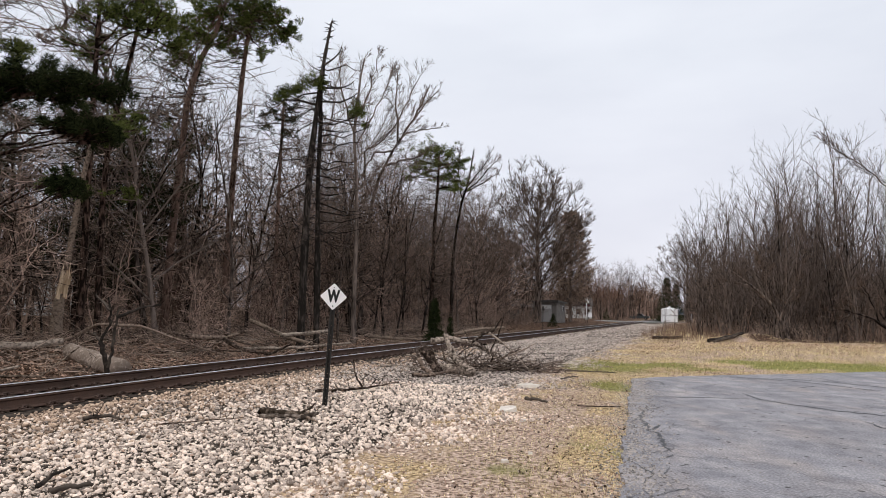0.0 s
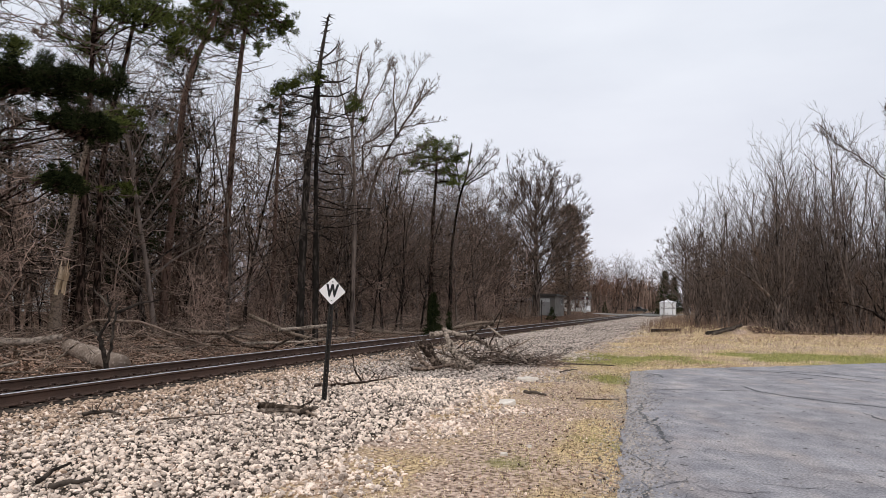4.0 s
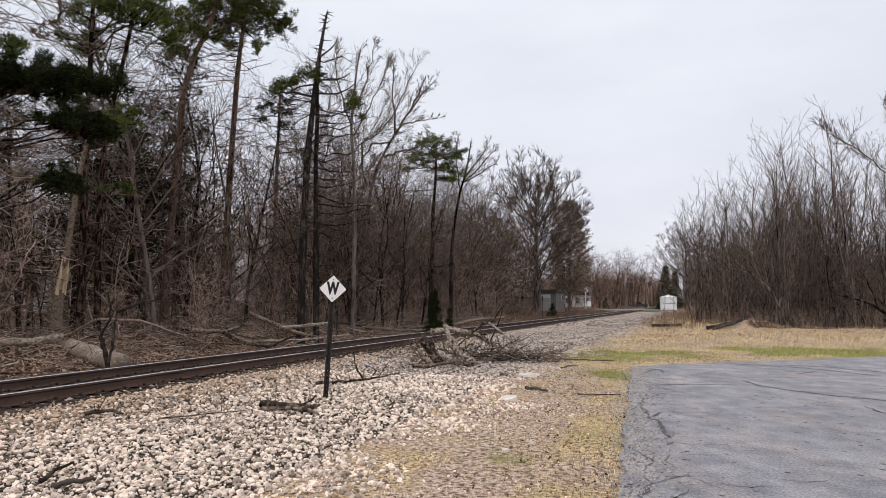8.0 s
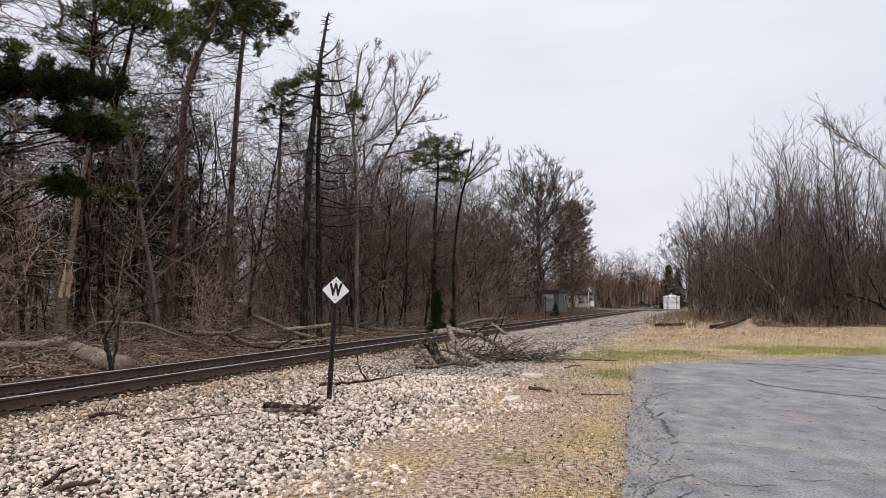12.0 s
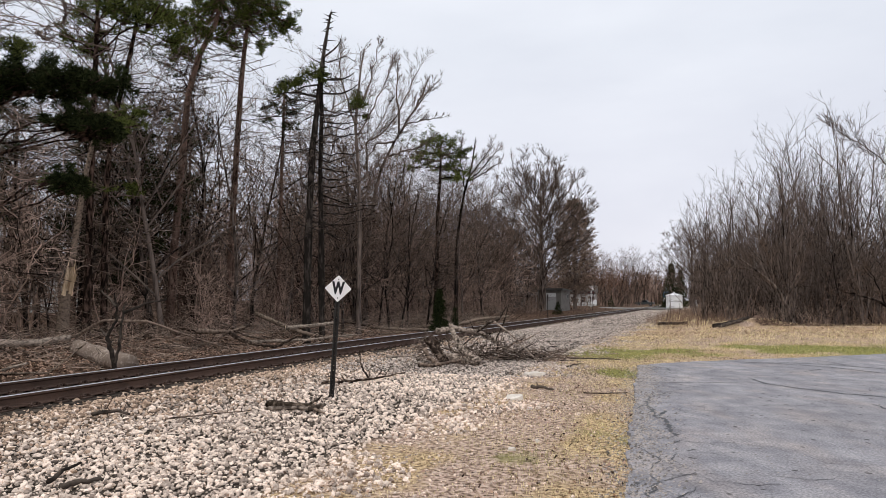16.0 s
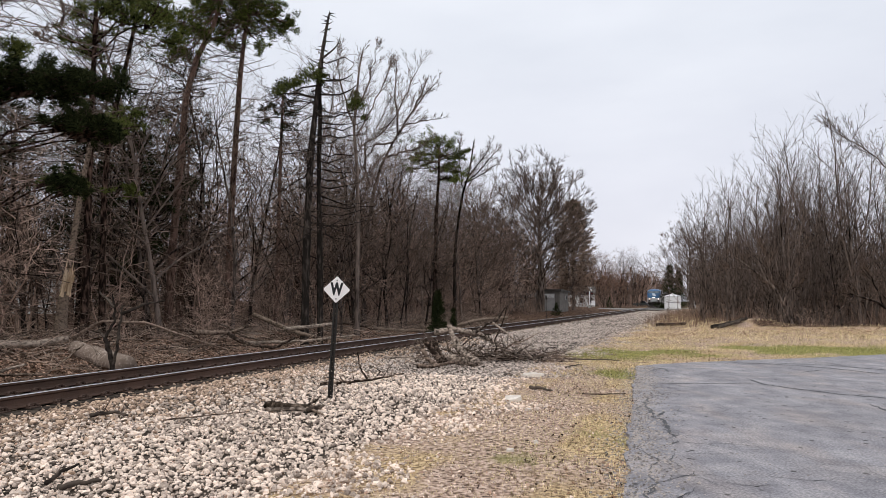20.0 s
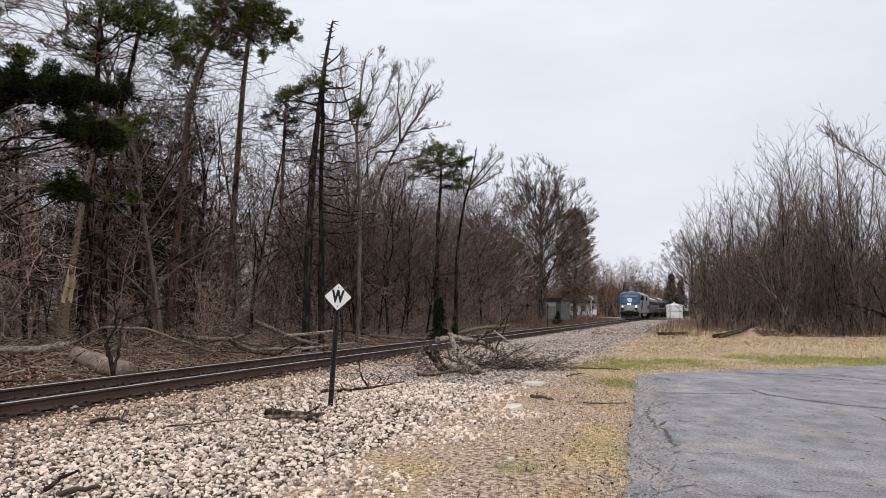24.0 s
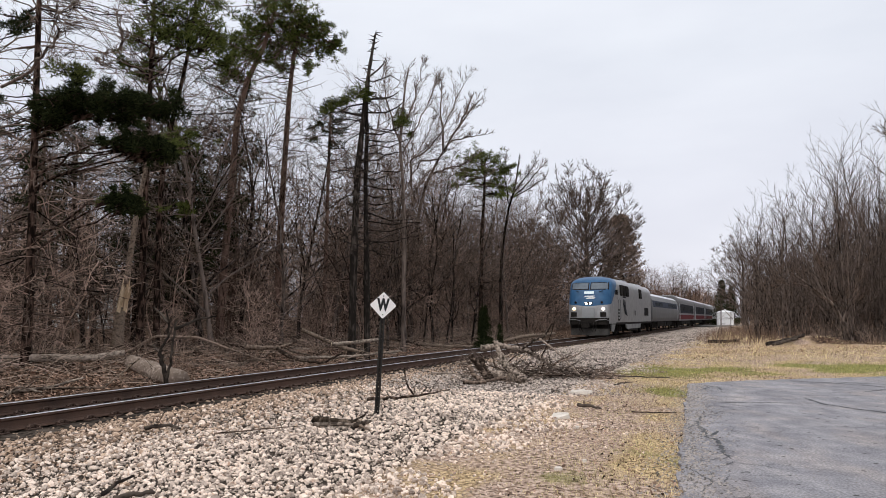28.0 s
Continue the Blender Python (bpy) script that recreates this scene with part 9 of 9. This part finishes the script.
def fallen_twigs():
    rng = random.Random(61)
    g, b = Geo(), Geo()
    for _ in range(7500):
        p = track_point(rng.uniform(9, 60), -3.2 - 9.5 * rng.random() ** 0.6)
        z = gz(p.x, p.y)
        a = rng.uniform(0, 6.28)
        ln = rng.uniform(0.25, 1.3) * (1 + p.y / 80)
        p.z = z + rng.uniform(0.0, 0.12) + 0.35 * max(0, rng.gauss(0, 0.6)) * (p.y > 16)
        d = Vector((math.cos(a), math.sin(a), rng.gauss(0.12, 0.22)))
        m = p + d * ln * 0.5 + Vector((rng.gauss(0, 0.06), rng.gauss(0, 0.06), rng.gauss(0.03, 0.05)))
        r = rng.uniform(0.004, 0.012)
        (g if rng.random() < 0.88 else b).tube([p, m, p + d * ln], [r, r * 0.8, r * 0.4], 3)
    tagged(put("fallen_twigs", g, M_BRUSH), "brown twigs strewn along the edge of the wood", "twigs", kind="stuff")
    tagged(put("bleached_twigs", b, M_GREY_LIMB), "bleached twigs strewn along the edge of the wood", "twigs", kind="stuff")
    for k in range(44):
        p = track_point(rng.uniform(12, 56), -4.2 - 6.0 * rng.random())
        a = rng.uniform(-0.5, 0.9) + (3.14 if rng.random() < 0.5 else 0)
        ln = rng.uniform(1.2, 3.4)
        pts = []
        for i in range(4):
            pts.append((p.x + math.cos(a) * ln * i / 3 + rng.gauss(0, 0.1), p.y + math.sin(a) * ln * i / 3 + rng.gauss(0, 0.1), 0.07 + 0.25 * rng.random() * i))
        loose_branch("fallen bough with twigs along the wood's edge", pts, rng.uniform(0.02, 0.05), (M_BROWN_LIMB, M_LOG_BARK, M_DEAD_WOOD, M_BROWN_LIMB)[k % 4], 16, 0.4)


build_grass()
build_leaves()
fallen_twigs()


# ---- what moves ----
def motions():
    c, s = math.cos(radians(HEADING)), math.sin(radians(HEADING))

    def where(t, behind):
        y = NOSE_28 + SPEED * (28.0 - t) + behind * c
        return pose(-11.42 + SLOPE * y, y, RAIL_TOP, 0, 0, -HEADING)

    for body, wheels, behind, r in TRAIN:
        last = body is TRAIN[-1][0]
        if last:
            # the rear locomotive faces the other way
            walk(body, [(t, where(t, behind + 21.0) @ pose(0, 0, 0, 0, 0, 180)) for t in (0.0, 28.0)])
        else:
            walk(body, [(t, where(t, behind)) for t in (0.0, 28.0)])
        turn = math.degrees(SPEED / c / r) * (-1 if last else 1)
        for w in wheels:
            y = w.location.y
            walk(w, [(k / FPS, pose(0, y, r, turn * k / FPS)) for k in range(0, 28 * FPS + 1)])


motions()
